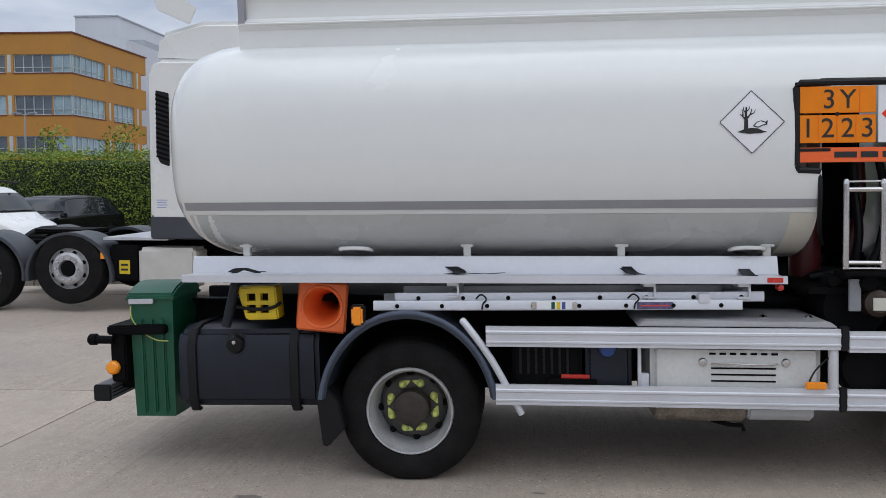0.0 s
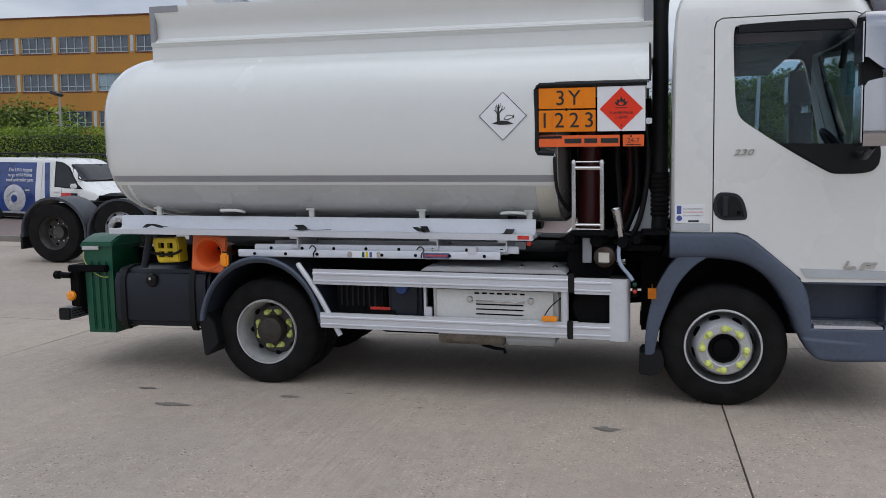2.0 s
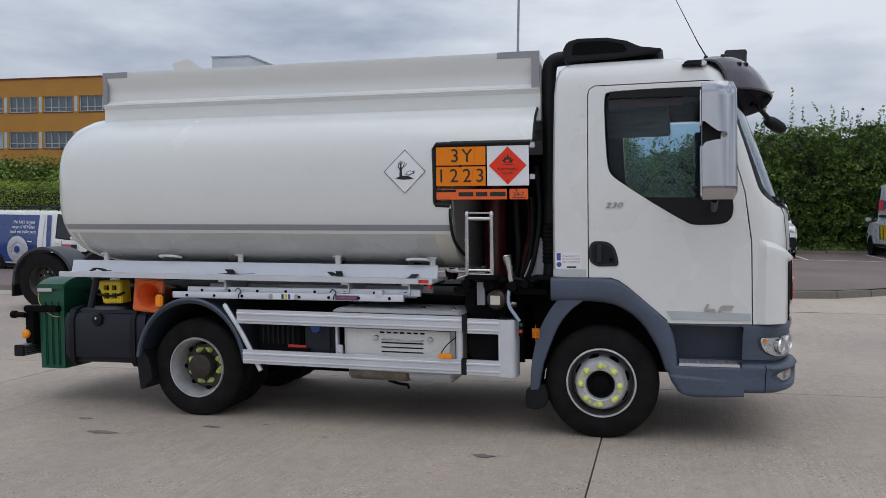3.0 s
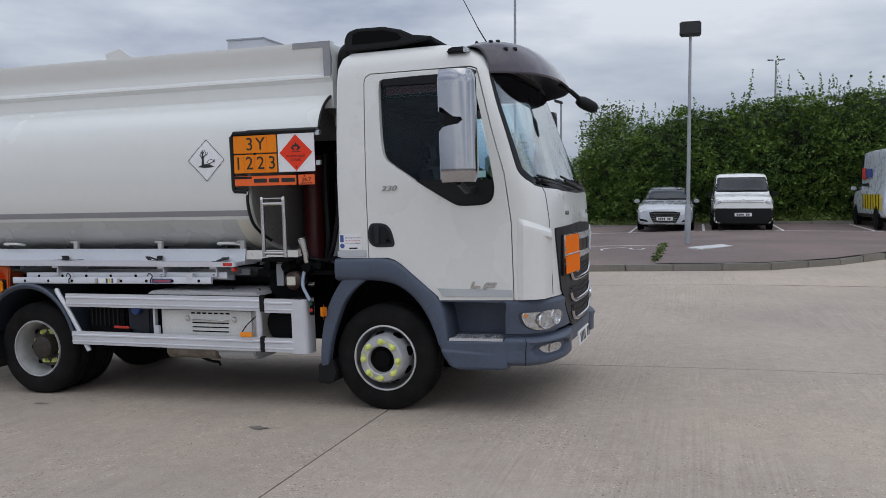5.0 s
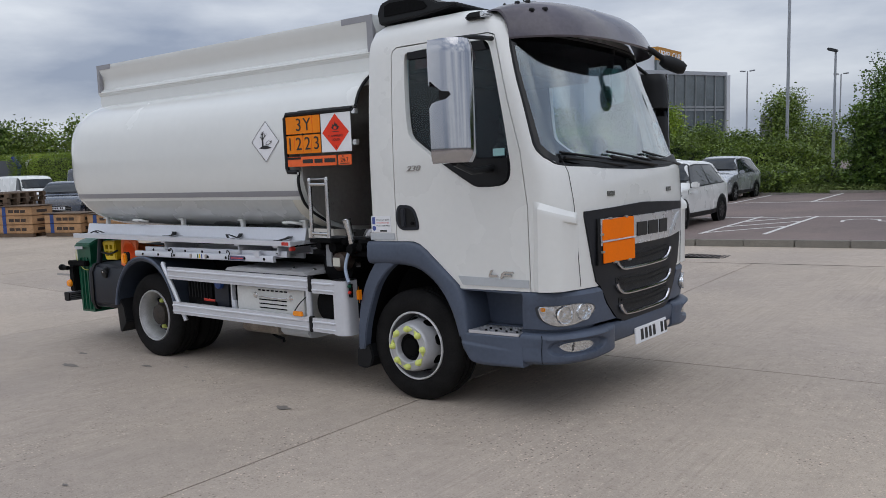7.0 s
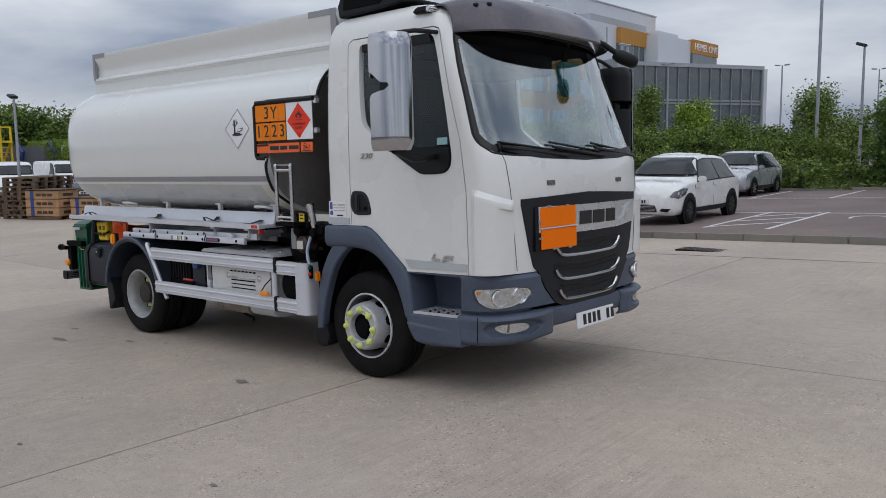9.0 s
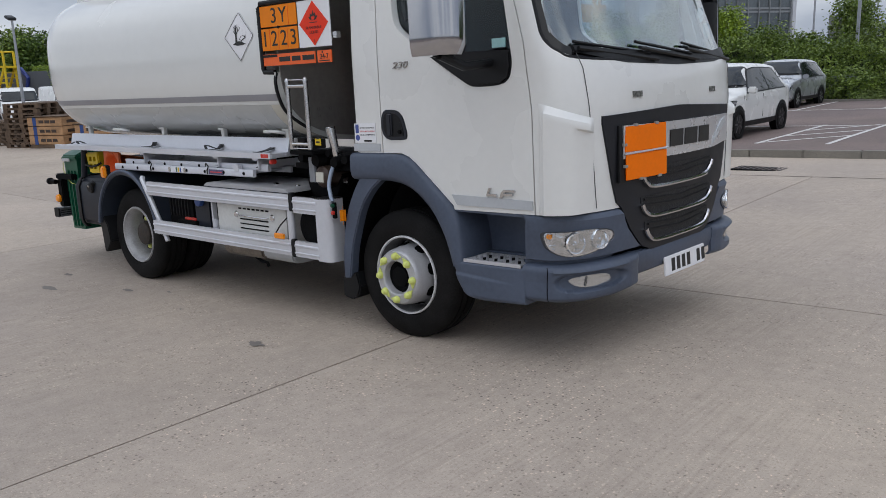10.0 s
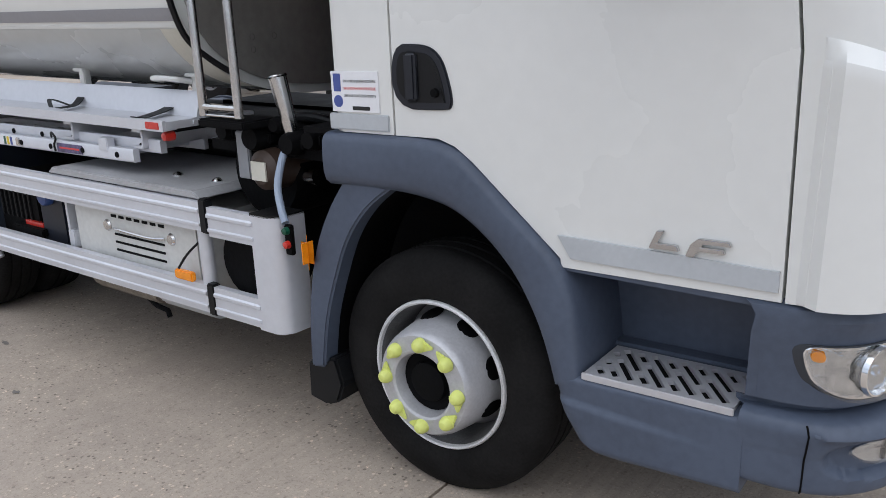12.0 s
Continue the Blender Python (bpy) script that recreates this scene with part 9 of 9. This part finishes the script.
# blue and white van on the verge side
bv = car("delivery_van", pose(-13.48, 18.3, -0.12, 0, 0, -4) @ Matrix.Scale(0.92, 4), MIDVAN, CWHITE, (-1.6, 1.55), "white van with a blue printed wrap and roof rack", "van", [(0.72, 1.6, 0.0, -0.5)], (1.7, 1.15), None, 0.33, ALLOY, GRL)


def van_side(x, z, off=0.012):
    _, zl, zb, zr, w, wr = at_station(MIDVAN, x)
    f = max(0, (z - zb) / (zr - 0.07 - zb))
    return (x, -(w * (1.0 - 0.025 * min(1, max(0, (z - 0.9) / 0.25))) + (wr - w * 0.975) * min(1, f) * (z > zb)) - off, z)


part("blue_wrap", sheet(lambda x, v: van_side(x, 0.42 + 1.42 * v), span_n(-2.4, 0.02, 12), span_n(0, 1, 12), (0, 0.008, 0)), CBLUE, bv, "blue printed wrap")
part("white_strip", sheet(lambda x, v: van_side(x, 0.42 + 1.42 * v, 0.016), span_n(0.02, 0.22, 2), span_n(0, 1, 12), (0, 0.008, 0)), SIGNW, bv)
part("blue_strip", sheet(lambda u, v: van_side(0.30 + 0.16 * u + 0.1 * (1 - v), 0.42 + 1.42 * v, 0.016), [0, 0.5, 1], span_n(0, 1, 12), (0, 0.008, 0)), CBLUE, bv)
for k, words in enumerate(("The UK's largest", "range of All Makes", "truck and trailer parts")):
    p = van_side(-0.55, 1.62 - 0.145 * k, 0.03)
    wl = lettering(words, 0.15, pose(p[0], p[1], p[2], 90 - (12 if p[2] > 1.15 else 0), 0, 0), SIGNW, bv, "van_lettering", 0.002, "white lettering", 0.86 if k < 2 else 0.98)
    wl["kind"] = "stuff"
part("disc_print", lathe([(0.40, 0.0), (0.33, -0.02), (0.20, -0.02), (0.19, 0.0), (0.12, -0.015), (0.0, -0.02)], (-0.72, -0.985, 0.80), "y", 32), mat("printed_silver_disc", (0.55, 0.55, 0.58), 0.35, metal=0.3, var=0.2, scale=9), bv, "printed silver disc picture")
part("disc_hub", lathe([(0.11, -0.022), (0.06, -0.03), (0.0, -0.03)], (-0.72, -0.985, 0.80), "y", 20), CBLUE, bv)
part("logo_block", box(0.95, 1.3, -0.985, -0.965, 0.86, 0.99), RED_INK, bv, "plain red logo block")
part("logo_block", box(1.3, 1.5, -0.985, -0.965, 0.86, 0.99), INK, bv, "plain dark logo block")
for s in (-0.7, 0.7):
    part("rack_rail", tube([(-2.3, s, 2.09), (0.9, s, 2.09), (1.2, s, 2.04)], 0.025, 8), BLACK, bv)
for x in (-2.2, -1.5, -0.8, -0.1, 0.6):
    part("rack_bar", tube([(x, -0.72, 1.96), (x, -0.7, 2.09), (x, 0.7, 2.09), (x, 0.72, 1.96)], 0.02, 6), BLACK, bv)

SW = [(-1.7, -0.85, 0.2, 0.0), (-0.78, 0.72, 0.0, -0.42)]
car("suv_car", pose(-12.35, 20.3, -0.05, 0, 0, -98) @ Matrix.Scale(0.95, 4), SUVB, CBLACK, (-1.3, 1.3), "glossy black compact suv parked before the hedge", "car", SW, (1.05, 0.25), (-1.95, -1.7), 0.34, ALLOY, GRL)
car("suv_car", pose(-14.85, 20.5, -0.05, 0, 0, -98) @ Matrix.Scale(0.95, 4), SUVB, CGREY, (-1.3, 1.3), "dark grey compact suv parked before the hedge", "car", SW, (1.05, 0.25), (-1.95, -1.7), 0.34, ALLOY, GRL)
# vehicles beyond the pallets
car("small_van", pose(-32.3, 16.8, -0.12, 0, 0, -16) @ Matrix.Scale(0.86, 4), MIDVAN, CWHITE, (-1.6, 1.55), "white van parked beyond the pallets", "van", [(0.72, 1.6, 0.0, -0.5)], (1.7, 1.15), None, 0.33, ALLOY, GRL, 0.5)
car("small_van", pose(-33.0, 19.5, -0.12, 0, 0, -8) @ Matrix.Scale(0.86, 4), MIDVAN, CWHITE, (-1.6, 1.55), "white van parked beyond the pallets", "van", [(0.72, 1.6, 0.0, -0.5)], (1.7, 1.15), None, 0.33, DALLOY, GRL, 0.5)
car("estate_car", pose(-25.5, 17.2, -0.1, 0, 0, -35), ESTATE, CNAVY, (-1.4, 1.38), "navy estate car parked beyond the crates", "car", [(-2.0, -1.1, 0.2, 0.05), (-1.05, -0.15, 0.0, 0.0), (-0.08, 0.78, 0.0, -0.45)], (1.1, 0.25), (-2.24, -1.95), 0.32, ALLOY, GRL)
car("small_van", pose(-27.5, 20.8, -0.1, 0, 0, 5), MIDVAN, CNAVY, (-1.6, 1.55), "dark navy van parked beyond the crates", "van", [(0.72, 1.6, 0.0, -0.5)], (1.7, 1.15), None, 0.33, ALLOY, GRL)

# ---- tractor unit behind the tanker ----
TPLASTIC = mat("grey_mudguard_plastic", (0.045, 0.050, 0.060), 0.5, var=0.15, scale=4)
tr = thing("tractor_unit", pose(-8.08, 12.52, ground_z(-8.2, 12), 0, 0, 2), "white articulated lorry tractor with grey mudguards", "truck")


def big_wheel(cx, s, drive, lift=0.0):
    wz = 0.525 + lift
    y = s * 1.22
    wprof = [(0.30, 0.0), (0.31, -0.015), (0.42, -0.02), (0.50, -0.01), (0.525, 0.03), (0.525, 0.25), (0.5, 0.29)]
    w = part("wheel", lathe([(r, -s * -h if s > 0 else h) for r, h in wprof] if s < 0 else [(r, -h) for r, h in wprof], (cx, y, wz), "y", 40), RUBBER, tr, "black truck tyre")
    dish = [(0.30, 0.0), (0.285, 0.03), (0.262, 0.2), (0.2, 0.22), (0.12, 0.22), (0.11, 0.12), (0.0, 0.12)] if not drive else [(0.30, 0.0), (0.285, 0.05), (0.26, 0.04), (0.235, -0.03), (0.20, -0.055), (0.13, -0.055), (0.12, -0.02), (0.0, -0.02)]
    # the deep dish takes the steel that is darkened for shade
    part("rim", lathe([(r, h if s < 0 else -h) for r, h in dish], (cx, y, wz), "y", 32), RIM if drive else DISC, w, "silver steel rim")
    yb = y + s * 0.06 if drive else y - s * 0.21
    for k in range(10):
        a = 2 * math.pi * k / 10
        part("wheel_nut", lathe([(0.0, s * 0.02), (0.016, s * 0.016), (0.02, 0.0)], (cx + 0.165 * math.cos(a), yb, wz + 0.165 * math.sin(a)), "y", 8), STEEL, w)
    part("hub", lathe([(0.118, s * 0.0), (0.10, s * 0.03), (0.0, s * 0.03)], (cx, yb - s * 0.04, wz), "y", 20), DARK, w)
    for k in range(8):
        a = 2 * math.pi * (k + 0.5) / 8
        part("hand_hole", lathe([(0, s * 0.006), (0.03, s * 0.003), (0.034, -s * 0.004)], (cx + 0.245 * math.cos(a), y - s * (0.208 if not drive else -0.012), wz + 0.245 * math.sin(a)), "y", 12), DARK, w)


for s in (-1, 1):
    big_wheel(0.0, s, False)
    big_wheel(1.32, s, True, 0.11)
    big_wheel(4.3, s, True)
    for cx in (0.0, 1.32):
        go = [(cx + 0.66 * math.cos(a), 0.525 + 0.64 * math.sin(a)) for a in [radians(-8 + 196 * k / 18) for k in range(19)]]
        gi = [(cx + 0.61 * math.cos(a), 0.525 + 0.59 * math.sin(a)) for a in [radians(188 - 196 * k / 18) for k in range(19)]]
        part("mudguard", prism(go + gi, "y", s * 0.62, s * 1.24, 0.01), TPLASTIC, tr, "grey plastic mudguard", 45)
    part("mud_flap", box(-0.68, -0.64, s * 0.65, s * 1.22, 0.22, 0.5), BLACK, tr)
    part("chassis_rail", box(-0.9, 4.5, s * 0.36, s * 0.45, 0.72, 1.0), DARK, tr)
    part("side_tank", box(2.35, 3.2, s * 1.22 - s * 0.55, s * 1.22, 0.36, 0.95, 0.05, 3), mat("dusty_cream_panel", (0.55, 0.53, 0.49), 0.5, var=0.06), tr, "dusty cream side tank panel")
    part("amber_marker", box(1.80, 1.86, s * 1.20, s * 1.235, 0.78, 0.88, 0.006), AMBER, tr)
part("deck", box(1.78, 2.75, -1.1, 1.1, 1.05, 1.09, 0.005), ALU, tr, "aluminium catwalk deck")
part("coupling_plate", box(0.3, 1.2, -0.42, 0.42, 1.08, 1.16, 0.04), DARK, tr)
part("rear_block", box(1.9, 2.35, -1.16, -0.6, 0.45, 0.98, 0.03), DARK, tr)
part("yellow_plate", box(2.05, 2.21, -1.17, -1.16, 0.56, 0.76, 0.004), YELLOW, tr, "yellow plate with plain bars")
part("plate_bar", box(2.08, 2.18, -1.174, -1.168, 0.68, 0.71), INK, tr)
part("plate_bar", box(2.08, 2.18, -1.174, -1.168, 0.61, 0.64), INK, tr)
tcab = part("cab", prism([(2.55, 1.10), (2.55, 3.5), (2.68, 3.64), (4.9, 3.64), (5.05, 3.2), (5.3, 1.9), (5.3, 0.5), (4.9, 0.45), (4.85, 1.05)], "y", -1.24, 1.24, 0.06, 3), WHITE, tr, "white tractor cab")
part("cab_sill", box(2.56, 3.7, -1.25, -1.0, 1.08, 1.42, 0.02), TPLASTIC, tcab)
part("air_louvre", prism([(2.67, 2.3), (2.72, 2.17), (2.86, 2.12), (2.86, 3.16), (2.67, 3.2)], "y", -1.252, -1.2, 0.01), BLACK, tcab, "black air louvre")
for k in range(14):
    part("louvre_slat", moved(box(-0.10, 0.10, -0.012, 0.0, -0.012, 0.012), pose(2.77, -1.254, 2.24 + 0.067 * k, 25, 18, 0)), DARK, tcab)
part("roof_deflector", prism([(2.62, 3.6), (2.66, 4.02), (3.3, 4.2), (4.6, 4.2), (5.0, 3.5)], "y", -1.1, 1.1, 0.08, 3), WHITE, tcab, "white roof air deflector")
part("side_fin", moved(prism([(-0.4, 0), (-0.55, 0.15), (-0.2, 0.45), (0.3, 0.35), (0.3, 0)], "y", -0.02, 0.02, 0.01), pose(2.95, -1.15, 4.22, 0, 24, 0) @ Matrix.Scale(0.72, 4)), WHITE, tcab)
for k in range(4):
    part("sticker_bar", box(2.66, 2.80 + 0.015 * (k % 2), -1.2425, -1.23, 1.53 + 0.035 * k, 1.542 + 0.035 * k), mat("pale_blue_print", (0.30, 0.34, 0.55), 0.5), tcab)

# ---- pallets, crates and yard machines ----
WOOD = mat("weathered_pallet_wood", (0.12, 0.08, 0.052), 0.85, var=0.3, scale=6, bump=0.3, bscale=30)
CARD = mat("brown_crate_board", (0.38, 0.22, 0.11), 0.75, var=0.3, scale=3)


def pallet(m, seed):
    p = thing("pallet", m, "weathered wooden pallet in a stack", "pallet", "stacked pallets")
    for k in range(7):
        part("board", box(-0.6 + 0.172 * k, -0.46 + 0.172 * k, -0.5, 0.5, 0.122, 0.144), WOOD, p)
    for y in (-0.5, -0.07, 0.36):
        for x in (-0.6, -0.075, 0.45):
            part("block", box(x, x + 0.15, y, y + 0.14, 0.02, 0.10), WOOD, p)
        part("bearer", box(-0.6, 0.6, y, y + 0.14, 0.10, 0.122), WOOD, p)
        part("bottom_board", box(-0.6, 0.6, y, y + 0.14, 0.0, 0.02), WOOD, p)
    return p


base_pallet = pallet(pose(-21.2, 12.2, ground_z(-21, 12.2), 0, 0, 28), 0)
rp = random.Random(4)
for (sx, sy, n) in ((-21.2, 12.2, 5), (-19.75, 12.05, 9), (-22.6, 12.5, 5), (-20.3, 12.85, 9), (-23.9, 12.6, 4)):
    for k in range(n):
        if (sx, k) == (-21.2, 0):
            continue
        copy_thing(base_pallet, pose(sx + rp.uniform(-0.03, 0.03), sy + rp.uniform(-0.03, 0.03), ground_z(sx, sy) + 0.146 * k, 0, 0, 28 + rp.uniform(-3, 3)))


def crate(x, y, turn, n, h, label):
    c = thing("crate", pose(x, y, ground_z(x, y), 0, 0, turn), label, "crate", "crates on pallets")
    for yy in (-0.38, 0.0, 0.38):
        part("skid", box(-0.6, 0.6, yy - 0.06, yy + 0.06, 0, 0.1), WOOD, c)
    for k in range(n):
        z0 = 0.11 + k * h
        bx = part("carton", box(-0.62, 0.62, -0.45, 0.45, z0, z0 + h - 0.015, 0.012), CARD, c, "brown carton with plain dark print")
        for xa, xb in ((-0.30, -0.13), (-0.09, 0.08), (0.12, 0.29)):
            part("print_bar", box(xa + 0.1, xb + 0.1, -0.455, -0.449, z0 + h * 0.3, z0 + h * 0.62), BROWN, bx)
        part("blue_tape", box(-0.42, -0.30, -0.456, -0.449, z0, z0 + h - 0.015), BLUECAP, bx)
        part("print_bar", box(0.619, 0.626, -0.25, 0.2, z0 + h * 0.3, z0 + h * 0.62), BROWN, bx)
    part("lid", box(-0.65, 0.65, -0.48, 0.48, 0.11 + n * h, 0.13 + n * h, 0.004), WOOD, c)
    return c


crate(-18.7, 12.25, 24, 3, 0.27, "brown cartons stacked on a wooden pallet")
crate(-17.35, 13.0, 24, 2, 0.28, "brown cartons stacked on a wooden pallet")
crate(-16.2, 13.7, 24, 2, 0.26, "brown cartons stacked on a wooden pallet")
BTRUCK = mat("royal_blue_truck_paint", (0.015, 0.04, 0.24), 0.35, var=0.15, coat=0.4)
skip = thing("skip_lorry", pose(-42.6, 23.4, -0.1, 0, 0, 32) @ Matrix.Scale(0.98, 4), "royal blue skip lorry with a grey container", "truck")
part("container", prism([(-3.2, 1.1), (-3.5, 2.55), (1.0, 2.55), (0.7, 1.1)], "y", -1.15, 1.15, 0.03), mat("dark_grey_container", (0.10, 0.11, 0.13), 0.6), skip, "dark grey container")
for x in (-3.1, -1.2, 0.9):
    part("lifting_arm", tube([(x, -1.25, 0.9), (x + 0.3, -1.25, 2.2), (x - 0.1, -1.25, 2.75)], 0.12, 8), BTRUCK, skip)
part("frame", box(-3.6, 3.4, -1.2, 1.2, 0.7, 1.05, 0.03), BTRUCK, skip)
part("cab", prism([(1.5, 0.6), (1.5, 2.5), (1.7, 2.65), (3.0, 2.6), (3.5, 1.6), (3.5, 0.6)], "y", -1.2, 1.2, 0.06, 2), CWHITE, skip, "white lorry cab")
part("cab_window", prism([(1.9, 1.65), (1.9, 2.4), (2.9, 2.4), (3.25, 1.65)], "y", -1.215, 1.215), CARGLASS, skip)
part("beacon", lathe([(0, 0.25), (0.2, 0.2), (0.25, 0)], (1.3, 0, 2.7), "z", 12), REDLENS, skip)
for x in (-2.4, 2.6):
    for s in (-1, 1):
        part("wheel", lathe([(0.0, s * 0.02), (0.28, s * 0.02), (0.5, 0.0), (0.5, -s * 0.28)], (x, s * 1.2, 0.5), "y", 24), RUBBER, skip)
steps_y = thing("access_steps", pose(-42.4, 20.6, -0.1, 0, 0, 30) @ Matrix.Scale(0.78, 4), "yellow steel access steps and platform", "steps")
for s in (-0.55, 0.55):
    part("stringer", tube([(-1.2, s, 0), (0.4, s, 3.6)], 0.09, 8), YELLOW, steps_y)
    part("post", tube([(0.4, s, 0), (0.4, s, 4.6)], 0.09, 8), YELLOW, steps_y)
    part("post", tube([(-2.6, s, 0), (-2.6, s, 4.6)], 0.09, 8), YELLOW, steps_y)
    part("hand_rail", tube([(0.4, s, 4.6), (-2.6, s, 4.6)], 0.06, 8), YELLOW, steps_y)
for k in range(10):
    part("tread", box(-1.1 + 0.155 * k, -0.8 + 0.155 * k, -0.55, 0.55, 0.3 + 0.35 * k, 0.36 + 0.35 * k), YELLOW, steps_y)
part("platform", box(-2.6, 0.5, -0.6, 0.6, 3.5, 3.62), YELLOW, steps_y)
for z in (1.2, 2.4):
    part("brace", box(-2.65, 0.45, -0.6, -0.5, z, z + 0.12), YELLOW, steps_y)
